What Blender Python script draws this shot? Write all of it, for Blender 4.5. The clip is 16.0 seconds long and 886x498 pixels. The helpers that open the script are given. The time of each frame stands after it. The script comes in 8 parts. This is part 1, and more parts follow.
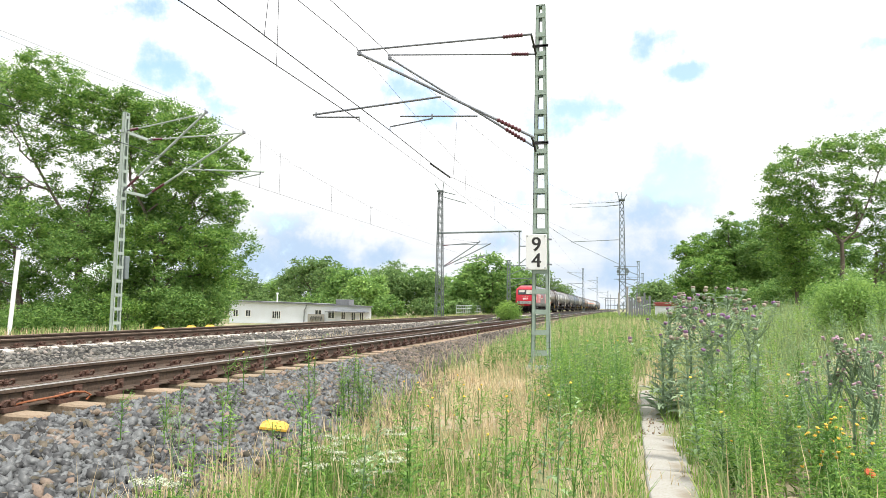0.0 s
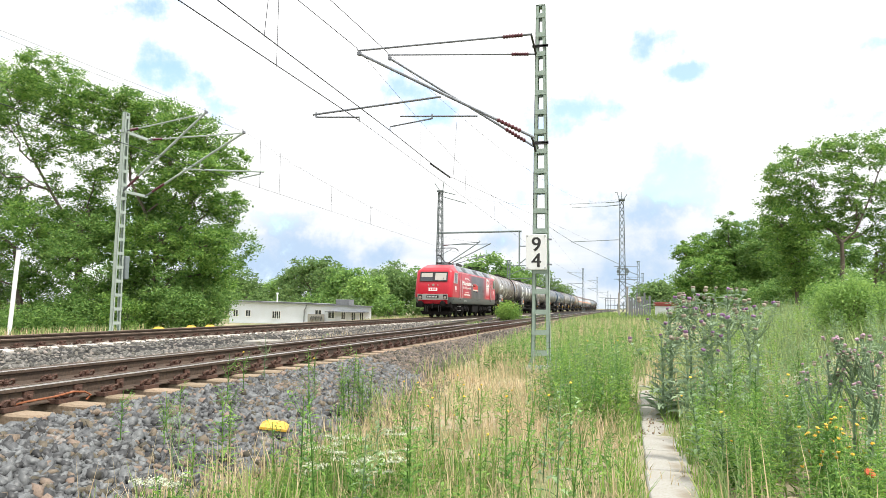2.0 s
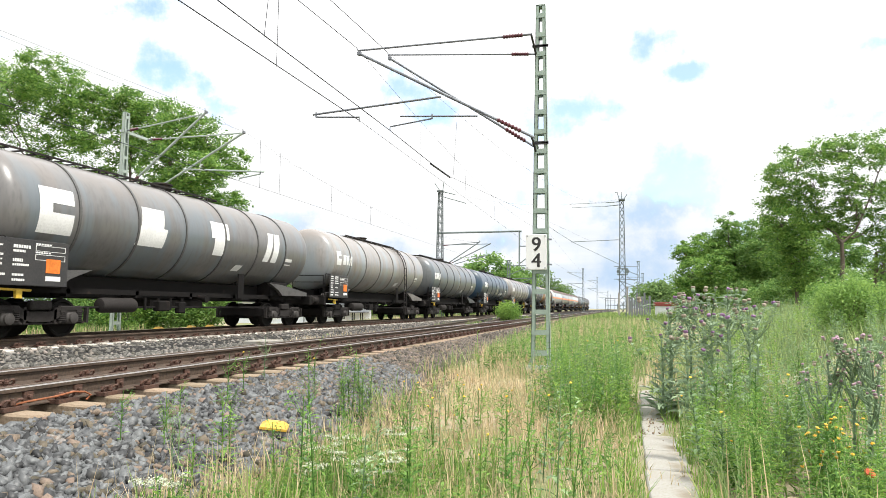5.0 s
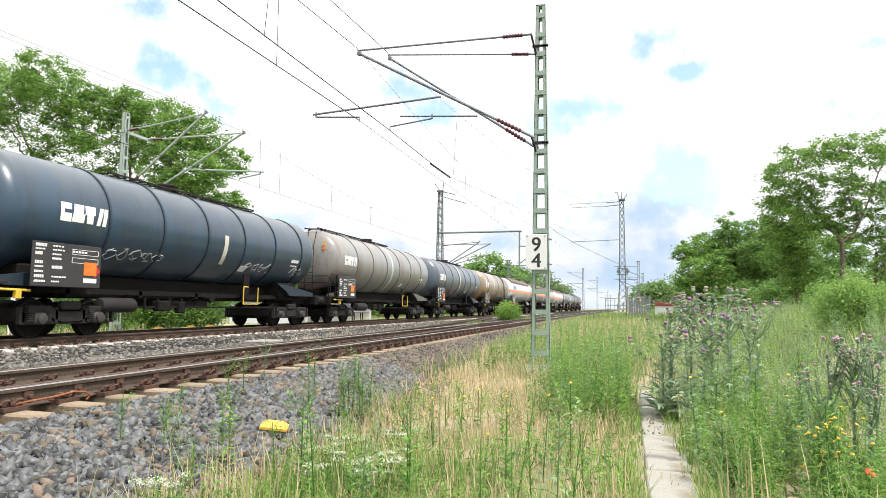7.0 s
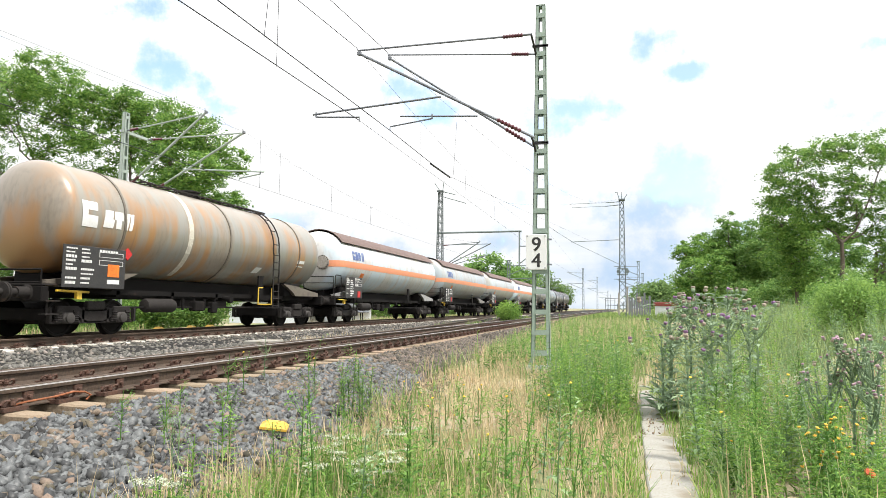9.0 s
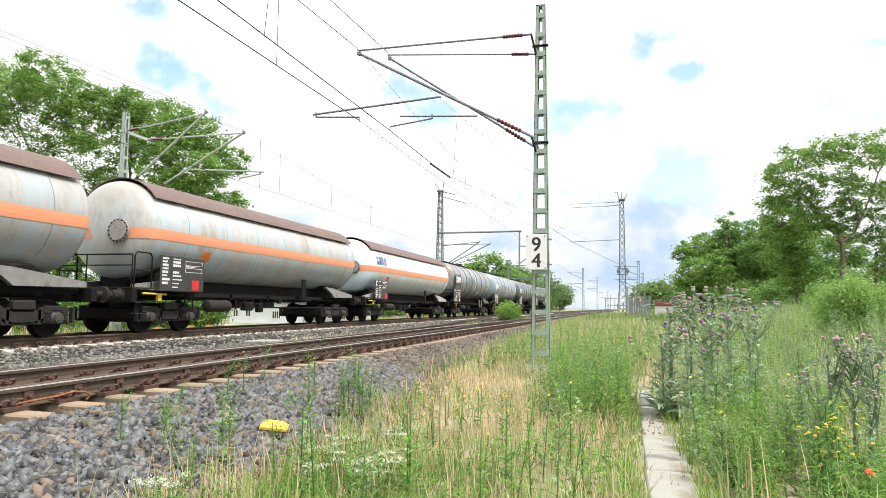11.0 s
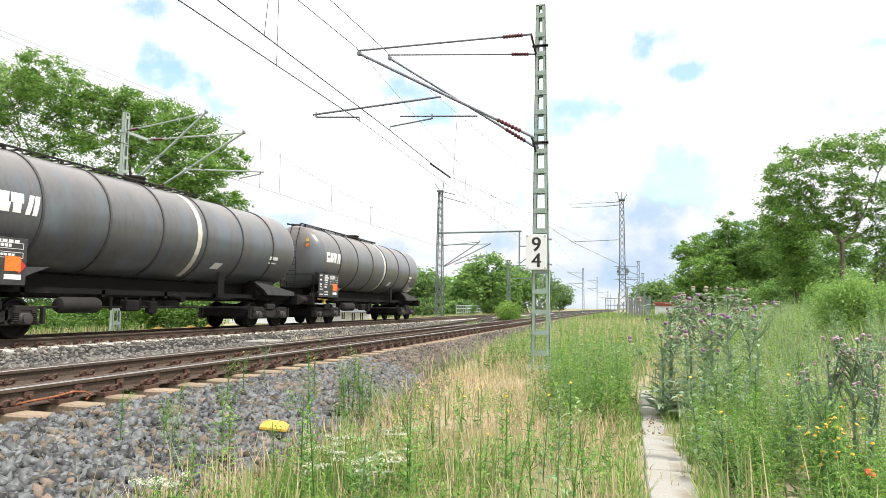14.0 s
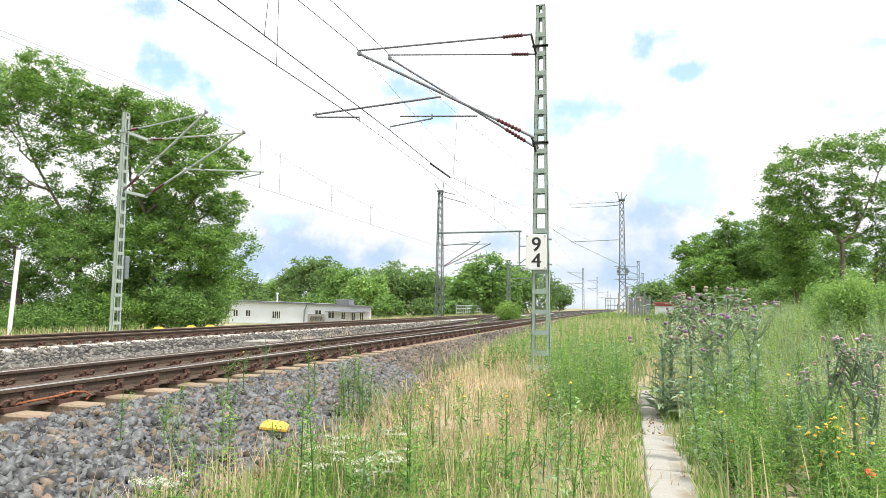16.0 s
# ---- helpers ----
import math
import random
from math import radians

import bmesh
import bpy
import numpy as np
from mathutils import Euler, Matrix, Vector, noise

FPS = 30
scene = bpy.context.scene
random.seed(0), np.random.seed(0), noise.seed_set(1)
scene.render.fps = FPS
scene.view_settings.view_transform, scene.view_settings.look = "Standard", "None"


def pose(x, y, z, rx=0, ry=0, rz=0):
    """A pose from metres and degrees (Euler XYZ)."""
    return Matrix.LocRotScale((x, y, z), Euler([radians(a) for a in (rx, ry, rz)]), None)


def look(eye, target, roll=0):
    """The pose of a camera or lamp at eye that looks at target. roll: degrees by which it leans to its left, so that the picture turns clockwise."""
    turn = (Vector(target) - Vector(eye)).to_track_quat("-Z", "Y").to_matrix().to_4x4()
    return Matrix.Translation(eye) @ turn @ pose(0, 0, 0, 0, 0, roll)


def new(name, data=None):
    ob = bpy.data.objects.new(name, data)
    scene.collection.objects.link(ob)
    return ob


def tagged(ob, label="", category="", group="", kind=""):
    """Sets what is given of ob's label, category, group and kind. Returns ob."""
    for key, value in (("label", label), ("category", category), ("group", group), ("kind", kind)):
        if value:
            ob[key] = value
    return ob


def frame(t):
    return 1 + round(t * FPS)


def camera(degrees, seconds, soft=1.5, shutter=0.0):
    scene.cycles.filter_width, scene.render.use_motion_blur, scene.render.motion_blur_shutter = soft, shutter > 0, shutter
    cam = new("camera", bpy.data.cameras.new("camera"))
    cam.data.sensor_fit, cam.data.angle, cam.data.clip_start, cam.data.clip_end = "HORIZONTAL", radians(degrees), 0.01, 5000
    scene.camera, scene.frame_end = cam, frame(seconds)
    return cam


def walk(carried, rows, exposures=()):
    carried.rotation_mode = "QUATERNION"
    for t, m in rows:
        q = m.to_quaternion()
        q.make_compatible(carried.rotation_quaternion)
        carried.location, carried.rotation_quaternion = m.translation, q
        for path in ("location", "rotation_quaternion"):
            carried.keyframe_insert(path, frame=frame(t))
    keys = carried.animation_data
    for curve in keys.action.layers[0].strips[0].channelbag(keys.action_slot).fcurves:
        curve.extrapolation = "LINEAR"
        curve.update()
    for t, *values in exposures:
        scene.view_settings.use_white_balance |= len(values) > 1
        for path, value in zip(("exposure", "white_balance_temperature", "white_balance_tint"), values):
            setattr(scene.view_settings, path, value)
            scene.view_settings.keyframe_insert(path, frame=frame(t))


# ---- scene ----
# camera: stands still on the verge
cam = camera(66.69, 16.0, soft=0.6)
EYE = Vector((0.0, 0.0, 0.8615))
TILT, YAW = 0.0850, 0.2623
AIM = EYE + 30.0 * Vector((-math.sin(YAW) * math.cos(TILT), math.cos(YAW) * math.cos(TILT), math.sin(TILT)))
VIEW = look(EYE, AIM, 0.7285)
walk(cam, [(0.0, VIEW), (16.0, VIEW)])

# world: bright broken overcast
scene.view_settings.exposure = 0.3
SUN_EL, SUN_AZ = radians(60), radians(110)
world = bpy.data.worlds.new("sky")
scene.world = world
world.use_nodes = True
wn, wl = world.node_tree.nodes, world.node_tree.links
wn.clear()
w_out = wn.new("ShaderNodeOutputWorld")
sky = wn.new("ShaderNodeTexSky")
sky.sky_type, sky.sun_disc = "NISHITA", False
sky.sun_elevation, sky.sun_rotation = SUN_EL, SUN_AZ
sky_bg = wn.new("ShaderNodeBackground")
sky_bg.inputs["Strength"].default_value = 0.26
wl.new(sky.outputs[0], sky_bg.inputs["Color"])
coord = wn.new("ShaderNodeTexCoord")
sep = wn.new("ShaderNodeSeparateXYZ")
wl.new(coord.outputs["Generated"], sep.inputs[0])
stretch = wn.new("ShaderNodeMapping")
stretch.inputs["Scale"].default_value = (1.0, 1.0, 2.6)
stretch.inputs["Location"].default_value = (0.35, 0.1, 0.2)
wl.new(coord.outputs["Generated"], stretch.inputs[0])
cloud = wn.new("ShaderNodeTexNoise")
cloud.inputs["Scale"].default_value = 3.3
cloud.inputs["Detail"].default_value = 7
cloud.inputs["Roughness"].default_value = 0.55
wl.new(stretch.outputs[0], cloud.inputs["Vector"])
cover = wn.new("ShaderNodeValToRGB")
cover.color_ramp.elements[0].position, cover.color_ramp.elements[0].color = 0.22, (0, 0, 0, 1)
cover.color_ramp.elements[1].position, cover.color_ramp.elements[1].color = 0.32, (1, 1, 1, 1)
wl.new(cloud.outputs["Fac"], cover.inputs[0])
deck = wn.new("ShaderNodeTexNoise")
deck.inputs["Scale"].default_value = 4.2
deck.inputs["Detail"].default_value = 5
low_map = wn.new("ShaderNodeMapping")
low_map.inputs["Scale"].default_value = (1.0, 1.0, 6.0)
low_map.inputs["Location"].default_value = (0.0, 0.3, 0.0)
wl.new(coord.outputs["Generated"], low_map.inputs[0])
wl.new(low_map.outputs[0], deck.inputs["Vector"])
height = wn.new("ShaderNodeMapRange")
height.interpolation_type = "SMOOTHSTEP"
height.inputs[1].default_value, height.inputs[2].default_value = 0.05, 0.17
wl.new(sep.outputs["Z"], height.inputs[0])
tone = wn.new("ShaderNodeValToRGB")
tone.color_ramp.elements[0].position, tone.color_ramp.elements[0].color = 0.36, (0.74, 0.83, 0.94, 1)
tone.color_ramp.elements[1].position, tone.color_ramp.elements[1].color = 0.60, (1.0, 1.02, 1.05, 1)
wl.new(deck.outputs["Fac"], tone.inputs[0])
cloud_tone = wn.new("ShaderNodeMix")
cloud_tone.data_type = "RGBA"
cloud_tone.inputs[7].default_value = (1.0, 1.0, 1.0, 1)
wl.new(height.outputs[0], cloud_tone.inputs[0])
wl.new(tone.outputs[0], cloud_tone.inputs[6])
power = wn.new("ShaderNodeMapRange")
power.inputs[1].default_value, power.inputs[2].default_value = 0.1, 0.9
power.inputs[3].default_value, power.inputs[4].default_value = 0.86, 1.65
wl.new(sep.outputs["Z"], power.inputs[0])


def sky_patches(places, lo, hi):
    """Ragged soft patches of the sky round directions, each with a spread and a strength; returns their union."""
    total = None
    ragged = wn.new("ShaderNodeTexNoise")
    ragged.inputs["Scale"].default_value, ragged.inputs["Detail"].default_value, ragged.inputs["Roughness"].default_value = 9.0, 7, 0.62
    wl.new(coord.outputs["Generated"], ragged.inputs["Vector"])
    for dx, dy, dz, spread, strength in places:
        off = wn.new("ShaderNodeVectorMath")
        off.operation = "SUBTRACT"
        wl.new(coord.outputs["Generated"], off.inputs[0])
        off.inputs[1].default_value = (dx, dy, dz)
        flat = wn.new("ShaderNodeVectorMath")
        flat.operation = "MULTIPLY"
        wl.new(off.outputs[0], flat.inputs[0])
        flat.inputs[1].default_value = (0.8, 0.8, 1.7)
        size = wn.new("ShaderNodeVectorMath")
        size.operation = "LENGTH"
        wl.new(flat.outputs[0], size.inputs[0])
        fall = wn.new("ShaderNodeMapRange")
        fall.inputs[1].default_value, fall.inputs[2].default_value = spread * 1.7, 0.0
        fall.inputs[3].default_value, fall.inputs[4].default_value = 0.0, strength
        wl.new(size.outputs["Value"], fall.inputs[0])
        if total is None:
            total = fall.outputs[0]
        else:
            top = wn.new("ShaderNodeMath")
            top.operation = "MAXIMUM"
            wl.new(total, top.inputs[0])
            wl.new(fall.outputs[0], top.inputs[1])
            total = top.outputs[0]
    tear = wn.new("ShaderNodeMath")
    tear.operation = "MULTIPLY_ADD"
    wl.new(ragged.outputs["Fac"], tear.inputs[0])
    tear.inputs[1].default_value = 2.6
    tear.inputs[2].default_value = -1.42
    both = wn.new("ShaderNodeMath")
    wl.new(total, both.inputs[0])
    wl.new(tear.outputs[0], both.inputs[1])
    edge = wn.new("ShaderNodeMapRange")
    edge.interpolation_type = "SMOOTHSTEP"
    edge.inputs[1].default_value, edge.inputs[2].default_value = lo, hi
    wl.new(both.outputs[0], edge.inputs[0])
    return edge.outputs[0]


# blue gaps between the clouds, and the grey undersides of the low ones
gaps = sky_patches([(0.038, 0.931, 0.362, 0.042, 0.8), (-0.303, 0.901, 0.310, 0.05, 0.8), (-0.259, 0.925, 0.277, 0.046, 0.9), (-0.074, 0.955, 0.286, 0.059, 0.85), (-0.133, 0.942, 0.307, 0.042, 0.6),
                    (0.085, 0.943, 0.323, 0.021, 0.6), (-0.584, 0.752, 0.306, 0.05, 0.42), (0.303, 0.896, 0.324, 0.029, 0.7), (-0.601, 0.703, 0.380, 0.042, 0.35), (0.068, 0.978, 0.195, 0.059, 0.4)], 0.02, 0.6)
undersides = sky_patches([(-0.574, 0.735, 0.361, 0.109, 0.6), (0.029, 0.990, 0.138, 0.067, 0.8), (0.021, 0.998, 0.062, 0.092, 1.0), (-0.425, 0.902, 0.074, 0.092, 1.0), (-0.496, 0.866, 0.055, 0.059, 0.9),
                          (-0.357, 0.931, 0.071, 0.059, 0.9), (-0.18, 0.979, 0.095, 0.05, 0.6), (-0.156, 0.932, 0.326, 0.067, 0.45), (0.104, 0.991, 0.085, 0.05, 0.8)], 0.15, 0.8)
keep_cloud = wn.new("ShaderNodeMapRange")
keep_cloud.inputs[3].default_value, keep_cloud.inputs[4].default_value = 1.0, 0.1
wl.new(gaps, keep_cloud.inputs[0])
cover_both = wn.new("ShaderNodeMath")
cover_both.operation = "MULTIPLY"
wl.new(cover.outputs[0], cover_both.inputs[0])
wl.new(keep_cloud.outputs[0], cover_both.inputs[1])
cover_gaps = cover_both.outputs[0]
shaded = wn.new("ShaderNodeMix")
shaded.data_type = "RGBA"
shaded.inputs[7].default_value = (0.55, 0.71, 0.92, 1)
wl.new(undersides, shaded.inputs[0])
wl.new(cloud_tone.outputs[2], shaded.inputs[6])
cloud_bg = wn.new("ShaderNodeBackground")
wl.new(shaded.outputs[2], cloud_bg.inputs["Color"])
wl.new(power.outputs[0], cloud_bg.inputs["Strength"])
w_mix = wn.new("ShaderNodeMixShader")
wl.new(cover_gaps, w_mix.inputs[0])
wl.new(sky_bg.outputs[0], w_mix.inputs[1])
wl.new(cloud_bg.outputs[0], w_mix.inputs[2])
wl.new(w_mix.outputs[0], w_out.inputs["Surface"])

sun_data = bpy.data.lights.new("sun", "SUN")
sun_data.energy, sun_data.angle, sun_data.color = 4.2, radians(7), (1.0, 0.96, 0.9)
sun = new("sun", sun_data)
# azimuth measured from +y towards +x
sun_dir = Vector((math.sin(SUN_AZ) * math.cos(SUN_EL), math.cos(SUN_AZ) * math.cos(SUN_EL), math.sin(SUN_EL)))
sun.matrix_world = look(sun_dir * 200, (0, 0, 0))


# ---- materials ----
def mat(name, base, rough=0.7, metal=0.0, dark=None, scale=4.0, fine=40.0, bump=0.15, amount=0.5, stain=None, stain_scale=1.2,
        stain_at=0.55, per=0.0, spec=0.5, thin=0.0, stretch_z=1.0):
    """A surface with colour variation at two scales, stains, fine relief and a shift from piece to piece."""
    m = bpy.data.materials.new(name)
    m.use_nodes = True
    n, l = m.node_tree.nodes, m.node_tree.links
    b = n["Principled BSDF"]
    b.inputs["Roughness"].default_value, b.inputs["Metallic"].default_value = rough, metal
    b.inputs["Specular IOR Level"].default_value = spec
    tc = n.new("ShaderNodeTexCoord")
    mp = n.new("ShaderNodeMapping")
    mp.inputs["Scale"].default_value = (1, 1, stretch_z)
    l.new(tc.outputs["Object"], mp.inputs[0])
    if dark is None:
        dark = tuple(c * 0.62 for c in base)

    def noise_node(s, d=5):
        t = n.new("ShaderNodeTexNoise")
        t.inputs["Scale"].default_value, t.inputs["Detail"].default_value = s, d
        l.new(mp.outputs[0], t.inputs["Vector"])
        return t

    def mix(f, a, c, kind="MIX"):
        x = n.new("ShaderNodeMix")
        x.data_type, x.blend_type = "RGBA", kind
        if isinstance(f, float):
            x.inputs[0].default_value = f
        else:
            l.new(f, x.inputs[0])
        for i, v in ((6, a), (7, c)):
            if isinstance(v, tuple):
                x.inputs[i].default_value = (*v, 1)
            else:
                l.new(v, x.inputs[i])
        return x.outputs[2]

    def ramp(f, lo, hi):
        r = n.new("ShaderNodeMapRange")
        r.interpolation_type = "SMOOTHSTEP"
        r.inputs[1].default_value, r.inputs[2].default_value = lo, hi
        l.new(f, r.inputs[0])
        return r.outputs[0]

    big, small = noise_node(scale), noise_node(fine, 3)
    col = mix(ramp(big.outputs["Fac"], 0.35, 0.68), base, tuple(base[i] * (1 - amount) + dark[i] * amount for i in range(3)))
    col = mix(ramp(small.outputs["Fac"], 0.4, 0.75), col, dark)
    if stain:
        st = noise_node(stain_scale, 8)
        col = mix(ramp(st.outputs["Fac"], stain_at, stain_at + 0.14), col, stain)
    if per:
        oi = n.new("ShaderNodeObjectInfo")
        ge = n.new("ShaderNodeNewGeometry")
        ad = n.new("ShaderNodeMath")
        ad.operation = "ADD"
        l.new(oi.outputs["Random"], ad.inputs[0])
        l.new(ge.outputs["Random Per Island"], ad.inputs[1])
        fr = n.new("ShaderNodeMath")
        fr.operation = "FRACT"
        l.new(ad.outputs[0], fr.inputs[0])
        hs = n.new("ShaderNodeHueSaturation")
        vr = n.new("ShaderNodeMapRange")
        vr.inputs[3].default_value, vr.inputs[4].default_value = 1 - per, 1 + per
        l.new(fr.outputs[0], vr.inputs[0])
        l.new(vr.outputs[0], hs.inputs["Value"])
        hr = n.new("ShaderNodeMapRange")
        hr.inputs[3].default_value, hr.inputs[4].default_value = 0.5 + per * 0.05, 0.5 - per * 0.05
        l.new(fr.outputs[0], hr.inputs[0])
        l.new(hr.outputs[0], hs.inputs["Hue"])
        l.new(col, hs.inputs["Color"])
        col = hs.outputs[0]
    l.new(col, b.inputs["Base Color"])
    if bump:
        bp = n.new("ShaderNodeBump")
        bp.inputs["Strength"].default_value, bp.inputs["Distance"].default_value = bump, 0.02
        l.new(small.outputs["Fac"], bp.inputs["Height"])
        l.new(bp.outputs[0], b.inputs["Normal"])
    if thin:
        tr = n.new("ShaderNodeBsdfTranslucent")
        l.new(col, tr.inputs["Color"])
        ms = n.new("ShaderNodeMixShader")
        ms.inputs[0].default_value = thin
        l.new(b.outputs[0], ms.inputs[1])
        l.new(tr.outputs[0], ms.inputs[2])
        l.new(ms.outputs[0], n["Material Output"].inputs["Surface"])
    return m


M = {}
M["ground"] = mat("dry_grass_soil", (0.36, 0.295, 0.20), 0.95, dark=(0.24, 0.20, 0.125), scale=0.8, fine=25, bump=0.6, stain=(0.14, 0.17, 0.06), stain_scale=0.35, stain_at=0.43)
# bed is near-black: the shade between the stones is put into its colour
M["shaded_ballast_bed"] = mat("shaded_ballast_bed", (0.014, 0.013, 0.012), 0.95, dark=(0.012, 0.011, 0.01), scale=2, fine=22, bump=1.0, stain=(0.03, 0.026, 0.02), stain_scale=0.5)
M["stone"] = mat("ballast_stone", (0.094, 0.098, 0.099), 0.5, dark=(0.06, 0.063, 0.065), scale=6, fine=60, bump=0.15, amount=0.3, per=0.85, stain=(0.17, 0.15, 0.115), stain_scale=2.5, stain_at=0.62)
M["stone_tan"] = mat("ballast_stone_tan", (0.20, 0.182, 0.152), 0.88, dark=(0.12, 0.108, 0.092), scale=6, fine=60, bump=0.3, per=0.7)
M["stone_dusty"] = mat("ballast_stone_dusty", (0.155, 0.15, 0.133), 0.85, dark=(0.085, 0.081, 0.073), scale=5, fine=50, bump=0.3, per=0.6)
M["stone_mixed"] = mat("ballast_stone_mixed", (0.125, 0.105, 0.085), 0.8, dark=(0.055, 0.047, 0.038), scale=5, fine=50, bump=0.3, per=0.7)
M["stone_brown"] = mat("ballast_stone_brown", (0.15, 0.12, 0.083), 0.75, dark=(0.10, 0.08, 0.056), scale=6, fine=60, bump=0.15, per=0.6)
M["rail"] = mat("rusty_rail_steel", (0.105, 0.072, 0.05), 0.7, 0.2, dark=(0.05, 0.037, 0.028), scale=3, fine=30, bump=0.3)
M["rail_head"] = mat("worn_rail_head", (0.50, 0.48, 0.46), 0.34, 0.8, dark=(0.30, 0.27, 0.25), scale=5, fine=30, bump=0.05)
M["rail_head_rusty"] = mat("rail_head_rusty", (0.25, 0.19, 0.15), 0.5, 0.5, dark=(0.14, 0.09, 0.06), scale=5, fine=30, bump=0.08)
M["sleeper"] = mat("sleeper_concrete", (0.29, 0.225, 0.155), 0.9, dark=(0.20, 0.14, 0.09), scale=2.5, fine=50, bump=0.3, per=0.2)
M["clip"] = mat("rusty_rail_clip", (0.11, 0.055, 0.037), 0.8, 0.1, dark=(0.045, 0.026, 0.019), scale=9, fine=60, bump=0.3)
M["mast_green"] = mat("mast_green_paint", (0.30, 0.38, 0.325), 0.55, 0.0, dark=(0.24, 0.305, 0.26), scale=1.5, fine=35, bump=0.08)
M["mast_pale"] = mat("mast_pale_green", (0.40, 0.47, 0.42), 0.55, 0.1, dark=(0.29, 0.34, 0.30), scale=1.5, fine=35, bump=0.08)
M["mast_dark"] = mat("mast_dark_grey", (0.20, 0.24, 0.235), 0.6, 0.2, dark=(0.12, 0.15, 0.15), scale=1.5, fine=30, bump=0.08)
M["galv"] = mat("galvanised_tube", (0.22, 0.235, 0.255), 0.5, 0.3, dark=(0.14, 0.15, 0.17), scale=3, fine=40, bump=0.05)
M["insul"] = mat("insulator_glaze", (0.12, 0.025, 0.035), 0.3, 0, dark=(0.05, 0.012, 0.018), scale=6, fine=40, bump=0.02)
M["wire"] = mat("wire_copper_dark", (0.05, 0.055, 0.065), 0.6, 0.4, scale=5, fine=40, bump=0)
M["concrete"] = mat("pale_concrete", (0.31, 0.305, 0.28), 0.9, dark=(0.27, 0.25, 0.21), scale=3, fine=40, bump=0.25, stain=(0.22, 0.19, 0.145), stain_scale=2.2, stain_at=0.55)
M["white"] = mat("white_enamel", (0.78, 0.79, 0.79), 0.45, dark=(0.75, 0.755, 0.75), scale=3, fine=30, bump=0.02)
M["render_white"] = mat("white_render", (0.74, 0.78, 0.84), 0.9, dark=(0.64, 0.66, 0.69), scale=0.7, fine=12, bump=0.1, stain=(0.47, 0.47, 0.45), stain_scale=0.5, stain_at=0.62)
M["black"] = mat("black_paint", (0.02, 0.02, 0.022), 0.6, dark=(0.035, 0.033, 0.03), scale=4, fine=30, bump=0.05)
M["yellow"] = mat("yellow_plastic", (0.70, 0.42, 0.04), 0.5, dark=(0.5, 0.3, 0.06), scale=4, fine=30, bump=0.05)
M["glass"] = mat("dark_glazing", (0.03, 0.04, 0.05), 0.06, 0, scale=2, fine=10, bump=0, spec=0.8)
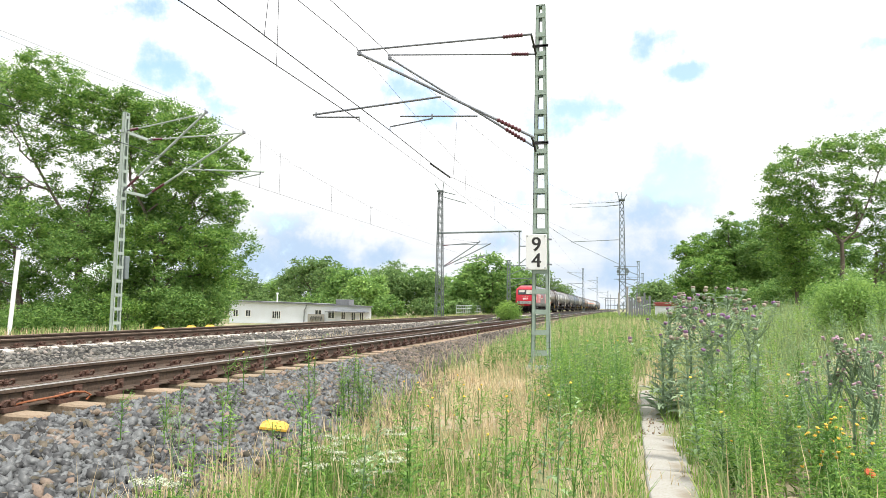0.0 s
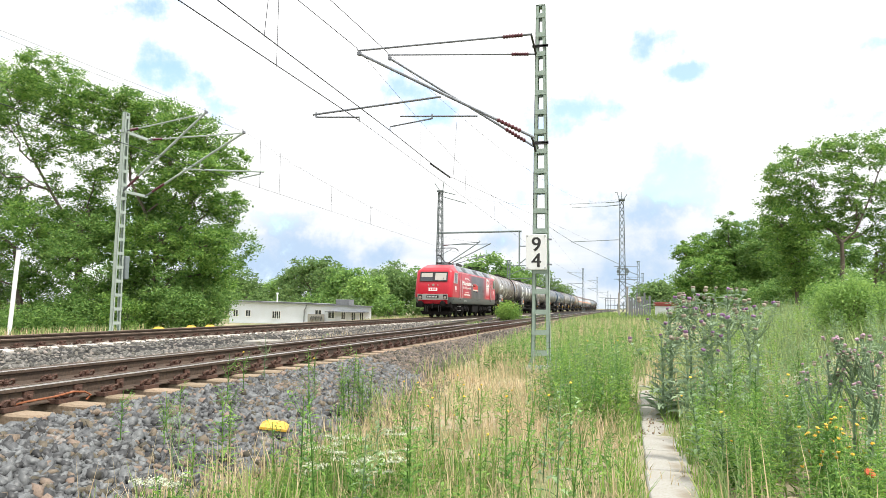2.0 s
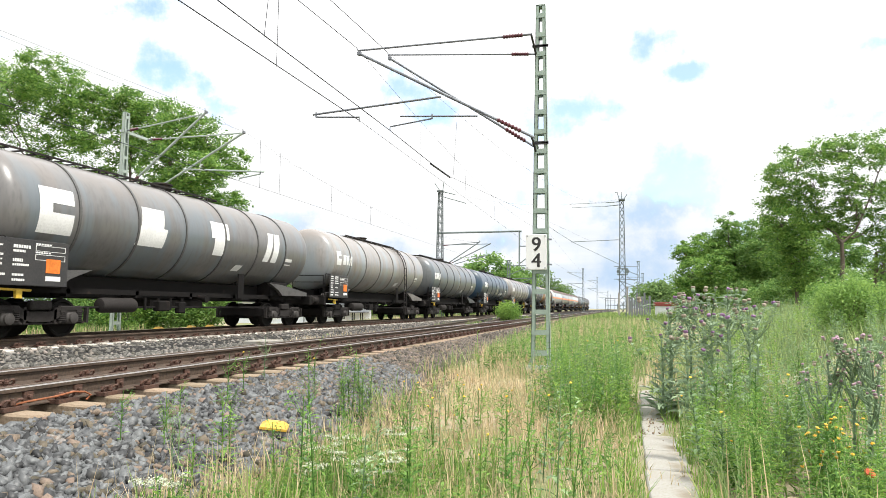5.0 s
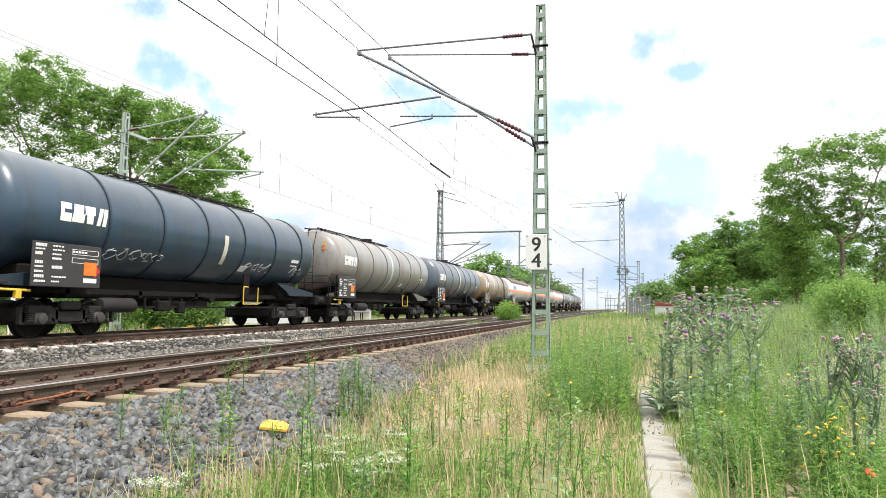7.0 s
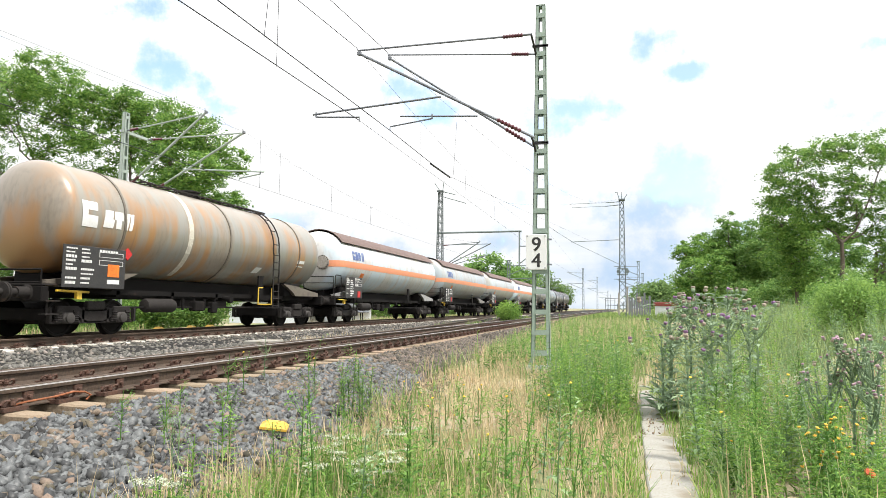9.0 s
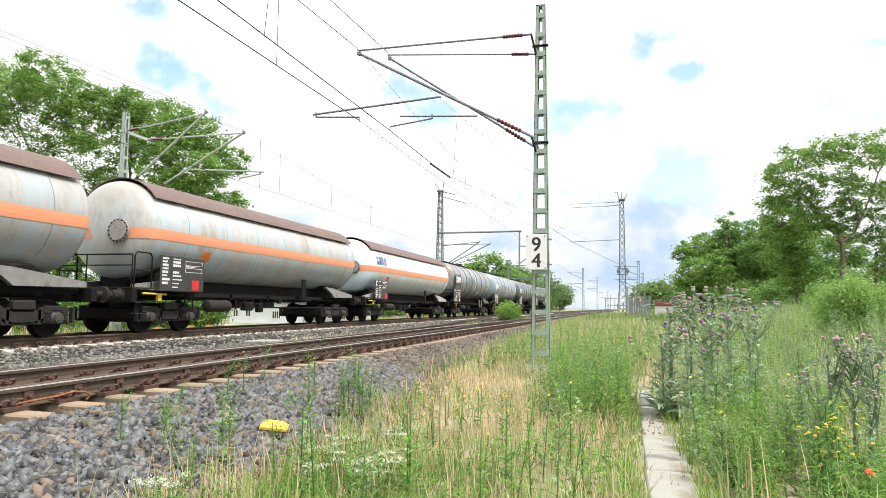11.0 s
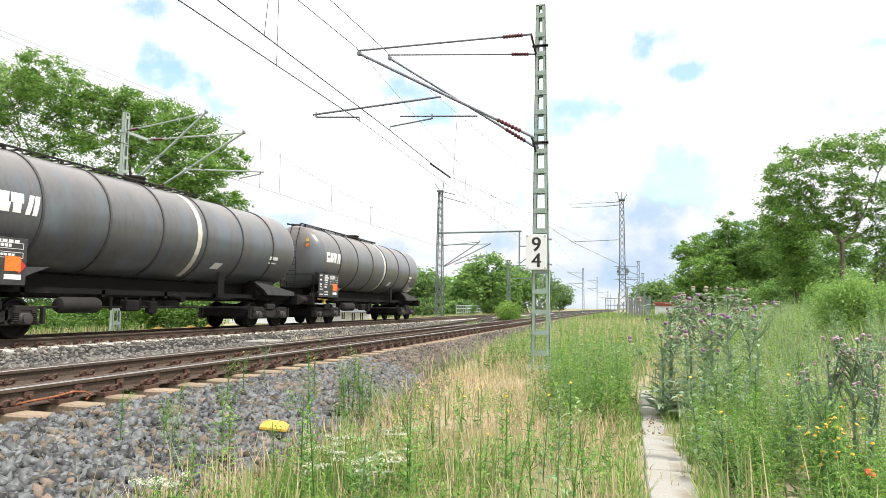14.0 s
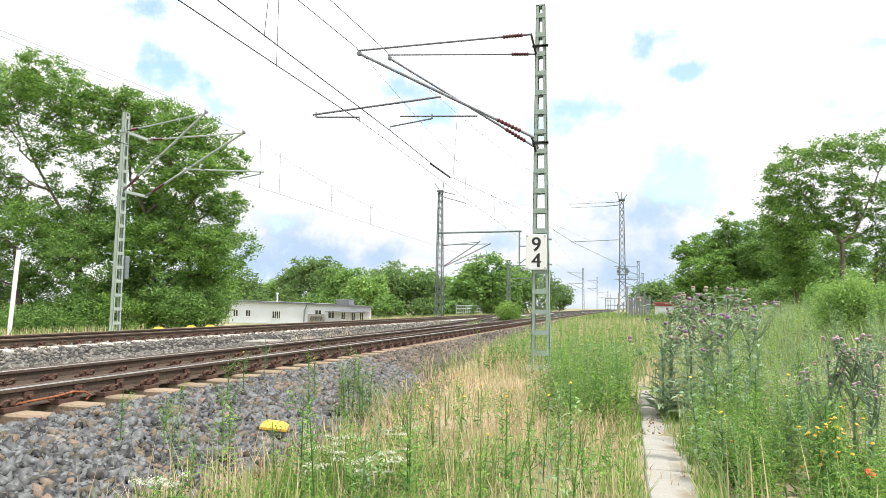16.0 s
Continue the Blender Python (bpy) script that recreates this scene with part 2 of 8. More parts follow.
# ---- builders ----
class Shape:
    """Collects vertices and faces of one mesh."""

    def __init__(self):
        self.v, self.f = [], []

    def add(self, v, f):
        o = len(self.v)
        self.v += [tuple(p) for p in v]
        self.f += [tuple(i + o for i in q) for q in f]
        return self

    def box(self, x0, x1, y0, y1, z0, z1, m=None):
        v = [(x, y, z) for z in (z0, z1) for y in (y0, y1) for x in (x0, x1)]
        if m is not None:
            v = [m @ Vector(p) for p in v]
        return self.add(v, [(0, 2, 3, 1), (4, 5, 7, 6), (0, 1, 5, 4), (2, 6, 7, 3), (0, 4, 6, 2), (1, 3, 7, 5)])

    def soft_box(self, x0, x1, y0, y1, z0, z1, b=0.02, m=None):
        """A box with chamfered edges."""
        v, ids = [], {}
        for sx, sy, sz in ((a, c, d) for a in (0, 1) for c in (0, 1) for d in (0, 1)):
            p = ((x0, x1)[sx], (y0, y1)[sy], (z0, z1)[sz])
            q = ((x0 + b, x1 - b)[sx], (y0 + b, y1 - b)[sy], (z0 + b, z1 - b)[sz])
            for k in range(3):
                ids[sx, sy, sz, k] = len(v)
                v.append(tuple(p[i] if i == k else q[i] for i in range(3)))
        f = []
        for k in range(3):
            i, j = (k + 1) % 3, (k + 2) % 3
            for s in (0, 1):
                c = []
                for a, d in ((0, 0), (1, 0), (1, 1), (0, 1)):
                    key = [0, 0, 0]
                    key[k], key[i], key[j] = s, a, d
                    c.append(ids[(*key, k)])
                f.append(tuple(c if s else c[::-1]))
            for a in (0, 1):
                for d in (0, 1):
                    e0, e1 = [0, 0, 0], [0, 0, 0]
                    e0[i] = e1[i] = a
                    e0[j] = e1[j] = d
                    e0[k], e1[k] = 0, 1
                    q = (ids[(*e0, i)], ids[(*e1, i)], ids[(*e1, j)], ids[(*e0, j)])
                    f.append(q if a == d else q[::-1])
        for key in ((a, c, d) for a in (0, 1) for c in (0, 1) for d in (0, 1)):
            q = tuple(ids[(*key, k)] for k in range(3))
            f.append(q if sum(key) % 2 else q[::-1])
        if m is not None:
            v = [m @ Vector(p) for p in v]
        return self.add(v, f)

    def tube(self, pts, r, n=8, r1=None):
        """A round bar along points, tapering from r to r1."""
        pts = [Vector(p) for p in pts]
        v, f = [], []
        k = len(pts)
        side = None
        for i, p in enumerate(pts):
            d = (pts[min(i + 1, k - 1)] - pts[max(i - 1, 0)]).normalized()
            if side is None:
                side = d.orthogonal().normalized()
            side = (side - d * side.dot(d)).normalized()
            up = d.cross(side)
            rr = r if r1 is None else r + (r1 - r) * i / (k - 1)
            v += [p + (side * math.cos(a) + up * math.sin(a)) * rr for a in (2 * math.pi * j / n for j in range(n))]
        for i in range(k - 1):
            for j in range(n):
                f.append((i * n + j, i * n + (j + 1) % n, (i + 1) * n + (j + 1) % n, (i + 1) * n + j))
        f.append(tuple(range(n))[::-1])
        f.append(tuple((k - 1) * n + j for j in range(n)))
        return self.add(v, f)

    def lathe(self, prof, origin, axis, n=24):
        """Profile of (along, radius) turned about an axis."""
        a = Vector(axis).normalized()
        s = a.orthogonal().normalized()
        u = a.cross(s)
        o = Vector(origin)
        v, f = [], []
        for h, r in prof:
            v += [o + a * h + (s * math.cos(t) + u * math.sin(t)) * r for t in (2 * math.pi * j / n for j in range(n))]
        for i in range(len(prof) - 1):
            for j in range(n):
                f.append((i * n + j, i * n + (j + 1) % n, (i + 1) * n + (j + 1) % n, (i + 1) * n + j))
        f.append(tuple(range(n))[::-1])
        f.append(tuple((len(prof) - 1) * n + j for j in range(n)))
        return self.add(v, f)

    def prism(self, outline, y0, y1):
        """An outline of (x, z) drawn out along y."""
        n = len(outline)
        v = [(x, y0, z) for x, z in outline] + [(x, y1, z) for x, z in outline]
        f = [(i, (i + 1) % n, n + (i + 1) % n, n + i) for i in range(n)]
        return self.add(v, f + [tuple(range(n))[::-1], tuple(range(n, 2 * n))])

    def prism_x(self, outline, x0, x1):
        """An outline of (y, z) drawn out along x."""
        n = len(outline)
        v = [(x0, y, z) for y, z in outline] + [(x1, y, z) for y, z in outline]
        f = [(i, (i + 1) % n, n + (i + 1) % n, n + i) for i in range(n)]
        return self.add(v, f + [tuple(range(n))[::-1], tuple(range(n, 2 * n))])

    def mesh(self, name, smooth=False):
        me = bpy.data.meshes.new(name)
        me.from_pydata(self.v, [], self.f)
        bm = bmesh.new()
        bm.from_mesh(me)
        if len(self.f) < 4000:
            bmesh.ops.recalc_face_normals(bm, faces=bm.faces)
        bm.to_mesh(me)
        bm.free()
        if smooth:
            me.shade_smooth()
            me.set_sharp_from_angle(angle=radians(38))
        return me


def part(name, shape, material, parent, label="", smooth=False, kind=""):
    me = shape if isinstance(shape, bpy.types.Mesh) else shape.mesh(name, smooth)
    if not me.materials:
        me.materials.append(material)
    ob = new(name, me)
    ob.parent = parent
    return tagged(ob, label, kind=kind)


def solid(name, shape, material, label, category, kind="", group="", smooth=False, m=None):
    """A thing of one mesh."""
    ob = part(name, shape, material, None, label, smooth, kind)
    if m is not None:
        ob.matrix_basis = m
    return tagged(ob, category=category, group=group)


def thing(name, label, category, m=None, group="", kind=""):
    ob = new(name)
    ob.empty_display_size = 0.2
    if m is not None:
        ob.matrix_basis = m
    return tagged(ob, label, category, group, kind)


def fast_mesh(name, verts, faces, material):
    """A mesh from arrays of vertices and equal-sized faces."""
    me = bpy.data.meshes.new(name)
    nv, nf, k = len(verts), len(faces), faces.shape[1]
    me.vertices.add(nv)
    me.vertices.foreach_set("co", np.asarray(verts, np.float32).ravel())
    me.loops.add(nf * k)
    me.loops.foreach_set("vertex_index", np.asarray(faces, np.int32).ravel())
    me.polygons.add(nf)
    me.polygons.foreach_set("loop_start", np.arange(0, nf * k, k, dtype=np.int32))
    me.materials.append(material)
    me.update(calc_edges=True)
    me.validate()
    return me


def smooth(a, b, x):
    t = np.clip((np.asarray(x, float) - a) / (b - a), 0, 1)
    return t * t * (3 - 2 * t)


# ---- ground ----
NEAR_X, FAR_X = -6.62, -14.15          # centre lines of the two tracks


def toe(y):
    """Where the near ballast ends."""
    return -3.1 - 0.9 * smooth(7, 15, y) - 0.5 * smooth(17, 30, y)


def ground_z(x, y):
    x, y = np.asarray(x, float), np.asarray(y, float)
    z = -0.62 + 0.0 * x
    z = z + smooth(0.9, 6.5, x) * 0.85 + smooth(5, 14, x) * 0.35
    z = z + smooth(12, 45, y) * 0.42 * smooth(-5.5, -2.5, x)
    z = z + smooth(-16, -17.6, x) * 0.38 - smooth(-19, -27, x) * 1.1
    z = z + (np.sin(x * 1.7 + y * 0.6) * np.sin(y * 0.9 - x * 0.4)) * 0.03 * smooth(-6, -2, x)
    return z


def grid_axis(points):
    out = []
    for a, b, st in points:
        out += list(np.arange(a, b, st))
    return np.array(out + [points[-1][1]])


gx = grid_axis([(-2500, -400, 300), (-400, -60, 40), (-60, -20, 4), (-20, -8, 1.0), (-8, 10, 0.25), (10, 30, 1.0), (30, 100, 10), (100, 400, 60), (400, 2500, 300)])
gy = grid_axis([(-700, -60, 80), (-60, -4, 4), (-4, 30, 0.3), (30, 80, 1.5), (80, 400, 20), (400, 3000, 260)])
GX, GY = np.meshgrid(gx, gy)
GZ = ground_z(GX, GY) + np.random.normal(0, 0.012, GX.shape) * (np.abs(GX) < 30)
nxg, nyg = len(gx), len(gy)
gi = np.arange(nxg * nyg).reshape(nyg, nxg)
gf = np.stack([gi[:-1, :-1], gi[:-1, 1:], gi[1:, 1:], gi[1:, :-1]], -1).reshape(-1, 4)
ground = new("ground", fast_mesh("ground", np.stack([GX, GY, GZ], -1).reshape(-1, 3), gf, M["ground"]))
ground.data.shade_smooth()
tagged(ground, "dry sandy soil with sparse grass beside the railway", "ground", kind="structure")


# ---- ballast ----
def near_bed_z(x, y):
    """Top of the near ballast: flat under the track, falling to the verge."""
    t = toe(y)
    z = -0.235 - (0.40 * np.clip((x + 5.0) / (t + 5.0), 0, 1.15))
    z = np.where(x < -5.0, -0.235 - 0.07 * smooth(-5.1, -5.5, x) * (x > -6.6), z)
    return np.where(x < -8.4, -0.235 - 0.2 * smooth(-8.4, -9.2, x), z)


def far_bed_z(x, y):
    z = -0.24 + 0.0 * x
    z = np.where(x > -12.2, -0.24 - 0.2 * smooth(-12.2, -11.2, x), z)
    return np.where(x < -16.0, -0.24 - 0.3 * smooth(-16.0, -16.9, x), z)


def bed(name, fz, xs, label):
    ys = grid_axis([(-420, -10, 20), (-10, 40, 0.4), (40, 120, 2), (120, 700, 20)])
    X, Y = np.meshgrid(xs, ys)
    if name == "ballast_bed_near":
        X = np.where(X > -5.0, -5.0 + (X + 5.0) * (toe(Y) + 0.1 + 5.0) / 1.9, X)
    Z = fz(X, Y) + np.random.normal(0, 0.012, X.shape)
    n, k = X.shape
    i = np.arange(n * k).reshape(n, k)
    f = np.stack([i[:-1, :-1], i[:-1, 1:], i[1:, 1:], i[1:, :-1]], -1).reshape(-1, 4)
    ob = new(name, fast_mesh(name, np.stack([X, Y, Z], -1).reshape(-1, 3), f, M["shaded_ballast_bed"]))
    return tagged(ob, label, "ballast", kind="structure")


near_bed = bed("ballast_bed_near", near_bed_z, np.linspace(-9.4, -3.1, 26), "ballast bed under the near track, painted dark for shaded gaps")
bed("ballast_bed_far", far_bed_z, np.linspace(-17.2, -11.0, 20), "ballast bed under the far track, painted dark for shaded gaps")


def stone_shapes(count, rng):
    """Sharp-edged broken stones, each the hull of a few points."""
    out = []
    while len(out) < count:
        bm = bmesh.new()
        corner = np.array([(a, b, c) for a in (-1, 1) for b in (-1, 1) for c in (-1, 1)], float)
        p = corner * rng.uniform(0.45, 1.1, (8, 3)) * rng.uniform((0.9, 0.6, 0.42), (1.3, 0.9, 0.7))
        p[:, 0] += p[:, 1] * rng.uniform(-0.5, 0.5)
        for q in p:
            bm.verts.new(q)
        bmesh.ops.convex_hull(bm, input=bm.verts)
        bmesh.ops.triangulate(bm, faces=bm.faces)
        bm.verts.index_update()
        v = np.array([q.co[:] for q in bm.verts])
        f = np.array([[q.index for q in g.verts] for g in bm.faces])
        bm.free()
        if len(v) == 8 and len(f) == 12:
            out.append((v, f))
    return np.stack([v for v, _ in out]), np.stack([f for _, f in out])


def scatter_stones(name, xy, fz, size, material, label, seed, sink=0.0):
    rng = np.random.default_rng(seed)
    shapes, f = stone_shapes(16, rng)
    n = len(xy)
    pick = rng.integers(0, 16, n)
    r = rng.uniform(size * 0.5, size * 1.5, n) * 0.56
    yaw = rng.uniform(0, math.pi, n)
    q = np.stack([np.cos(yaw), 0 * yaw, 0 * yaw, np.sin(yaw)], -1) + rng.normal(size=(n, 4)) * 0.36
    q /= np.linalg.norm(q, axis=1, keepdims=True)
    w, x, y, z = q.T
    R = np.stack([1 - 2 * (y * y + z * z), 2 * (x * y - w * z), 2 * (x * z + w * y), 2 * (x * y + w * z), 1 - 2 * (x * x + z * z), 2 * (y * z - w * x),
                  2 * (x * z - w * y), 2 * (y * z + w * x), 1 - 2 * (x * x + y * y)], -1).reshape(n, 3, 3)
    base = shapes[pick] * r[:, None, None]
    P = np.einsum("nij,nkj->nki", R, base)
    P[:, :, 0] += xy[:, 0:1]
    P[:, :, 1] += xy[:, 1:2]
    P[:, :, 2] += (fz(xy[:, 0], xy[:, 1]) + r * (0.35 - sink) + rng.uniform(-size * 0.35, size * 0.7, n))[:, None]
    k = P.shape[1]
    F = (f[pick] + (np.arange(n) * k)[:, None, None]).reshape(-1, 3)
    ob = new(name, fast_mesh(name, P.reshape(-1, 3), F, material))
    return tagged(ob, label, "ballast", kind="stuff")


def near_ballast_points(n, y0, y1, x0, seed, over=0.0):
    rng = np.random.default_rng(seed)
    y = rng.uniform(y0, y1, n)
    x = x0 + (toe(y) + over - x0) * rng.uniform(0, 1, n)
    p = np.stack([x, y], -1)
    return p[np.hypot(x + 3.56, y - 6.46) > 0.17]


def shoulder_z(x, y):
    return near_bed_z(x, y) - 0.058 * smooth(-4.3, -5.0, x)


def crib_points(n, y0, y1, seed):
    """Places between the sleepers under the near rail's outer side."""
    rng = np.random.default_rng(seed)
    p = np.stack([rng.uniform(-5.85, -5.2, n), rng.uniform(y0, y1, n)], -1)
    return p[np.abs((p[:, 1] - 0.815) % 0.645 - 0.3225) < 0.14]


def verge_z(x, y):
    return np.maximum(near_bed_z(x, y), ground_z(x, y))


scatter_stones("ballast_stones", near_ballast_points(14500, 2.8, 8.2, -5.22, 11), shoulder_z, 0.074, M["stone"], "loose grey angular track ballast", 21)
scatter_stones("ballast_stones", near_ballast_points(12500, 8.2, 13, -5.22, 16), shoulder_z, 0.072, M["stone"], "loose grey angular track ballast", 32)
scatter_stones("ballast_stones", near_ballast_points(2600, 2.8, 9, -5.2, 12), shoulder_z, 0.07, M["stone_brown"], "brownish angular track ballast", 22, -0.25)
scatter_stones("ballast_stones", near_ballast_points(7500, 8.2, 24, -5.22, 18), shoulder_z, 0.07, M["stone_brown"], "brownish angular track ballast", 33, -0.25)
scatter_stones("ballast_stones", near_ballast_points(14000, 13, 24, -5.22, 13), shoulder_z, 0.076, M["stone_mixed"], "loose grey angular track ballast", 23)
scatter_stones("ballast_stones", near_ballast_points(8000, 24, 60, -5.3, 14), shoulder_z, 0.10, M["stone_mixed"], "loose brown-grey angular track ballast", 24)
scatter_stones("ballast_stones", near_ballast_points(1100, 3, 14, -3.9, 15, 0.6), verge_z, 0.05, M["stone_brown"], "stray ballast stones in the grass", 25, -0.1)
scatter_stones("ballast_stones", crib_points(5200, 2.8, 30, 17), lambda x, y: near_bed_z(x, y) - 0.05 - 0.05 * smooth(-5.4, -5.8, x), 0.066, M["stone"], "ballast between the near sleepers", 31)
def loose_stones(parent, count, x0, x1, y0, y1, seed):
    """Single stones lying on top of the shoulder, each of its own."""
    rng = np.random.default_rng(seed)
    shapes, faces = stone_shapes(16, rng)
    meshes = []
    for k in range(16):
        material = M["stone_brown"] if k % 5 == 0 else M["stone"]
        meshes.append(fast_mesh("stone", shapes[k] * 0.04, faces[k], material))
    for i in range(count):
        x, y = rng.uniform(x0, x1), rng.uniform(y0, y1)
        if x > float(toe(y)):
            continue
        ob = new("stone", meshes[i % 16])
        k = rng.uniform(0.75, 1.25)
        ob.matrix_basis = pose(x, y, float(shoulder_z(x, y)) + 0.05, rng.uniform(-35, 35), rng.uniform(-35, 35), rng.uniform(0, 360)) @ Matrix.Scale(k, 4)
        ob.parent = parent


loose_stones(near_bed, 300, -5.0, -3.1, 4.2, 6.6, 41)
_rng = np.random.default_rng(5)
scatter_stones("ballast_stones", np.stack([_rng.uniform(-12.78, -10.9, 11000), _rng.uniform(8, 42, 11000)], -1), lambda x, y: np.maximum(far_bed_z(x, y) - 0.09, -0.45), 0.08, M["stone_dusty"], "loose grey angular track ballast", 26)
_p = np.stack([_rng.uniform(-13.4, -12.7, 9000), _rng.uniform(8, 50, 9000)], -1)
_p = _p[np.abs((_p[:, 1] - 4.0) % 0.6 - 0.3) < 0.15]
scatter_stones("ballast_stones", _p, lambda x, y: far_bed_z(x, y) - 0.05, 0.075, M["stone_tan"], "ballast between the far sleepers", 28)
_p = np.stack([_rng.uniform(-12.7, -10.6, 9000), _rng.uniform(8, 48, 9000)], -1)
scatter_stones("ballast_stones", _p, lambda x, y: np.maximum(far_bed_z(x, y) - 0.08, -0.45), 0.075, M["stone_tan"], "tan dusty track ballast", 29)
_p = np.stack([_rng.uniform(-10.6, -7.8, 7000), _rng.uniform(8, 42, 7000)], -1)
scatter_stones("ballast_stones", _p, lambda x, y: np.maximum(near_bed_z(x, y), -0.45) + 0.02, 0.075, M["stone_tan"], "tan dusty track ballast", 30)
scatter_stones("ballast_stones", np.stack([_rng.uniform(-11.0, -7.6, 9000), _rng.uniform(8, 36, 9000)], -1), lambda x, y: np.maximum(near_bed_z(x, y), -0.45), 0.08, M["stone_dusty"], "loose grey angular track ballast", 27)


# ---- tracks ----
RAIL = [(-0.075, -0.19), (0.075, -0.19), (0.075, -0.178), (0.02, -0.16), (0.009, -0.145), (0.009, -0.052), (0.036, -0.04), (0.036, -0.006), (0.028, 0.0),
        (-0.028, 0.0), (-0.036, -0.006), (-0.036, -0.04), (-0.009, -0.052), (-0.009, -0.145), (-0.02, -0.16), (-0.075, -0.178)]


def rail_mesh(name, material, y0, y1, head):
    me = Shape().prism(RAIL, y0, y1).mesh(name)
    me.materials.append(material)
    me.materials.append(head)
    for p in me.polygons:
        if p.normal.z > 0.5 and p.center.z > -0.01:
            p.material_index = 1
    return me


SLEEPER = Shape().soft_box(-1.3, 1.3, -0.13, 0.13, -0.42, -0.205, 0.02).mesh("sleeper")
SLEEPER.materials.append(M["sleeper"])
SLEEPER_PALE = Shape().soft_box(-1.3, 1.3, -0.13, 0.13, -0.42, -0.195, 0.03).mesh("sleeper_pale")
SLEEPER_PALE.materials.append(mat("weathered_pale_concrete", (0.56, 0.53, 0.47), 0.9, dark=(0.42, 0.38, 0.32), scale=3, fine=40, bump=0.2, per=0.15))


def clip_set(s, x, y, z=-0.2):
    for d in (-1, 1):
        s.box(x + d * 0.11 - 0.075, x + d * 0.11 + 0.075, y - 0.14, y + 0.14, z, z + 0.04)
        for e in (-1, 1):
            c = (x + d * 0.13, y + e * 0.075, z + 0.07)
            s.tube([(c[0] + 0.02 * math.sin(k * 1.05), c[1] + 0.05 * math.cos(k * 1.05), c[2] + 0.036 * math.sin(k * 1.05)) for k in range(7)], 0.015, 5)
        s.lathe([(0, 0.035), (0.03, 0.035), (0.035, 0.02), (0.06, 0.02)], (x + d * 0.13, y, z + 0.055), (0, 0, 1), 6)
        s.tube([(x + d * 0.11, y - 0.06, z + 0.03), (x + d * 0.08, y - 0.07, z + 0.085), (x + d * 0.05, y - 0.02, z + 0.06), (x + d * 0.05, y + 0.03, z + 0.06),
                (x + d * 0.08, y + 0.07, z + 0.085), (x + d * 0.11, y + 0.05, z + 0.03)], 0.017, 5)
        s.tube([(x + d * 0.12, y, z), (x + d * 0.12, y, z + 0.11)], 0.022, 6)


def track(cx, label, y_sleep, head, sleeper_mesh, step=0.6):
    t = thing("railway_track", label, "railway track", pose(cx, 0, 0), kind="structure")
    for x in (-0.7535, 0.7535):
        ob = part("rail", rail_mesh("rail", M["rail"], -420, 700, head), M["rail"], t, "rusty steel rail with a worn head")
        ob.location.x = x
    y = y_sleep[0]
    while y < y_sleep[1]:
        ob = part("sleeper", sleeper_mesh, M["sleeper"], t)
        ob.location = (random.uniform(-0.015, 0.015), y, random.uniform(-0.006, 0.004))
        y += step
    s = Shape()
    y = y_sleep[0]
    while y < min(y_sleep[1], 45):
        for x in (-0.7535, 0.7535):
            clip_set(s, x, y)
        y += step
    part("rail_clips", s, M["clip"], t, "rusty rail clips and bolts", kind="stuff")
    return t


near_track = track(NEAR_X, "near railway track, rusty rails on concrete sleepers", (0.815, 120.0), M["rail_head"], SLEEPER, 0.645)
far_track = track(FAR_X, "far railway track on concrete sleepers carrying the train", (4.0, 130.0), M["rail_head_rusty"], SLEEPER_PALE)
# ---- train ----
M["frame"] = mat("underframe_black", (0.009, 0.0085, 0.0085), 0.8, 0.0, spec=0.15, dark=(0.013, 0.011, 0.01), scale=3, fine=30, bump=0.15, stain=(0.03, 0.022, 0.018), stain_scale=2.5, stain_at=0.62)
M["frame_grey"] = mat("underframe_weathered", (0.032, 0.029, 0.027), 0.75, 0.0, spec=0.2, dark=(0.02, 0.017, 0.016), scale=3, fine=30, bump=0.15, stain=(0.075, 0.05, 0.036), stain_scale=2.5, stain_at=0.6)
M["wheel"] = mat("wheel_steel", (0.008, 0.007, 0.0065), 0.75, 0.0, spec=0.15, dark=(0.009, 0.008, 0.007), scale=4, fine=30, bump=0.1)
M["axlebox"] = mat("axlebox_dusty", (0.05, 0.046, 0.042), 0.7, 0.0, dark=(0.035, 0.03, 0.027), scale=6, fine=40, bump=0.15)
M["logo_white"] = mat("lettering_white", (0.78, 0.78, 0.76), 0.55, dark=(0.66, 0.66, 0.64), scale=3, fine=20, bump=0)
M["logo_blue"] = mat("lettering_blue", (0.12, 0.17, 0.36), 0.55, scale=3, fine=20, bump=0)
M["band"] = mat("cream_band", (0.66, 0.63, 0.54), 0.6, dark=(0.5, 0.46, 0.38), scale=3, fine=20, bump=0)
M["stripe"] = mat("orange_stripe", (0.80, 0.32, 0.17), 0.5, dark=(0.72, 0.30, 0.17), scale=1, fine=12, bump=0)
M["orange"] = mat("orange_plate", (0.85, 0.22, 0.03), 0.5, scale=3, fine=20, bump=0)
M["red_mark"] = mat("red_marking", (0.62, 0.03, 0.03), 0.5, scale=3, fine=20, bump=0)
M["panel"] = mat("data_panel_black", (0.025, 0.025, 0.027), 0.55, dark=(0.05, 0.047, 0.045), scale=3, fine=25, bump=0.05)
M["yellow_bar"] = mat("yellow_painted_steel", (0.75, 0.50, 0.05), 0.5, scale=4, fine=30, bump=0.05)
M["shade_brown"] = mat("sunshade_brown", (0.16, 0.105, 0.09), 0.65, 0.1, dark=(0.11, 0.075, 0.065), scale=1, fine=14, bump=0.05)
TANK_R, TANK_Z = 1.43, 2.96
CACHE = {}


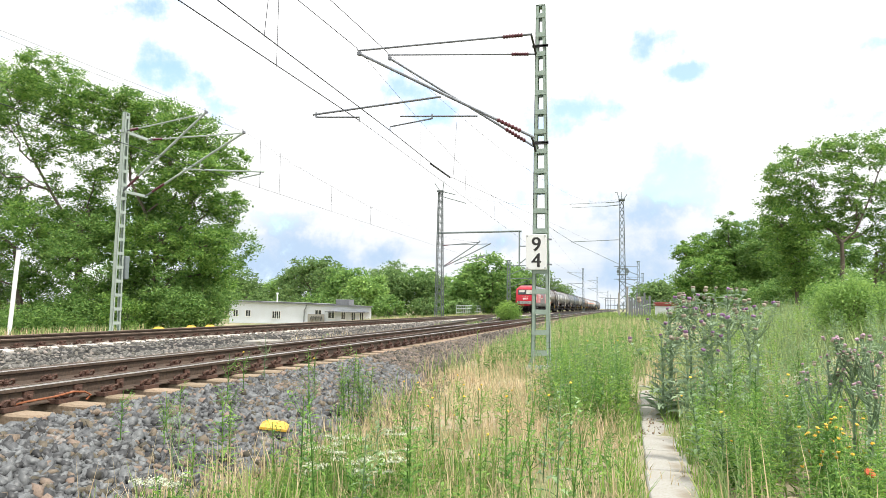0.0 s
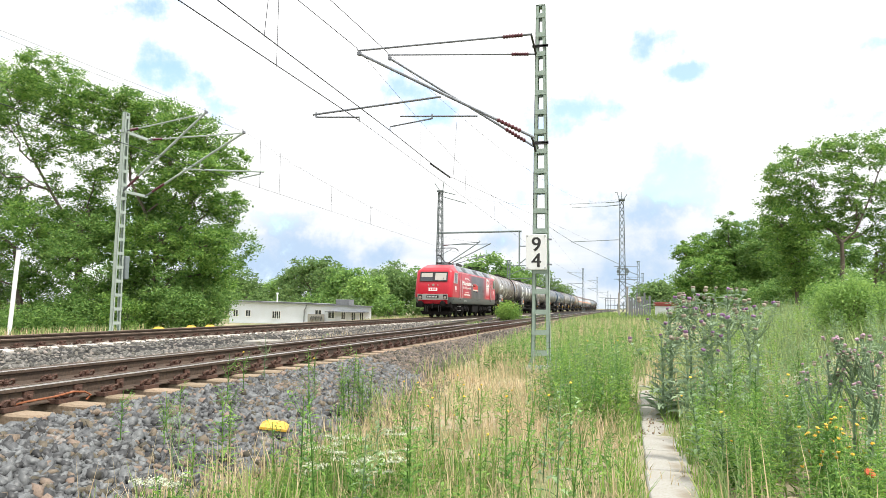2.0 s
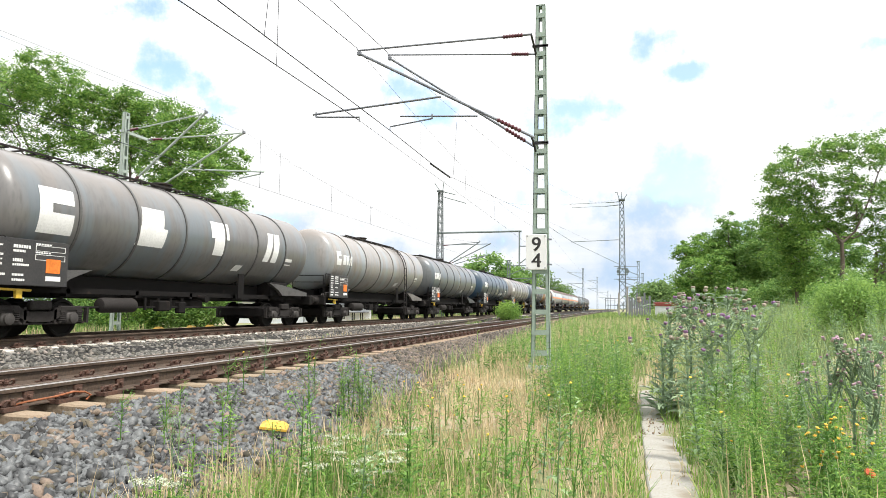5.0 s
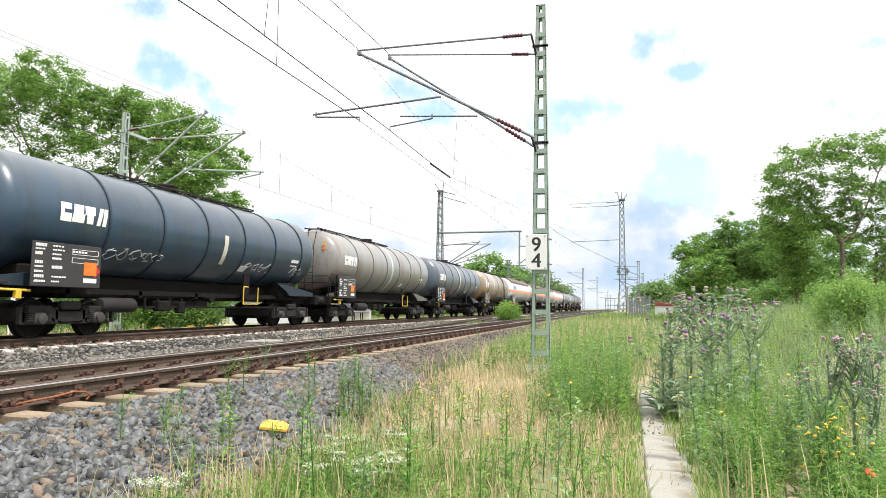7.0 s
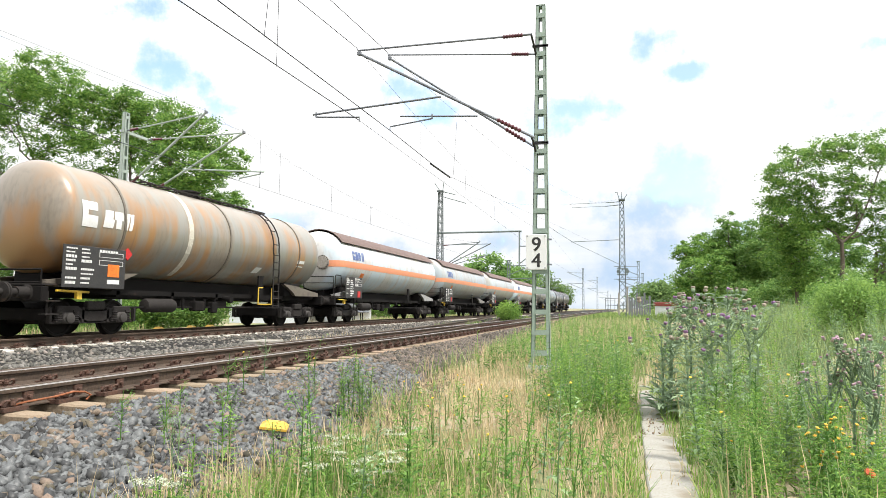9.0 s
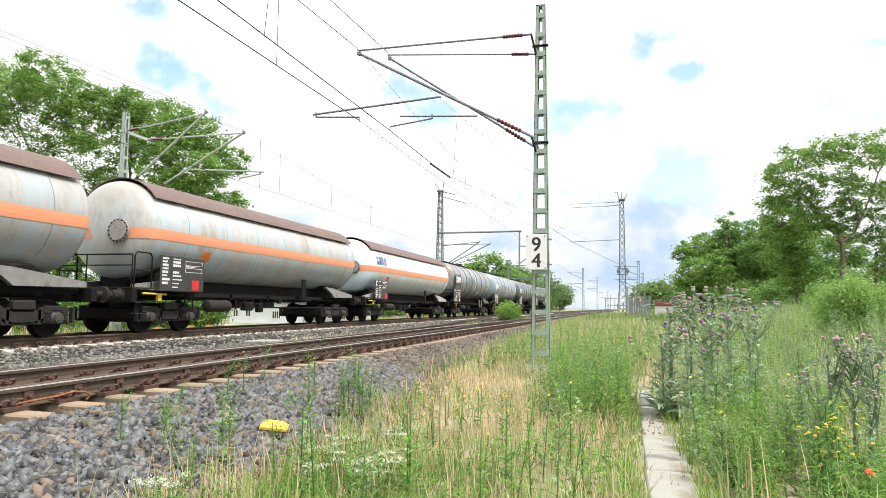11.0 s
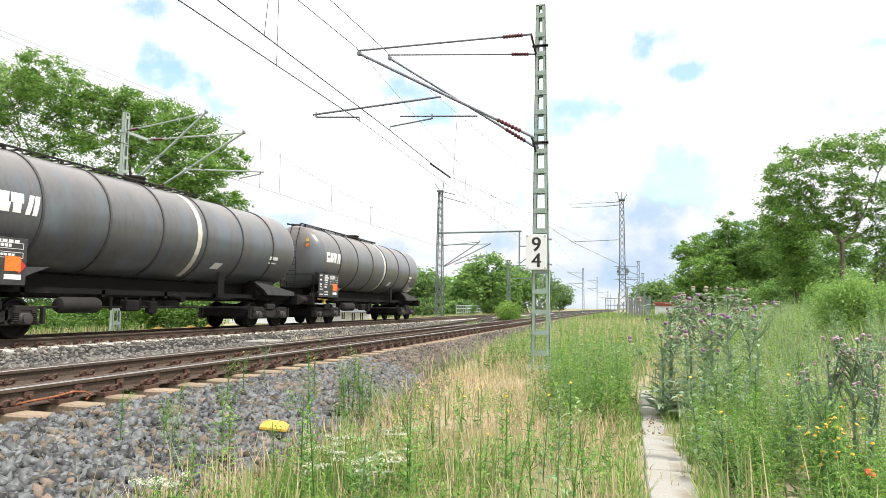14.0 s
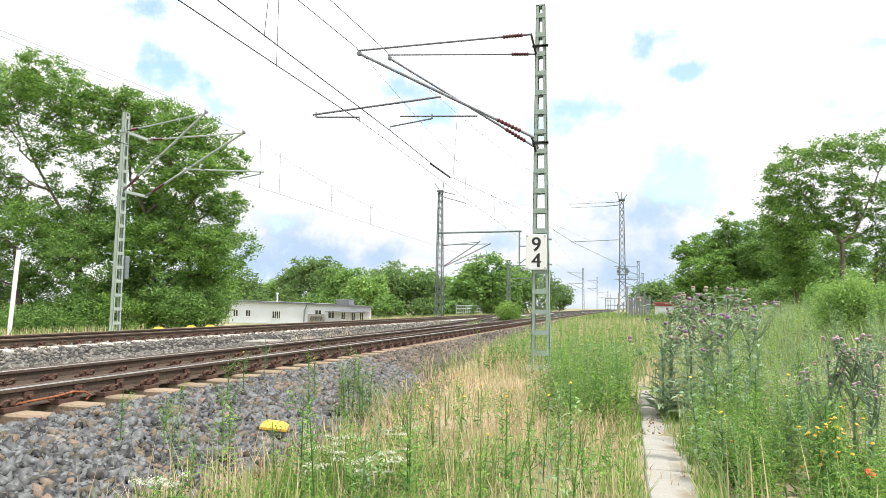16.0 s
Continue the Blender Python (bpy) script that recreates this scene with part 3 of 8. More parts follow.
def cached(key, make, material, is_smooth=False):
    if key not in CACHE:
        me = make().mesh(key, is_smooth)
        me.materials.append(material)
        CACHE[key] = me
    return CACHE[key]


def patch(y0, y1, a0, a1, r=TANK_R + 0.006, n=6, skew=0.0):
    """A painted field on the tank's side, between two angles above the middle, in degrees."""
    s = Shape()
    v = []
    for i in range(n + 1):
        a = radians(a0 + (a1 - a0) * i / n)
        d = skew * i / n
        v += [(r * math.cos(a), y0 + d, TANK_Z + r * math.sin(a)), (r * math.cos(a), y1 + d, TANK_Z + r * math.sin(a))]
    return s.add(v, [(2 * i, 2 * i + 1, 2 * i + 3, 2 * i + 2) for i in range(n)])


def tank_profile(y0, y1, r, d=0.62):
    out = [(y0, 0.02)]
    for k in (8, 16, 26, 38, 50, 62, 74, 84):
        a = radians(k)
        out.append((y0 + d * (1 - math.cos(a) ** 0.8), r * math.sin(a) ** 0.86))
    out.append((y0 + d, r))
    return out + [(y1 - (h - y0), q) for h, q in out[::-1]]


def wheelset():
    s = Shape()
    for d in (-1, 1):
        s.lathe([(d * 0.675, 0.49), (d * 0.705, 0.49), (d * 0.71, 0.462), (d * 0.815, 0.452), (d * 0.815, 0.40), (d * 0.78, 0.37), (d * 0.77, 0.16), (d * 0.83, 0.12), (d * 0.83, 0.02)], (0, 0, 0.46), (1, 0, 0), 28)
    return s.tube([(-0.95, 0, 0.46), (0.95, 0, 0.46)], 0.075, 10)


def bogie_side(d):
    s = Shape()
    x0, x1 = (0.98, 1.08) if d > 0 else (-1.08, -0.98)
    s.prism_x([(-1.25, 0.62), (-1.2, 0.72), (-0.62, 0.74), (-0.3, 0.62), (0.3, 0.62), (0.62, 0.74), (1.2, 0.72), (1.25, 0.62), (0.75, 0.58), (0.45, 0.44), (0.25, 0.38), (-0.25, 0.38), (-0.45, 0.44), (-0.75, 0.58)], x0, x1)
    for y in (-0.9, 0.9):
        for e in (-0.25, 0.25):
            for z in (0.40, 0.445, 0.49, 0.535, 0.58):
                s.lathe([(0, 0.085), (0.012, 0.102), (0.028, 0.102), (0.04, 0.085)], ((x0 + x1) / 2, y + e, z), (0, 0, 1), 12)
            s.box(x0 - 0.02, x1 + 0.02, y + e - 0.12, y + e + 0.12, 0.36, 0.40)
            s.box(x0 - 0.02, x1 + 0.02, y + e - 0.1, y + e + 0.1, 0.6, 0.66)
        s.soft_box(x0 - 0.01, x1 + 0.01, y - 0.33, y + 0.33, 0.64, 0.76, 0.02)
    # brake rods, hangers and the bolster springs
    s.tube([((x0 + x1) / 2, -1.35, 0.34), ((x0 + x1) / 2, 1.35, 0.34)], 0.022, 6)
    for y in (-1.42, -0.42, 0.42, 1.42):
        s.box(x0, x1, y - 0.035, y + 0.035, 0.34, 0.72)
    s.soft_box(x0 - 0.03, x1 + 0.03, -0.3, 0.3, 0.66, 0.88, 0.03)
    return s


def axlebox(d):
    s = Shape()
    x0, x1 = (0.93, 1.13) if d > 0 else (-1.13, -0.93)
    s.soft_box(x0, x1, -0.16, 0.16, 0.33, 0.6, 0.04)
    s.lathe([(0, 0.13), (0.05, 0.125), (0.06, 0.1)], (x1 if d > 0 else x0, 0, 0.46), (d, 0, 0), 16)
    return s


def bogie(parent, y):
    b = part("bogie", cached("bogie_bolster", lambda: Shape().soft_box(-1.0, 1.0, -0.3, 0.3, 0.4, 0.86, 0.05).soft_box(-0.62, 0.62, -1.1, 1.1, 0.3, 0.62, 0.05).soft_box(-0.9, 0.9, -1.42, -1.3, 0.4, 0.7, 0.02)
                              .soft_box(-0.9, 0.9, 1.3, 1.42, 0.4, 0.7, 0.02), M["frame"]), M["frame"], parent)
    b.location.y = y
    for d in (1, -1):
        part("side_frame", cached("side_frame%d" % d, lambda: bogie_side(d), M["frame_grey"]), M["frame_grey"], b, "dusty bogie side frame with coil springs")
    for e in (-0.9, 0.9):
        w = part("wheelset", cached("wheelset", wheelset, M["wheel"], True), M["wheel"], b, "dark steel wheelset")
        w.location.y = e
        for d in (1, -1):
            a = part("axlebox", cached("axlebox%d" % d, lambda: axlebox(d), M["axlebox"], True), M["axlebox"], b)
            a.location.y = e
    return b


def buffer_shape():
    return Shape().lathe([(0, 0.19), (0.02, 0.225), (0.05, 0.225), (0.07, 0.09), (0.3, 0.09), (0.3, 0.13), (0.6, 0.135), (0.62, 0.19), (0.66, 0.19)], (0, 0, 0), (0, 1, 0), 20)


def buffers(parent, L, z=1.06, paint="frame_grey"):
    for y, turn in ((0, 0), (L, 180)):
        for x in (-0.875, 0.875):
            b = part("buffer", cached("buffer_" + paint, buffer_shape, M[paint], True), M[paint], parent, "round steel buffer")
            b.matrix_basis = pose(x, y, z, 0, 0, turn)


def data_panel(parent, y, gas=False, seed=0):
    """Black notice panel beside the tank with rows of unreadable pale marks."""
    rng = random.Random(seed)
    p = part("data_panel", cached("data_panel", lambda: Shape().soft_box(1.44, 1.475, 0, 2.05, 1.2, 2.22, 0.008), M["panel"]), M["panel"], parent, "black notice panel")
    p.location.y = y
    s = Shape()
    for row, z in enumerate((2.14, 2.05, 1.95, 1.85, 1.75, 1.65, 1.54, 1.43, 1.32)):
        for c, (c0, c1) in enumerate(((0.08, 0.45), (0.55, 1.02), (1.12, 1.95))):
            if rng.random() < (0.78 if c < 2 else 0.45) and not (c == 2 and row > 3):
                w = (c1 - c0) * rng.uniform(0.5, 0.95)
                h = rng.choice((0.035, 0.05, 0.07))
                k, q = rng.randint(4, 8), c0
                for i in range(k):
                    q1 = q + w / k * 0.78
                    s.box(1.476, 1.479, q, q1, z - h / 2, z + h / 2)
                    q += w / k
    part("printing", s, M["logo_white"], p, "rows of white marks", kind="stuff")
    for z0, z1 in ((1.78, 1.9), (1.98, 2.1)):
        part("mark_frame", Shape().box(1.476, 1.479, 1.12, 1.95, z0, z0 + 0.012).box(1.476, 1.479, 1.12, 1.95, z1, z1 + 0.012).box(1.476, 1.479, 1.12, 1.135, z0, z1).box(1.476, 1.479, 1.935, 1.95, z0, z1), M["logo_white"], p)
    oy = 1.5 if seed % 2 else 1.42
    if not gas:
        part("hazard_plate", Shape().box(1.476, 1.484, oy, oy + 0.4, 1.5, 1.82), M["orange"], p, "orange hazard plate")
        part("white_plate", Shape().box(1.476, 1.482, oy, oy + 0.42, 1.32, 1.43), M["logo_white"], p)
    else:
        part("hazard_plate", Shape().box(1.476, 1.484, 1.45, 1.8, 1.25, 1.55), M["red_mark"], p, "red hazard label")
    return p


def tank_logo(parent, y, material, a0, a1, kind):
    """Four block shapes standing for the owner's mark."""
    if kind == "blocks":
        w = 0.36
        blocks = [(y + i * (w + 0.015), y + i * (w + 0.015) + w - 0.03, a0 + k * 20, a1) for i, k in enumerate((0.0, 0.02, 0.03, 0.0))]
    else:
        blocks = [(y, y + 0.5, a0 - 2, a1 + 6)] + [(y + 0.72 + i * 0.36, y + 1.03 + i * 0.36, a0, a1) for i in range(3)]
    for i, b in enumerate(blocks):
        s = Shape()
        s.add(*rect_patch(*b, i))
        part("owner_mark", s, material, parent, "block shaped owner mark")


def rect_patch(y0, y1, a0, a1, form):
    """One block of a mark with a slit or notch, on the tank's side."""
    r = TANK_R + 0.009
    out = Shape()
    t = 0.36 * (y1 - y0)

    def quad(ya, yb, aa, ab, slant=0.0):
        k = 6
        v = []
        for i in range(k + 1):
            a = radians(aa + (ab - aa) * i / k)
            for yy in (ya, yb):
                v.append((r * math.cos(a), yy + slant * i / k, TANK_Z + r * math.sin(a)))
        out.add(v, [(2 * i, 2 * i + 1, 2 * i + 3, 2 * i + 2) for i in range(k)])
    m, g = (a0 + a1) / 2, (a1 - a0) * 0.1
    if form == 0:
        quad(y0, y1, a0, m - g * 0.4)
        quad(y0, y0 + t, m - g * 0.4, m + g * 1.6)
        quad(y0, y1, m + g * 1.6, a1)
    elif form == 1:
        quad(y0 - t * 0.3, y1 + t * 0.1, a0, m, t * 0.3)
        quad(y0 + t * 0.1, y1 - t * 0.1, m, a1, t * 0.2)
    elif form == 2:
        quad(y0, y1, m, a1)
        quad(y0 + t * 0.5, y1 - t * 0.5, a0, m)
    else:
        quad(y0, y0 + t * 1.1, a0, a1, t * 0.9)
        quad(y1 - t * 1.2, y1 - t * 0.1, a0, a1, t * 0.6)
    return out.v, out.f


def scrawl(parent, y0, y1, a0, a1, material, seed):
    """Looping spray-paint strokes on the tank's side."""
    rng = random.Random(seed * 7 + int(y0 * 3))
    n = max(3, int((y1 - y0) / 0.45))
    for i in range(n):
        c = y0 + (y1 - y0) * (i + 0.5) / n
        pts = []
        turn = rng.uniform(0, 6)
        for k in range(11):
            t = turn + k * rng.uniform(0.45, 0.75)
            yy = c + math.cos(t) * 0.26 * rng.uniform(0.5, 1.0)
            a = radians((a0 + a1) / 2 + math.sin(t) * (a1 - a0) / 2 * rng.uniform(0.4, 1.0))
            pts.append(((TANK_R + 0.004) * math.cos(a), yy, TANK_Z + (TANK_R + 0.004) * math.sin(a)))
        part("paint_scrawl", Shape().tube(pts, 0.014, 4), material, parent, "sprayed scrawl")


M["blue_patch"] = mat("blue_patch", (0.16, 0.23, 0.30), 0.5, scale=2, fine=8, bump=0)
M["rust_patch"] = mat("rust_patch", (0.17, 0.115, 0.085), 0.7, dark=(0.10, 0.065, 0.05), scale=1.5, fine=8, bump=0.05, stain=(0.2, 0.175, 0.15), stain_scale=1.5, stain_at=0.5)
M["pink_paint"] = mat("pink_spray_paint", (0.55, 0.16, 0.32), 0.5, scale=3, fine=20, bump=0)
M["grey_paint"] = mat("pale_spray_paint", (0.45, 0.46, 0.45), 0.5, scale=3, fine=20, bump=0)
M["manhole"] = mat("manhole_cover", (0.36, 0.345, 0.32), 0.6, dark=(0.22, 0.19, 0.16), scale=6, fine=30, bump=0.1)
SCRAWLS = {5: ((4.3, 6.6, -44, -26, "grey_paint"), (10.9, 12.9, -42, -24, "grey_paint"), (14.4, 15.2, -44, -24, "grey_paint")), 7: ((5.2, 6.7, -40, -30, "pink_paint"),)}


def tank_paint(base, dark, rust, rust_at, dust, seed):
    """Weathered gloss paint: rust blotches, rain-cleaned streaks tinted blue after the sky's reflection, and road dust
    lying on the upper side.
    """
    m = mat("tank_paint", base, 0.34, 0.0, dark=dark, scale=0.9, fine=9, bump=0.03, stain=rust, stain_scale=0.8, stain_at=rust_at, stretch_z=0.35)
    n, l = m.node_tree.nodes, m.node_tree.links
    b = n["Principled BSDF"]
    b.inputs["Coat Weight"].default_value, b.inputs["Coat Roughness"].default_value = 0.4, 0.14
    col = b.inputs["Base Color"].links[0].from_socket
    tc, sp = n.new("ShaderNodeTexCoord"), n.new("ShaderNodeSeparateXYZ")
    l.new(tc.outputs["Object"], sp.inputs[0])

    def noise(scale, detail):
        mp, t = n.new("ShaderNodeMapping"), n.new("ShaderNodeTexNoise")
        mp.inputs["Scale"].default_value, mp.inputs["Location"].default_value = scale, (seed * 3.1, seed * 1.7, 0)
        t.inputs["Scale"].default_value, t.inputs["Detail"].default_value = 1.0, detail
        l.new(tc.outputs["Object"], mp.inputs[0])
        l.new(mp.outputs[0], t.inputs["Vector"])
        return t.outputs["Fac"]

    def span(v, lo, hi, top=1.0):
        r = n.new("ShaderNodeMapRange")
        r.interpolation_type = "SMOOTHSTEP"
        r.inputs[1].default_value, r.inputs[2].default_value, r.inputs[4].default_value = lo, hi, top
        l.new(v, r.inputs[0])
        return r.outputs[0]

    def blend(f, a, c):
        x = n.new("ShaderNodeMix")
        x.data_type = "RGBA"
        l.new(f, x.inputs[0])
        l.new(a, x.inputs[6])
        x.inputs[7].default_value = (*c, 1)
        return x.outputs[2]
    # blue tint: part cleaner paint, part sky reflection put into the colour
    washed_sky_tint = tuple(base[i] * (0.86, 1.06, 1.22)[i] for i in range(3))
    col = blend(span(noise((0.5, 1.7, 0.25), 4), 0.45, 0.62, 0.8), col, washed_sky_tint)
    lift = n.new("ShaderNodeMath")
    lift.operation = "MULTIPLY_ADD"
    l.new(noise((0.8, 1.3, 0.3), 5), lift.inputs[0])
    lift.inputs[1].default_value = 1.5
    l.new(sp.outputs["Z"], lift.inputs[2])
    col = blend(span(lift.outputs[0], TANK_Z + 1.15, TANK_Z + 2.0, 0.75), col, dust)
    col = blend(span(noise((1.5, 7.0, 0.3), 3), 0.6, 0.78, 0.35), col, tuple(c * (0.5 if base[0] < 0.4 else 0.82) for c in dust))
    l.new(col, b.inputs["Base Color"])
    return m


def tank_wagon(y0, L, base, label, rust=None, band=8.4, mark="blocks", mark_mat="logo_white", gas=False, ladder=False, seed=0, patch_col=None, rust_at=0.58, dark=None, big=False, rings=6, py=0.8, my=1.6):
    w = thing("tank_wagon", label, "tank wagon", pose(FAR_X, y0, 0), "wagons of the goods train")
    dust = (0.60, 0.59, 0.55) if gas and base[0] > 0.55 else ((0.33, 0.29, 0.25) if gas else tuple(base[i] + ((0.185, 0.15, 0.125)[i] - base[i]) * (0.2 if seed in (5, 7, 8) else 0.55) for i in range(3)))
    paint = tank_paint(base, dark or tuple(c * 0.75 for c in base), rust, rust_at, dust, seed)
    ring_mat = mat("tank_ring", tuple(c * 0.62 for c in base), 0.5, 0.05, scale=3, fine=20, bump=0.05)
    q = L / 16.9
    t0, t1 = (0.95, L - 1.0) if not gas else (0.9, L - 0.75)
    part("tank_shell", Shape().lathe(tank_profile(t0, t1, TANK_R), (0, 0, TANK_Z), (0, 1, 0), 56), paint, w, "", True)
    if not gas:
        for i in range(rings):
            y = (3.2 + 2.08 * i * (5 / max(rings - 1, 1))) * q + (my - 1.6) * 0.9
            part("tank_ring", cached("ring_%d" % seed, lambda: Shape().lathe([(-0.035, TANK_R - 0.01), (-0.035, TANK_R + 0.028), (0.035, TANK_R + 0.028), (0.035, TANK_R - 0.01)], (0, 0, TANK_Z), (0, 1, 0), 48),
                                ring_mat), ring_mat, w, "stiffening ring").location.y = y
        if band:
            part("paint_band", patch(band * q, band * q + 0.22, -62 if seed != 5 else -34, 88 if seed != 5 else 6, n=16), M["band"], w, "cream paint band round the tank")
        if patch_col:
            pm = mat("touched_up_paint", patch_col, 0.35, dark=tuple(c * 0.85 for c in patch_col), scale=2, fine=3, bump=0.0)
            pale = mat("faded_paint", tuple(0.5 * patch_col[i] + 0.5 * (0.17, 0.20, 0.215)[i] for i in range(3)), 0.4, dark=(0.15, 0.17, 0.18), scale=2, fine=3, bump=0.0)
            part("paint_patch", patch(my - 0.15, my + 1.55, -17, 19, TANK_R + 0.005), pm, w, "repainted field")
            part("paint_patch", patch(5.4 * q, 8.4 * q, -8, 16, TANK_R + 0.005), pale, w, "repainted field")
            part("paint_patch", patch(6.2 * q, 7.6 * q, -34, -12, TANK_R + 0.005), pale, w, "repainted field")
        walkway = Shape()
        w0, w1 = (L * 0.3, L * 0.74) if seed in (1, 3, 5, 7, 8) else (1.2, L * 0.62)
        for x in (-0.33, 0.33):
            walkway.box(x - 0.03, x + 0.03, w0, w1, TANK_Z + TANK_R + 0.05, TANK_Z + TANK_R + 0.09)
        for i in range(24):
            y = w0 + 0.05 + i * (w1 - w0 - 0.1) / 23
            walkway.box(-0.36, 0.36, y - 0.03, y + 0.03, TANK_Z + TANK_R + 0.02, TANK_Z + TANK_R + 0.05)
        for i in range(6):
            y = w0 + 0.4 + i * (w1 - w0 - 1.0) / 5
            for x in (-0.36, 0.3):
                walkway.box(x, x + 0.06, y, y + 0.06, TANK_Z + TANK_R - 0.12, TANK_Z + TANK_R + 0.05)
        part("walkway", walkway, M["frame_grey"], w, "grated steel roof walkway")
        hatch = Shape().lathe([(0, 0.30), (0.22, 0.30), (0.24, 0.34), (0.28, 0.34), (0.30, 0.26)], (0, L * 0.47, TANK_Z + TANK_R - 0.06), (0, 0, 1), 20)
        part("hatch", hatch, M["frame_grey"], w, "", True)
    else:
        shade = Shape()
        r, n = TANK_R + 0.09, 14
        v = []
        for i in range(n + 1):
            a = radians(36 + 108 * i / n)
            for rr in (r, r + 0.02):
                v += [(rr * math.cos(a), t0 + 0.55, TANK_Z + rr * math.sin(a)), (rr * math.cos(a), t1 - 0.5, TANK_Z + rr * math.sin(a))]
        f = []
        for i in range(n):
            a, b = i * 4, i * 4 + 4
            f += [(a, a + 1, b + 1, b), (a + 2, b + 2, b + 3, a + 3), (a, b, b + 2, a + 2), (a + 1, a + 3, b + 3, b + 1)]
        f += [(0, 2, 3, 1), (n * 4, n * 4 + 1, n * 4 + 3, n * 4 + 2)]
        part("sunshade", shade.add(v, f), M["shade_brown"], w, "curved brown sunshade roof", True)
        # the stripe runs along the shell and round both ends
        prof = tank_profile(t0, t1, TANK_R + 0.008)
        rows = [(h, r) for h, r in prof if r > 0.32]
        for sgn in (1, -1):
            v = []
            for h, r in rows:
                h2 = h - 0.008 if h < t0 + 0.6 else (h + 0.008 if h > t1 - 0.6 else h)
                for dz in (-0.30, -0.2, -0.1, 0.0):
                    v.append((sgn * math.sqrt(max(r * r - dz * dz, 0.0)), h2, TANK_Z + dz))
            k = 4
            part("stripe", Shape().add(v, [(a * k + c, a * k + c + 1, a * k + k + c + 1, a * k + k + c) for a in range(len(rows) - 1) for c in range(k - 1)]), M["stripe"], w, "orange warning stripe")
        for i in range(7):
            y = t0 + 1.9 + i * (t1 - t0 - 3.4) / 6
            part("weld_seam", patch(y, y + 0.03, -50, 34, TANK_R + 0.004, 10), ring_mat, w)
        part("manhole", Shape().lathe([(0, 0.34), (-0.06, 0.34), (-0.06, 0.28), (-0.09, 0.27)], (0.5, t0 + 0.04, TANK_Z - 0.1), (0, 1, 0), 20), M["manhole"], w, "bolted round manhole cover", True)
    if mark:
        if big:
            for i in range(4):
                sh = Shape()
                sh.add(*rect_patch(2.0 + i * 3.3, 3.0 + i * 3.3, -22, 22, i))
                part("owner_mark", sh, M["logo_white"], w, "tall white block shaped owner mark")
        else:
            tank_logo(w, my, M[mark_mat], -8 if not gas else 4, 10 if not gas else 22, mark)
    if gas:
        part("hazard_plate", patch(py + 2.15, py + 2.6, -33, -20, TANK_R + 0.01, 3), M["orange"], w, "orange hazard plate")
        bolts = Shape()
        for i in range(16):
            a = 2 * math.pi * i / 16
            bolts.lathe([(0, 0.022), (-0.03, 0.022)], (0.5 + 0.31 * math.cos(a), t0 - 0.02, TANK_Z - 0.1 + 0.31 * math.sin(a)), (0, 1, 0), 6)
        part("manhole_bolts", bolts, M["frame"], w, "ring of dark bolts", kind="stuff")
    if seed == 1:
        for a, b, lo, hi, col in ((7.0, 7.5, -62, -22, "band"), (4.9, 5.2, -50, -12, "band"), (11.9, 12.7, -14, 16, "blue_patch"), (9.0, 9.3, -60, 20, "rust_patch"), (10.6, 11.3, -40, 60, "rust_patch"), (13.2, 14.3, -45, 70, "rust_patch")):
            part("paint_patch", patch(a, b, lo, hi, TANK_R + 0.005, 10), M[col], w, "patch of other paint")
    if seed in SCRAWLS:
        for a, b, lo, hi, col in SCRAWLS[seed]:
            scrawl(w, a, b, lo, hi, M[col], seed)
    if seed in (4, 5, 7, 13, 15, 16, 8, 12):
        yd = py + (2.35 if seed in (13, 8, 12) else 1.86)
        zd = 2.15 if seed in (13, 8, 12) else 1.62
        xd = 1.483 if zd < 2 else TANK_R * math.cos(math.asin((zd - TANK_Z) / TANK_R)) + 0.1
        part("hazard_diamond", Shape().add([(xd, yd, zd - 0.17), (xd, yd + 0.17, zd), (xd, yd, zd + 0.17), (xd, yd - 0.17, zd), (xd - 0.02, yd, zd - 0.17), (xd - 0.02, yd + 0.17, zd), (xd - 0.02, yd, zd + 0.17), (xd - 0.02, yd - 0.17, zd)],
             [(0, 1, 2, 3), (7, 6, 5, 4), (0, 4, 5, 1), (1, 5, 6, 2), (2, 6, 7, 3), (3, 7, 4, 0)]), M["red_mark"], w, "red hazard diamond")
    if not gas:
        part("notice_plate", patch(10.3 * q, 10.75 * q, -42, -32, TANK_R + 0.012, 3, 0.12), M["logo_white"], w, "small white notice plate")
        part("rear_lettering", patch(L - 3.3, L - 2.7, -18, -13, TANK_R + 0.008, 2), M["logo_white"], w, "small pale marks")
        part("rear_lettering", patch(L - 3.3, L - 2.75, -24, -22, TANK_R + 0.008, 2), M["logo_white"], w, "small pale marks")
    # underframe
    sole = Shape()
    for x in (-0.9, 0.8):
        sole.box(x, x + 0.1, 0.64, L - 0.64, 1.06, 1.2)
    sole.soft_box(-1.3, 1.3, 0.62, 0.82, 0.86, 1.22, 0.02).soft_box(-1.3, 1.3, L - 0.82, L - 0.62, 0.86, 1.22, 0.02)
    for i in range(5):
        y = 3.5 + i * (L - 7.0) / 4
        sole.box(-0.9, 0.9, y - 0.06, y + 0.06, 1.0, 1.18)
    sole.soft_box(-0.4, 0.4, 1.4, L - 1.4, 0.95, 1.56, 0.04)
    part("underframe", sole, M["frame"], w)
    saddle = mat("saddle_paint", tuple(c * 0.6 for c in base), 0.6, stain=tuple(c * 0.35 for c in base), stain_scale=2)
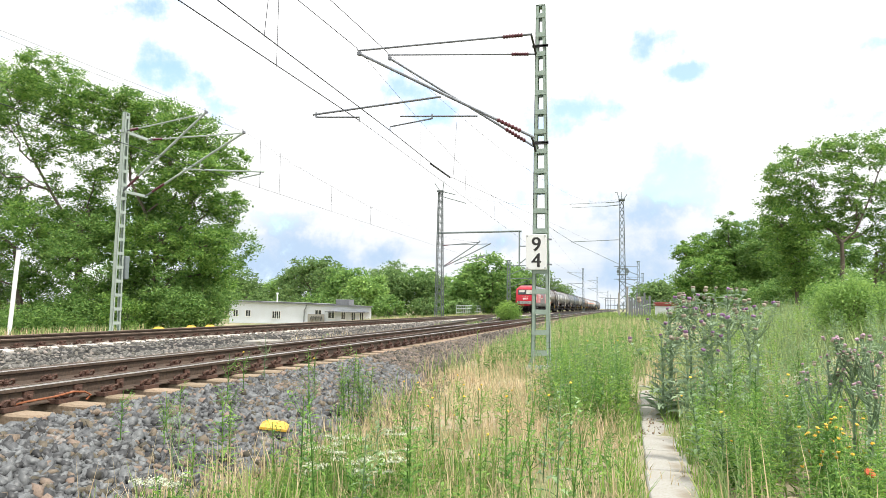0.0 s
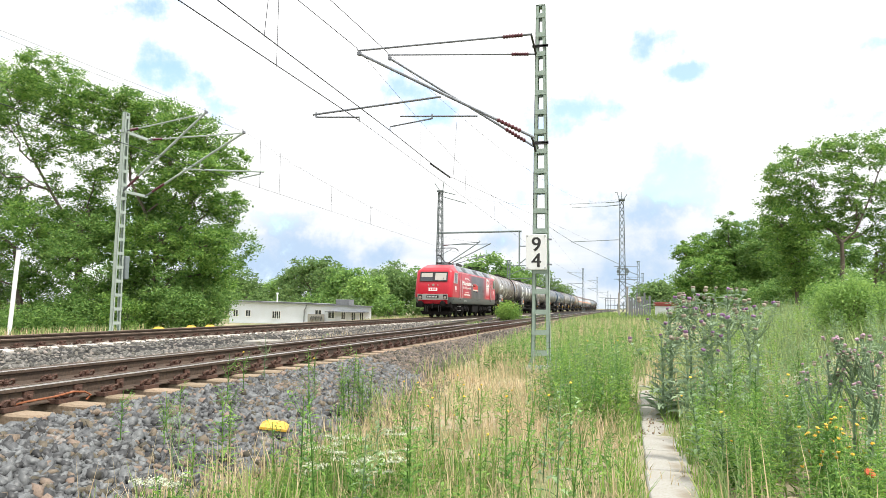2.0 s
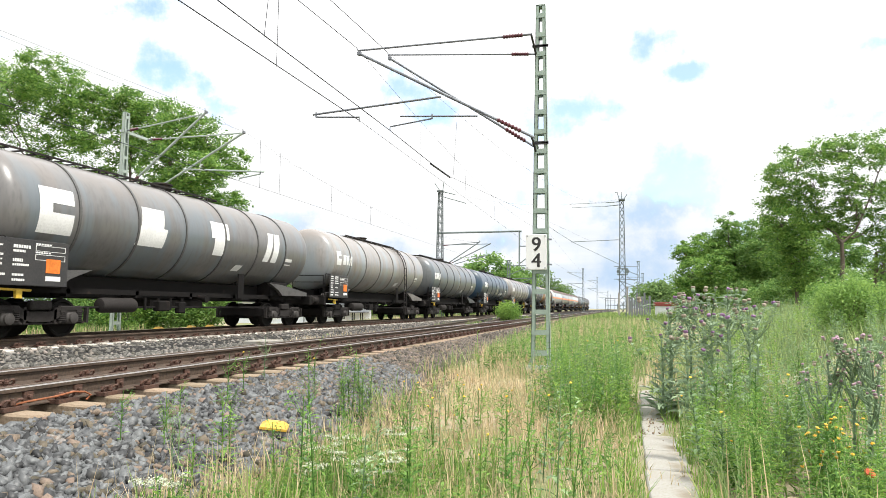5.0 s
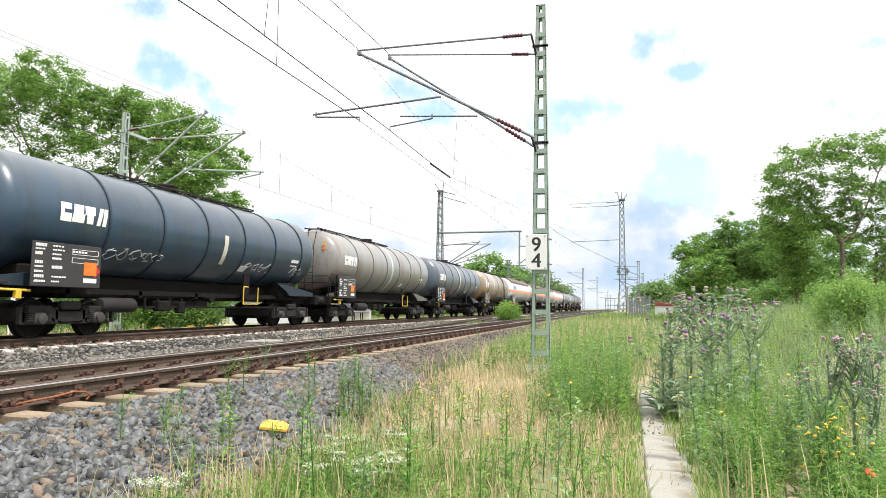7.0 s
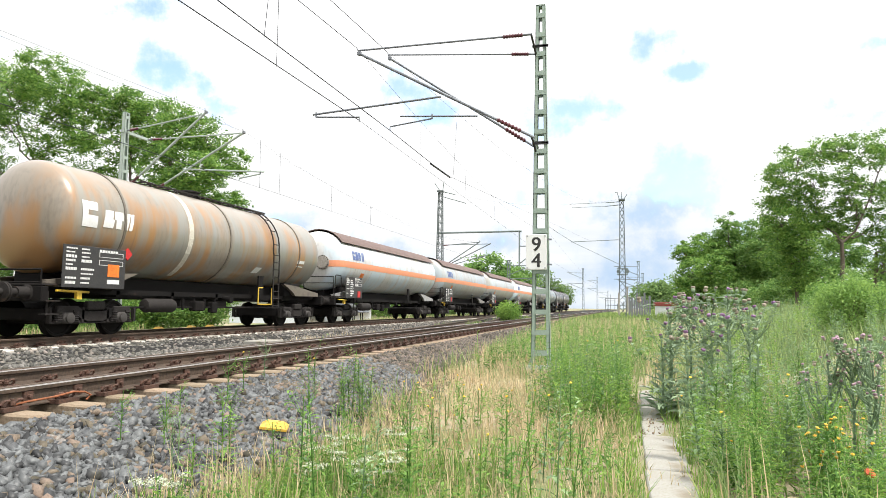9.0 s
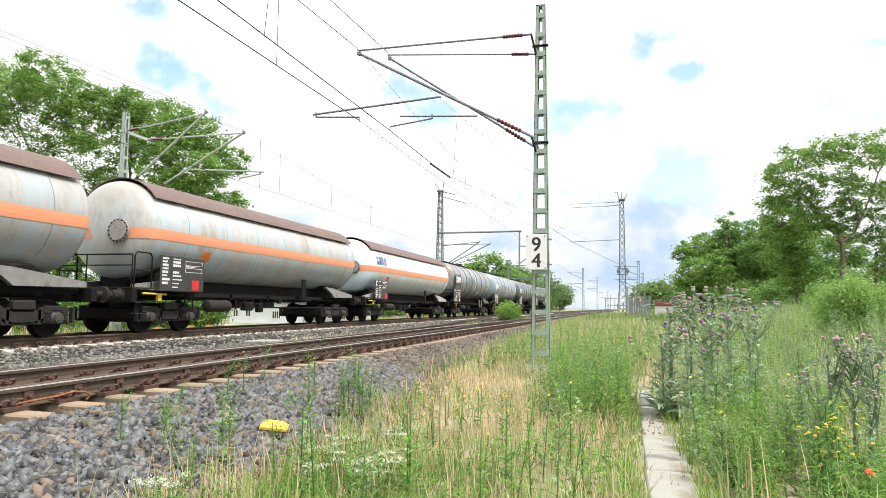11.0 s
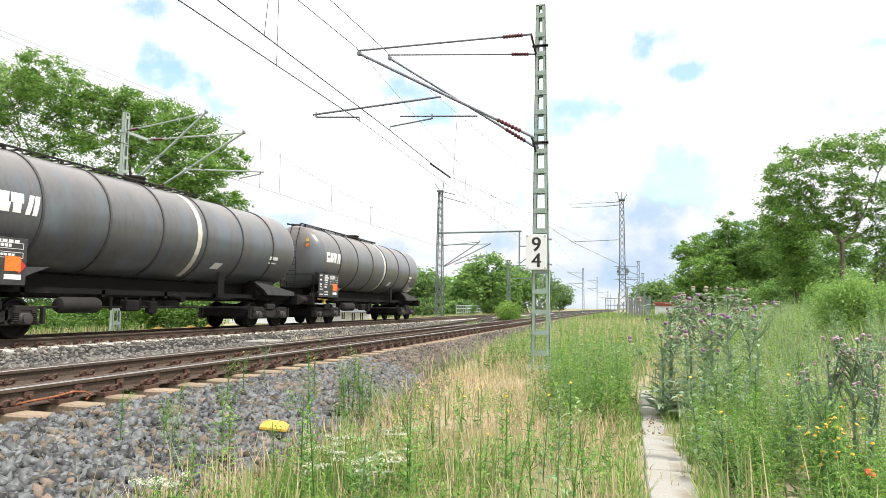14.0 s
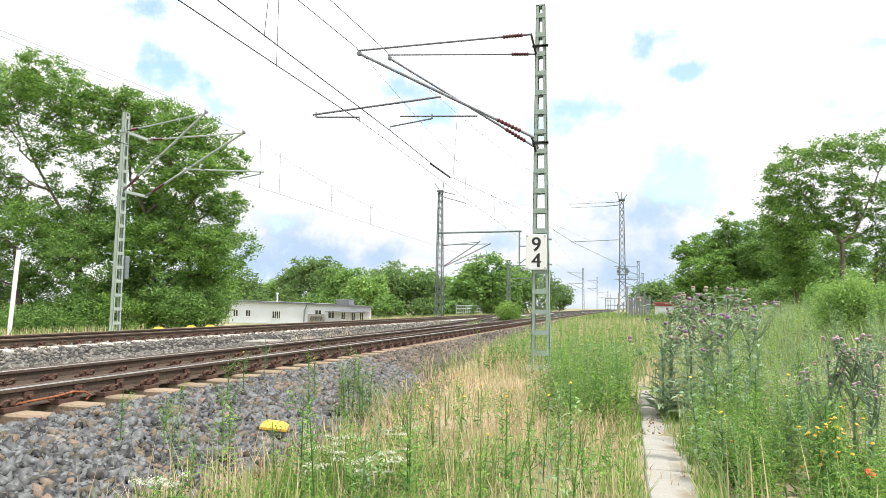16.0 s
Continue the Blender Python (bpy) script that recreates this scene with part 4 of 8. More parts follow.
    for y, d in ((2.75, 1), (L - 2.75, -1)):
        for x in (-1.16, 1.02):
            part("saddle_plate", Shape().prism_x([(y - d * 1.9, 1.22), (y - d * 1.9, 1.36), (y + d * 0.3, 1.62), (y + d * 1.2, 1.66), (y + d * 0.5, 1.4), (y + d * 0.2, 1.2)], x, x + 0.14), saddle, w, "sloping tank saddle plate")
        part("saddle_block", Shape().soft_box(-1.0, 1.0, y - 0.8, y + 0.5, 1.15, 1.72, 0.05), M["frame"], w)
    for y in (3.45 if seed == 5 else 2.55, L - 2.55):
        bogie(w, y)
    buffers(w, L)
    data_panel(w, py, gas, seed)
    # end platform with rails
    deck = Shape().box(-1.3, 1.3, 0.62, 1.45, 1.24, 1.28)
    part("end_platform", deck, M["frame_grey"], w)
    rails = Shape()
    for x in (-1.28, 1.28) if seed not in (4, 5, 7, 8, 12) else ():
        rails.tube([(x, 0.68, 1.28), (x, 0.68, 2.15), (x, 0.76, 2.25), (x, 1.3, 2.25), (x, 1.38, 2.15), (x, 1.38, 1.28)], 0.022, 6)
        rails.tube([(x, 0.68, 1.75), (x, 1.38, 1.75)], 0.018, 6)
    low = 2.18 if seed not in (4, 5, 7, 8, 12) else 1.6
    rails.tube([(-1.2, 0.68, 1.28), (-1.2, 0.68, low), (1.2, 0.68, low), (1.2, 0.68, 1.28)], 0.022, 6)
    rails.tube([(-0.3, 0.68, 1.28), (-0.3, 0.68, low)], 0.02, 6).tube([(-1.2, 0.68, low - 0.3), (1.2, 0.68, low - 0.3)], 0.018, 6)
    part("railing", rails, M["frame"], w, "black tubular end railing")
    lad = Shape()
    if ladder:
        yl = L * 0.66
        arc = [(TANK_R + 0.1) * math.cos(radians(a)) for a in range(-5, 86, 10)]
        arz = [TANK_Z + (TANK_R + 0.1) * math.sin(radians(a)) for a in range(-5, 86, 10)]
        for y in (yl, yl + 0.42):
            lad.tube([(1.55, y, 0.75), (1.55, y, 2.7)] + [(a, y, z) for a, z in zip(arc, arz)], 0.028, 6)
        for i in range(8):
            lad.tube([(1.55, yl, 0.8 + i * 0.27), (1.55, yl + 0.42, 0.8 + i * 0.27)], 0.018, 6)
        for a, z in list(zip(arc, arz))[1::2]:
            lad.tube([(a, yl, z), (a, yl + 0.42, z)], 0.018, 6)
    elif gas:
        lad.tube([(1.3, 2.9, 0.6), (1.3, 2.9, 1.3)], 0.02, 6).tube([(1.3, 3.3, 0.6), (1.3, 3.3, 1.3)], 0.02, 6)
        for i in range(3):
            lad.tube([(1.3, 2.9, 0.65 + i * 0.25), (1.3, 3.3, 0.65 + i * 0.25)], 0.015, 6)
    elif seed not in (4, 5, 7):
        for x in (-0.1, 0.3):
            lad.tube([(x, 0.86, 1.28), (x, 0.86, 3.6), (x, 1.25, TANK_Z + TANK_R + 0.1)], 0.015, 6)
        for i in range(8):
            lad.tube([(-0.1, 0.86, 1.5 + i * 0.28), (0.3, 0.86, 1.5 + i * 0.28)], 0.011, 6)
        part("warning_sign", Shape().add([(0.68, t0 + 0.03, 3.64), (0.86, t0 + 0.03, 3.64), (0.77, t0 + 0.03, 3.84), (0.68, t0 + 0.05, 3.64), (0.86, t0 + 0.05, 3.64), (0.77, t0 + 0.05, 3.84)], [(0, 1, 2), (5, 4, 3), (0, 3, 4, 1), (1, 4, 5, 2), (2, 5, 3, 0)]), M["yellow_bar"], w, "yellow warning triangle")
        part("warning_disc", Shape().lathe([(0, 0.085), (-0.02, 0.085)], (0.77, t0 + 0.05, 3.48), (0, 1, 0), 16), M["orange"], w, "orange warning disc")
    else:
        lad.tube([(1.1, 0.8, 1.25), (1.1, 0.8, 2.1), (1.1, 0.9, 2.2), (1.1, 1.0, 2.1), (1.1, 1.0, 1.25)], 0.022, 6)
    part("ladder" if seed not in (4, 5, 7) else "grab_rail", lad, M["frame"] if not ladder else M["frame_grey"], w)
    # brake gear, valve, step and yellow handle
    part("air_tank", Shape().lathe([(0, 0.05), (0.03, 0.17), (0.1, 0.2), (1.2, 0.2), (1.27, 0.17), (1.3, 0.05)], (1.0, 4.4, 0.78), (0, 1, 0), 18), M["frame_grey"], w, "", True)
    gear = Shape().box(-0.5, 0.5, L / 2 - 1.4, L / 2 + 1.2, 0.72, 0.95)
    for i in range(4):
        gear.tube([(1.05, 6.1 + i * 0.55, 0.65 + 0.05 * (i % 2)), (1.05, 6.1 + i * 0.55, 1.0)], 0.04, 8)
    gear.tube([(1.0, 3.2, 0.72), (1.0, L - 3.4, 0.74)], 0.03, 6)
    gear.soft_box(0.9, 1.15, 6.6, 7.1, 0.62, 0.92, 0.03).soft_box(0.9, 1.1, 7.6, 7.9, 0.55, 0.9, 0.03)
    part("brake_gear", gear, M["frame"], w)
    valve = Shape().tube([(0, L / 2 + 0.4, TANK_Z - TANK_R), (0, L / 2 + 0.4, 1.2), (1.15, L / 2 + 0.4, 1.0)], 0.09, 10).lathe([(0, 0.12), (0.12, 0.12)], (1.1, L / 2 + 0.4, 1.0), (1, 0, 0), 14)
    part("outlet_valve", valve, M["frame"], w, "", True)
    step = Shape()
    ys = 10.35 * q
    for y in (ys, ys + 0.95):
        step.tube([(1.4, y, 0.85), (1.4, y, 1.45)], 0.022, 6)
    step.tube([(1.4, ys, 1.45), (1.4, ys + 0.3, 1.45)], 0.022, 6).tube([(1.4, ys, 0.85), (1.4, ys + 0.95, 0.85)], 0.022, 6)
    if seed in (1, 5, 6, 8, 13):
        part("step_frame", step, M["yellow_bar"], w, "yellow tubular step frame")
    part("brake_step", Shape().box(1.2, 1.42, ys + 0.2, ys + 0.7, 1.0, 1.05).box(1.2, 1.25, ys + 0.25, ys + 0.6, 1.05, 1.9), M["frame"], w)
    part("rope_hook", Shape().tube([(1.32, 1.0, 1.12), (1.32, 2.0, 1.1)], 0.03, 6).box(1.28, 1.36, 1.6, 1.75, 0.92, 1.1), M["yellow_bar"], w, "yellow rope hook")
    part("foot_step", Shape().box(1.2, 1.4, 0.65, 1.05, 0.55, 0.58).box(1.2, 1.4, 0.65, 1.05, 0.86, 0.89).box(1.22, 1.25, 0.83, 0.87, 0.55, 1.1), M["frame_grey"], w)
    return w


GREY, DARK = (0.20, 0.195, 0.185), (0.11, 0.11, 0.11)
RUSTY = (0.23, 0.13, 0.08)
WAGONS = [
    tank_wagon(19.5, 16.75, (0.20, 0.175, 0.15), "brown-grey weathered tank wagon with rusty bands", (0.15, 0.09, 0.06), 6.1, "vtg", seed=1, py=1.45, my=2.4, ladder=True, rust_at=0.5),
    tank_wagon(36.25, 16.8, (0.16, 0.155, 0.15), "dark grey tank wagon with tall white block letters", (0.11, 0.10, 0.095), 0, "blocks", seed=2, big=True),
    tank_wagon(53.05, 16.9, (0.30, 0.28, 0.26), "pale grey-brown weathered tank wagon with ladder", (0.19, 0.14, 0.11), 0, "vtg", seed=3, ladder=True),
    tank_wagon(69.95, 16.5, (0.13, 0.138, 0.14), "dark grey tank wagon with cream band and orange plate", (0.17, 0.165, 0.155), 9.1, seed=4, py=0.56, my=1.4, rust_at=0.6),
    tank_wagon(86.45, 17.4, (0.03, 0.055, 0.082), "blue-black tank wagon with white scrawls", (0.045, 0.066, 0.072), 9.1, seed=5, py=1.85, my=2.6, rust_at=0.55),
    tank_wagon(103.85, 17.5, (0.25, 0.235, 0.215), "brown-grey weathered tank wagon with cream band", (0.17, 0.13, 0.11), 8.4, seed=6, py=1.2, my=1.9, rust_at=0.52),
    tank_wagon(121.35, 16.95, (0.10, 0.114, 0.135), "dark slate tank wagon with white band and pink scrawl", (0.15, 0.155, 0.15), 7.8, seed=7, py=0.87, my=1.7, rust_at=0.58),
    tank_wagon(138.3, 16.2, (0.285, 0.245, 0.195), "tan and grey rust-stained tank wagon with ladder", (0.35, 0.19, 0.08), 6.0, "vtg", seed=8, py=1, my=1.55, ladder=True, rust_at=0.45, rings=3),
    tank_wagon(154.5, 18.6, (0.62, 0.62, 0.61), "off-white pressure tank wagon with orange stripe and brown sunshade", (0.57, 0.56, 0.53), 0, "blocks", "logo_blue", True, seed=9, py=1.5, my=2.4, rust_at=0.62),
    tank_wagon(173.1, 18.2, (0.42, 0.41, 0.39), "grey pressure tank wagon with orange stripe and brown sunshade", (0.30, 0.26, 0.23), 0, "blocks", "logo_blue", True, seed=10, py=1.5, my=2.3, rust_at=0.55),
    tank_wagon(191.3, 17.1, (0.46, 0.455, 0.43), "stained grey pressure tank wagon with faded orange stripe", (0.34, 0.31, 0.27), 0, "", "logo_blue", True, seed=11, py=1.5, my=2, rust_at=0.52),
    tank_wagon(208.4, 18.4, (0.72, 0.72, 0.70), "white pressure tank wagon with orange stripe and brown sunshade", (0.68, 0.67, 0.64), 0, "blocks", "logo_blue", True, seed=12, py=1.55, my=1.9, rust_at=0.66),
    tank_wagon(226.8, 16.65, (0.235, 0.235, 0.235), "grey and rust-brown weathered tank wagon with cream band", (0.175, 0.135, 0.112), 8.6, seed=13, py=0.42, my=1.25, patch_col=(0.06, 0.075, 0.085), rust_at=0.5),
    tank_wagon(243.45, 16.8, (0.28, 0.325, 0.345), "pale blue-grey weathered tank wagon", (0.27, 0.285, 0.28), 9.0, seed=14, py=0.77, my=1.63, patch_col=(0.27, 0.30, 0.315), rust_at=0.5),
    tank_wagon(260.25, 17.0, (0.105, 0.105, 0.108), "dark brown-grey tank wagon with white band", (0.12, 0.14, 0.16), 9.15, seed=15, py=0.98, my=1.82, rust_at=0.55),
    tank_wagon(277.25, 16.9, (0.12, 0.112, 0.108), "dark brown-grey tank wagon at the train's end", (0.12, 0.125, 0.13), 9.1, seed=16, py=0.8, my=1.6, rust_at=0.56),
]
# ---- locomotive ----
def red_livery():
    """Bright red paint that runs into a dark picture field along the side."""
    m = mat("loco_red", (0.44, 0.003, 0.018), 0.3, dark=(0.39, 0.003, 0.016), scale=0.6, fine=10, bump=0.0, spec=0.55)
    n, l = m.node_tree.nodes, m.node_tree.links
    b = n["Principled BSDF"]
    src = b.inputs["Base Color"].links[0].from_socket
    tc = n.new("ShaderNodeTexCoord")
    sp = n.new("ShaderNodeSeparateXYZ")
    l.new(tc.outputs["Object"], sp.inputs[0])
    wob = n.new("ShaderNodeTexNoise")
    wob.inputs["Scale"].default_value, wob.inputs["Detail"].default_value = 0.8, 6
    l.new(tc.outputs["Object"], wob.inputs["Vector"])

    def span(v, a, c):
        r = n.new("ShaderNodeMapRange")
        r.interpolation_type = "SMOOTHSTEP"
        r.inputs[1].default_value, r.inputs[2].default_value = a, c
        l.new(v, r.inputs[0])
        return r.outputs[0]

    def times(a, c):
        x = n.new("ShaderNodeMath")
        x.operation = "MULTIPLY"
        l.new(a, x.inputs[0])
        l.new(c, x.inputs[1])
        return x.outputs[0]
    f = times(span(sp.outputs["Y"], 5.8, 8.0), span(sp.outputs["Y"], 14.3, 11.8))
    f = times(f, span(sp.outputs["Z"], 3.56, 3.46))
    f = times(f, span(wob.outputs["Fac"], -0.1, 0.42))
    x = n.new("ShaderNodeMix")
    x.data_type = "RGBA"
    l.new(f, x.inputs[0])
    l.new(src, x.inputs[6])
    dk = n.new("ShaderNodeMix")
    dk.data_type = "RGBA"
    dk.inputs[6].default_value, dk.inputs[7].default_value = (0.03, 0.024, 0.027, 1), (0.075, 0.066, 0.07, 1)
    l.new(span(wob.outputs["Fac"], 0.45, 0.7), dk.inputs[0])
    l.new(dk.outputs[2], x.inputs[7])
    l.new(x.outputs[2], b.inputs["Base Color"])
    return m


M["loco_red"] = red_livery()
M["loco_grey"] = mat("loco_grey", (0.10, 0.115, 0.11), 0.45, dark=(0.075, 0.082, 0.08), scale=0.8, fine=14, bump=0.02, stain=(0.13, 0.105, 0.09), stain_scale=1.5)
M["roof_grey"] = mat("roof_grey", (0.22, 0.245, 0.27), 0.45, 0.1, dark=(0.22, 0.24, 0.26), scale=0.8, fine=14, bump=0.03)
M["loco_light"] = mat("light_grey_panel", (0.50, 0.51, 0.50), 0.5, dark=(0.45, 0.46, 0.45), scale=2, fine=20, bump=0)
M["lamp_glass"] = mat("lamp_glass", (0.45, 0.40, 0.33), 0.15, scale=6, fine=20, bump=0)
M["blind"] = mat("window_blind", (0.46, 0.44, 0.39), 0.6, dark=(0.42, 0.40, 0.36), scale=1, fine=4, bump=0)

def fading_panel():
    """White sheet that turns red towards its foot, as it is printed."""
    m = mat("owner_panel", (0.72, 0.72, 0.70), 0.45, dark=(0.66, 0.66, 0.64), scale=2, fine=15, bump=0)
    n, l = m.node_tree.nodes, m.node_tree.links
    b = n["Principled BSDF"]
    src = b.inputs["Base Color"].links[0].from_socket
    tc, sp, mr, mx = n.new("ShaderNodeTexCoord"), n.new("ShaderNodeSeparateXYZ"), n.new("ShaderNodeMapRange"), n.new("ShaderNodeMix")
    l.new(tc.outputs["Object"], sp.inputs[0])
    mr.inputs[1].default_value, mr.inputs[2].default_value = 1.8, 2.75
    l.new(sp.outputs["Z"], mr.inputs[0])
    mx.data_type = "RGBA"
    mx.inputs[6].default_value = (0.44, 0.003, 0.018, 1)
    l.new(mr.outputs[0], mx.inputs[0])
    l.new(src, mx.inputs[7])
    l.new(mx.outputs[2], b.inputs["Base Color"])
    return m


M["owner_panel"] = fading_panel()
M["picture_grey"] = mat("picture_grey", (0.22, 0.19, 0.195), 0.5, scale=2, fine=12, bump=0)
LV = [(1.05, 1.43, 0.58), (1.30, 1.48, 0.45), (1.57, 1.50, 0.36), (1.78, 1.50, 0.34), (2.55, 1.50, 0.52), (3.52, 1.48, 0.80), (3.64, 1.44, 0.86), (4.16, 1.06, 1.12)]


def loco_body():
    L = 19.2
    cuts = [("f", 0.0, 0.80), ("f", 0.10, 0.94), ("f", 0.34, 1.0), ("y", 2.45, 1.0), ("y", 4.2, 1.0), ("y", 15.3, 1.0), ("y", L - 2.45, 1.0), ("r", 0.34, 1.0), ("r", 0.10, 0.94), ("r", 0.0, 0.80)]
    n = len(LV)
    v = []
    for kind, a, sc in cuts:
        ring = []
        for z, hw, fy in LV:
            y = fy + a if kind == "f" else (L - fy - a if kind == "r" else a)
            if kind != "y" and z > 4:
                z = 3.86 + 0.25 * a
            ring.append((hw * sc, y, z))
        v += ring + [(-x, y, z) for x, y, z in ring[::-1]]
    k = 2 * n
    f, mi = [], []
    for c in range(len(cuts) - 1):
        for j in range(k):
            j2 = (j + 1) % k
            f.append((c * k + j, c * k + j2, (c + 1) * k + j2, (c + 1) * k + j))
            lo = min(j, k - 2 - j) if j != k - 1 else -1
            mid = 3 <= c <= 5
            mi.append(1 if lo in (0, 1) or j == k - 1 else (2 if mid and lo >= n - 2 else 0))
    for c, s in ((0, 1), (len(cuts) - 1, -1)):
        for j in range(n - 1):
            q = (c * k + j, c * k + j + 1, c * k + k - 2 - j, c * k + k - 1 - j)
            f.append(q if s > 0 else q[::-1])
            mi.append(0)
    sh = Shape().add(v, f)
    me = bpy.data.meshes.new("body")
    me.from_pydata(sh.v, [], sh.f)
    for name in ("loco_red", "loco_grey", "roof_grey"):
        me.materials.append(M[name])
    me.polygons.foreach_set("material_index", mi)
    bm = bmesh.new()
    bm.from_mesh(me)
    bmesh.ops.recalc_face_normals(bm, faces=bm.faces)
    bm.to_mesh(me)
    bm.free()
    return me


def text_mesh(words, size, bold=0.0):
    cu = bpy.data.curves.new("words", "FONT")
    cu.body, cu.size, cu.extrude = words, size, 0.002
    ob = new("words", cu)
    me = bpy.data.meshes.new_from_object(ob.evaluated_get(bpy.context.evaluated_depsgraph_get()))
    bpy.data.objects.remove(ob)
    bpy.data.curves.remove(cu)
    me.materials.clear()
    if bold:
        bm = bmesh.new()
        for k, dx in enumerate((-bold, 0.0, bold)):
            other = me.copy()
            other.transform(Matrix.Translation((dx, 0, 0.0012 * k)))
            bm.from_mesh(other)
            bpy.data.meshes.remove(other)
        bm.to_mesh(me)
        bm.free()
    return me


def side_words(parent, words, y0, y1, z, size, material, x=1.503, bold=0.0):
    """Lettering on the side, drawn to the width from y0 to y1."""
    me = text_mesh(words, size, bold)
    co = np.array([p.co[:] for p in me.vertices])
    k = (y1 - y0) / (co[:, 0].max() - co[:, 0].min())
    co[:, 0] = (co[:, 0] - co[:, 0].min()) * k
    out = np.stack([x + co[:, 2], y0 + co[:, 0], z + co[:, 1]], -1)
    me.vertices.foreach_set("co", out.astype(np.float32).ravel())
    me.materials.append(material)
    ob = new("lettering", me)
    ob.parent = parent
    return tagged(ob, "white lettering")


def side_quad(x, y0, y1, z0, z1, d=0.02):
    return Shape().soft_box(x - d, x + d, y0, y1, z0, z1, 0.008)


def frame_shape(pts, x, w, d):
    """A flat frame of bars round an outline of (y, z) on the side."""
    s = Shape()
    for (a, b), (c, e) in zip(pts, pts[1:] + pts[:1]):
        s.tube([(x, a, b), (x, c, e)], w, 6)
    return s


def loco_bogie(parent, y):
    b = part("bogie", Shape().soft_box(-1.15, 1.15, -2.9, 2.9, 0.62, 0.92, 0.05).soft_box(-0.8, 0.8, -2.5, 2.5, 0.35, 0.7, 0.05), M["frame"], parent)
    b.location.y = y
    for e in (-2.05, 0, 2.05):
        s = Shape()
        for d in (-1, 1):
            s.lathe([(d * 0.67, 0.65), (d * 0.71, 0.65), (d * 0.715, 0.628), (d * 0.82, 0.62), (d * 0.82, 0.53), (d * 0.78, 0.5), (d * 0.77, 0.2), (d * 0.86, 0.16), (d * 0.86, 0.03)], (0, e, 0.625), (1, 0, 0), 32)
        part("wheelset", s.tube([(-0.9, e, 0.625), (0.9, e, 0.625)], 0.1, 10), M["wheel"], b, "dark steel driving wheelset", True)
        for d in (1, -1):
            x = d * 1.08
            part("axlebox", Shape().soft_box(min(x, x + d * 0.2), max(x, x + d * 0.2), e - 0.24, e + 0.24, 0.42, 0.85, 0.05).lathe([(0, 0.17), (0.07, 0.16), (0.09, 0.1)], (x + d * 0.2, e, 0.62), (d, 0, 0), 16), M["frame"], b, "", True)
            for q in (-0.45, 0.45):
                part("spring", Shape().lathe([(h, 0.11 if i % 2 else 0.085) for i, h in enumerate(np.linspace(0, 0.42, 14))], (d * 1.15, e + q, 0.5), (0, 0, 1), 12), M["frame"], b, "", True)
            part("damper", Shape().tube([(d * 1.22, e + 0.68, 0.42), (d * 1.22, e + 0.74, 1.02)], 0.05, 8), M["frame"], b)
    for d in (1, -1):
        x0, x1 = sorted((d * 0.98, d * 1.06))
        part("side_frame", Shape().prism_x([(-3.0, 0.62), (-3.0, 0.9), (3.0, 0.9), (3.0, 0.62), (2.5, 0.5), (1.5, 0.5), (1.3, 0.62), (0.75, 0.62), (0.55, 0.42), (-0.55, 0.42), (-0.75, 0.62), (-1.3, 0.62), (-1.5, 0.5), (-2.5, 0.5)], x0, x1), M["frame"], b)
        for e in (-1.0, 1.0):
            part("brake_cylinder", Shape().lathe([(0, 0.06), (0.02, 0.13), (0.4, 0.13), (0.44, 0.05)], (d * 1.18, e - 0.2, 0.78), (0, 1, 0), 12), M["frame"], b, "", True)
            part("sand_pipe", Shape().tube([(d * 1.2, e - 0.35, 0.95), (d * 1.2, e - 0.3, 0.5), (d * 0.9, e - 0.15, 0.15)], 0.025, 6), M["frame_grey"], b)
    return b


def pantograph(parent, y, up):
    p = part("pantograph", Shape().box(-0.6, 0.6, y - 0.75, y - 0.68, 4.34, 4.42).box(-0.6, 0.6, y + 0.68, y + 0.75, 4.34, 4.42).box(-0.5, -0.42, y - 0.75, y + 0.75, 4.34, 4.4)
             .box(0.42, 0.5, y - 0.75, y + 0.75, 4.34, 4.4), M["frame"], parent, "black single-arm pantograph, " + ("raised" if up else "folded"))
    knee, base, head = ((y - 1.85, 4.92), (y + 0.3, 4.42), (y + 0.55, 5.62)) if up else ((y - 1.6, 4.5), (y + 0.5, 4.42), (y + 0.3, 4.62))
    part("lower_arm", Shape().tube([(0, base[0], base[1]), (0, knee[0], knee[1])], 0.04, 8), M["frame"], p)
    up_arm = Shape()
    for x in (-0.42, 0.42):
        up_arm.tube([(x * 0.25, knee[0], knee[1]), (x, head[0], head[1])], 0.019, 6)
    part("upper_arm", up_arm.tube([(-0.15, knee[0], knee[1]), (0.15, knee[0], knee[1])], 0.05, 8), M["frame"], p)
    bow = Shape()
    for dy in (-0.2, 0.2):
        bow.tube([(-0.98, head[0] + dy, head[1] - 0.2), (-0.8, head[0] + dy, head[1] + 0.02), (-0.55, head[0] + dy, head[1] + 0.08), (0.55, head[0] + dy, head[1] + 0.08), (0.8, head[0] + dy, head[1] + 0.02), (0.98, head[0] + dy, head[1] - 0.2)], 0.017, 6)
    for x in (-0.45, 0.45):
        bow.tube([(x, head[0] - 0.2, head[1] + 0.06), (x, head[0] + 0.2, head[1] + 0.06)], 0.02, 6)
    part("collector_head", bow, M["frame"], p)
    for x in (-0.46, 0.46):
        for dy in (-0.7, 0.7):
            part("insulator", Shape().lathe([(0, 0.06), (0.03, 0.1), (0.06, 0.06), (0.09, 0.1), (0.12, 0.06), (0.15, 0.06)], (x, y + dy, 4.2), (0, 0, 1), 12), M["insul"], p, "", True)
    return p


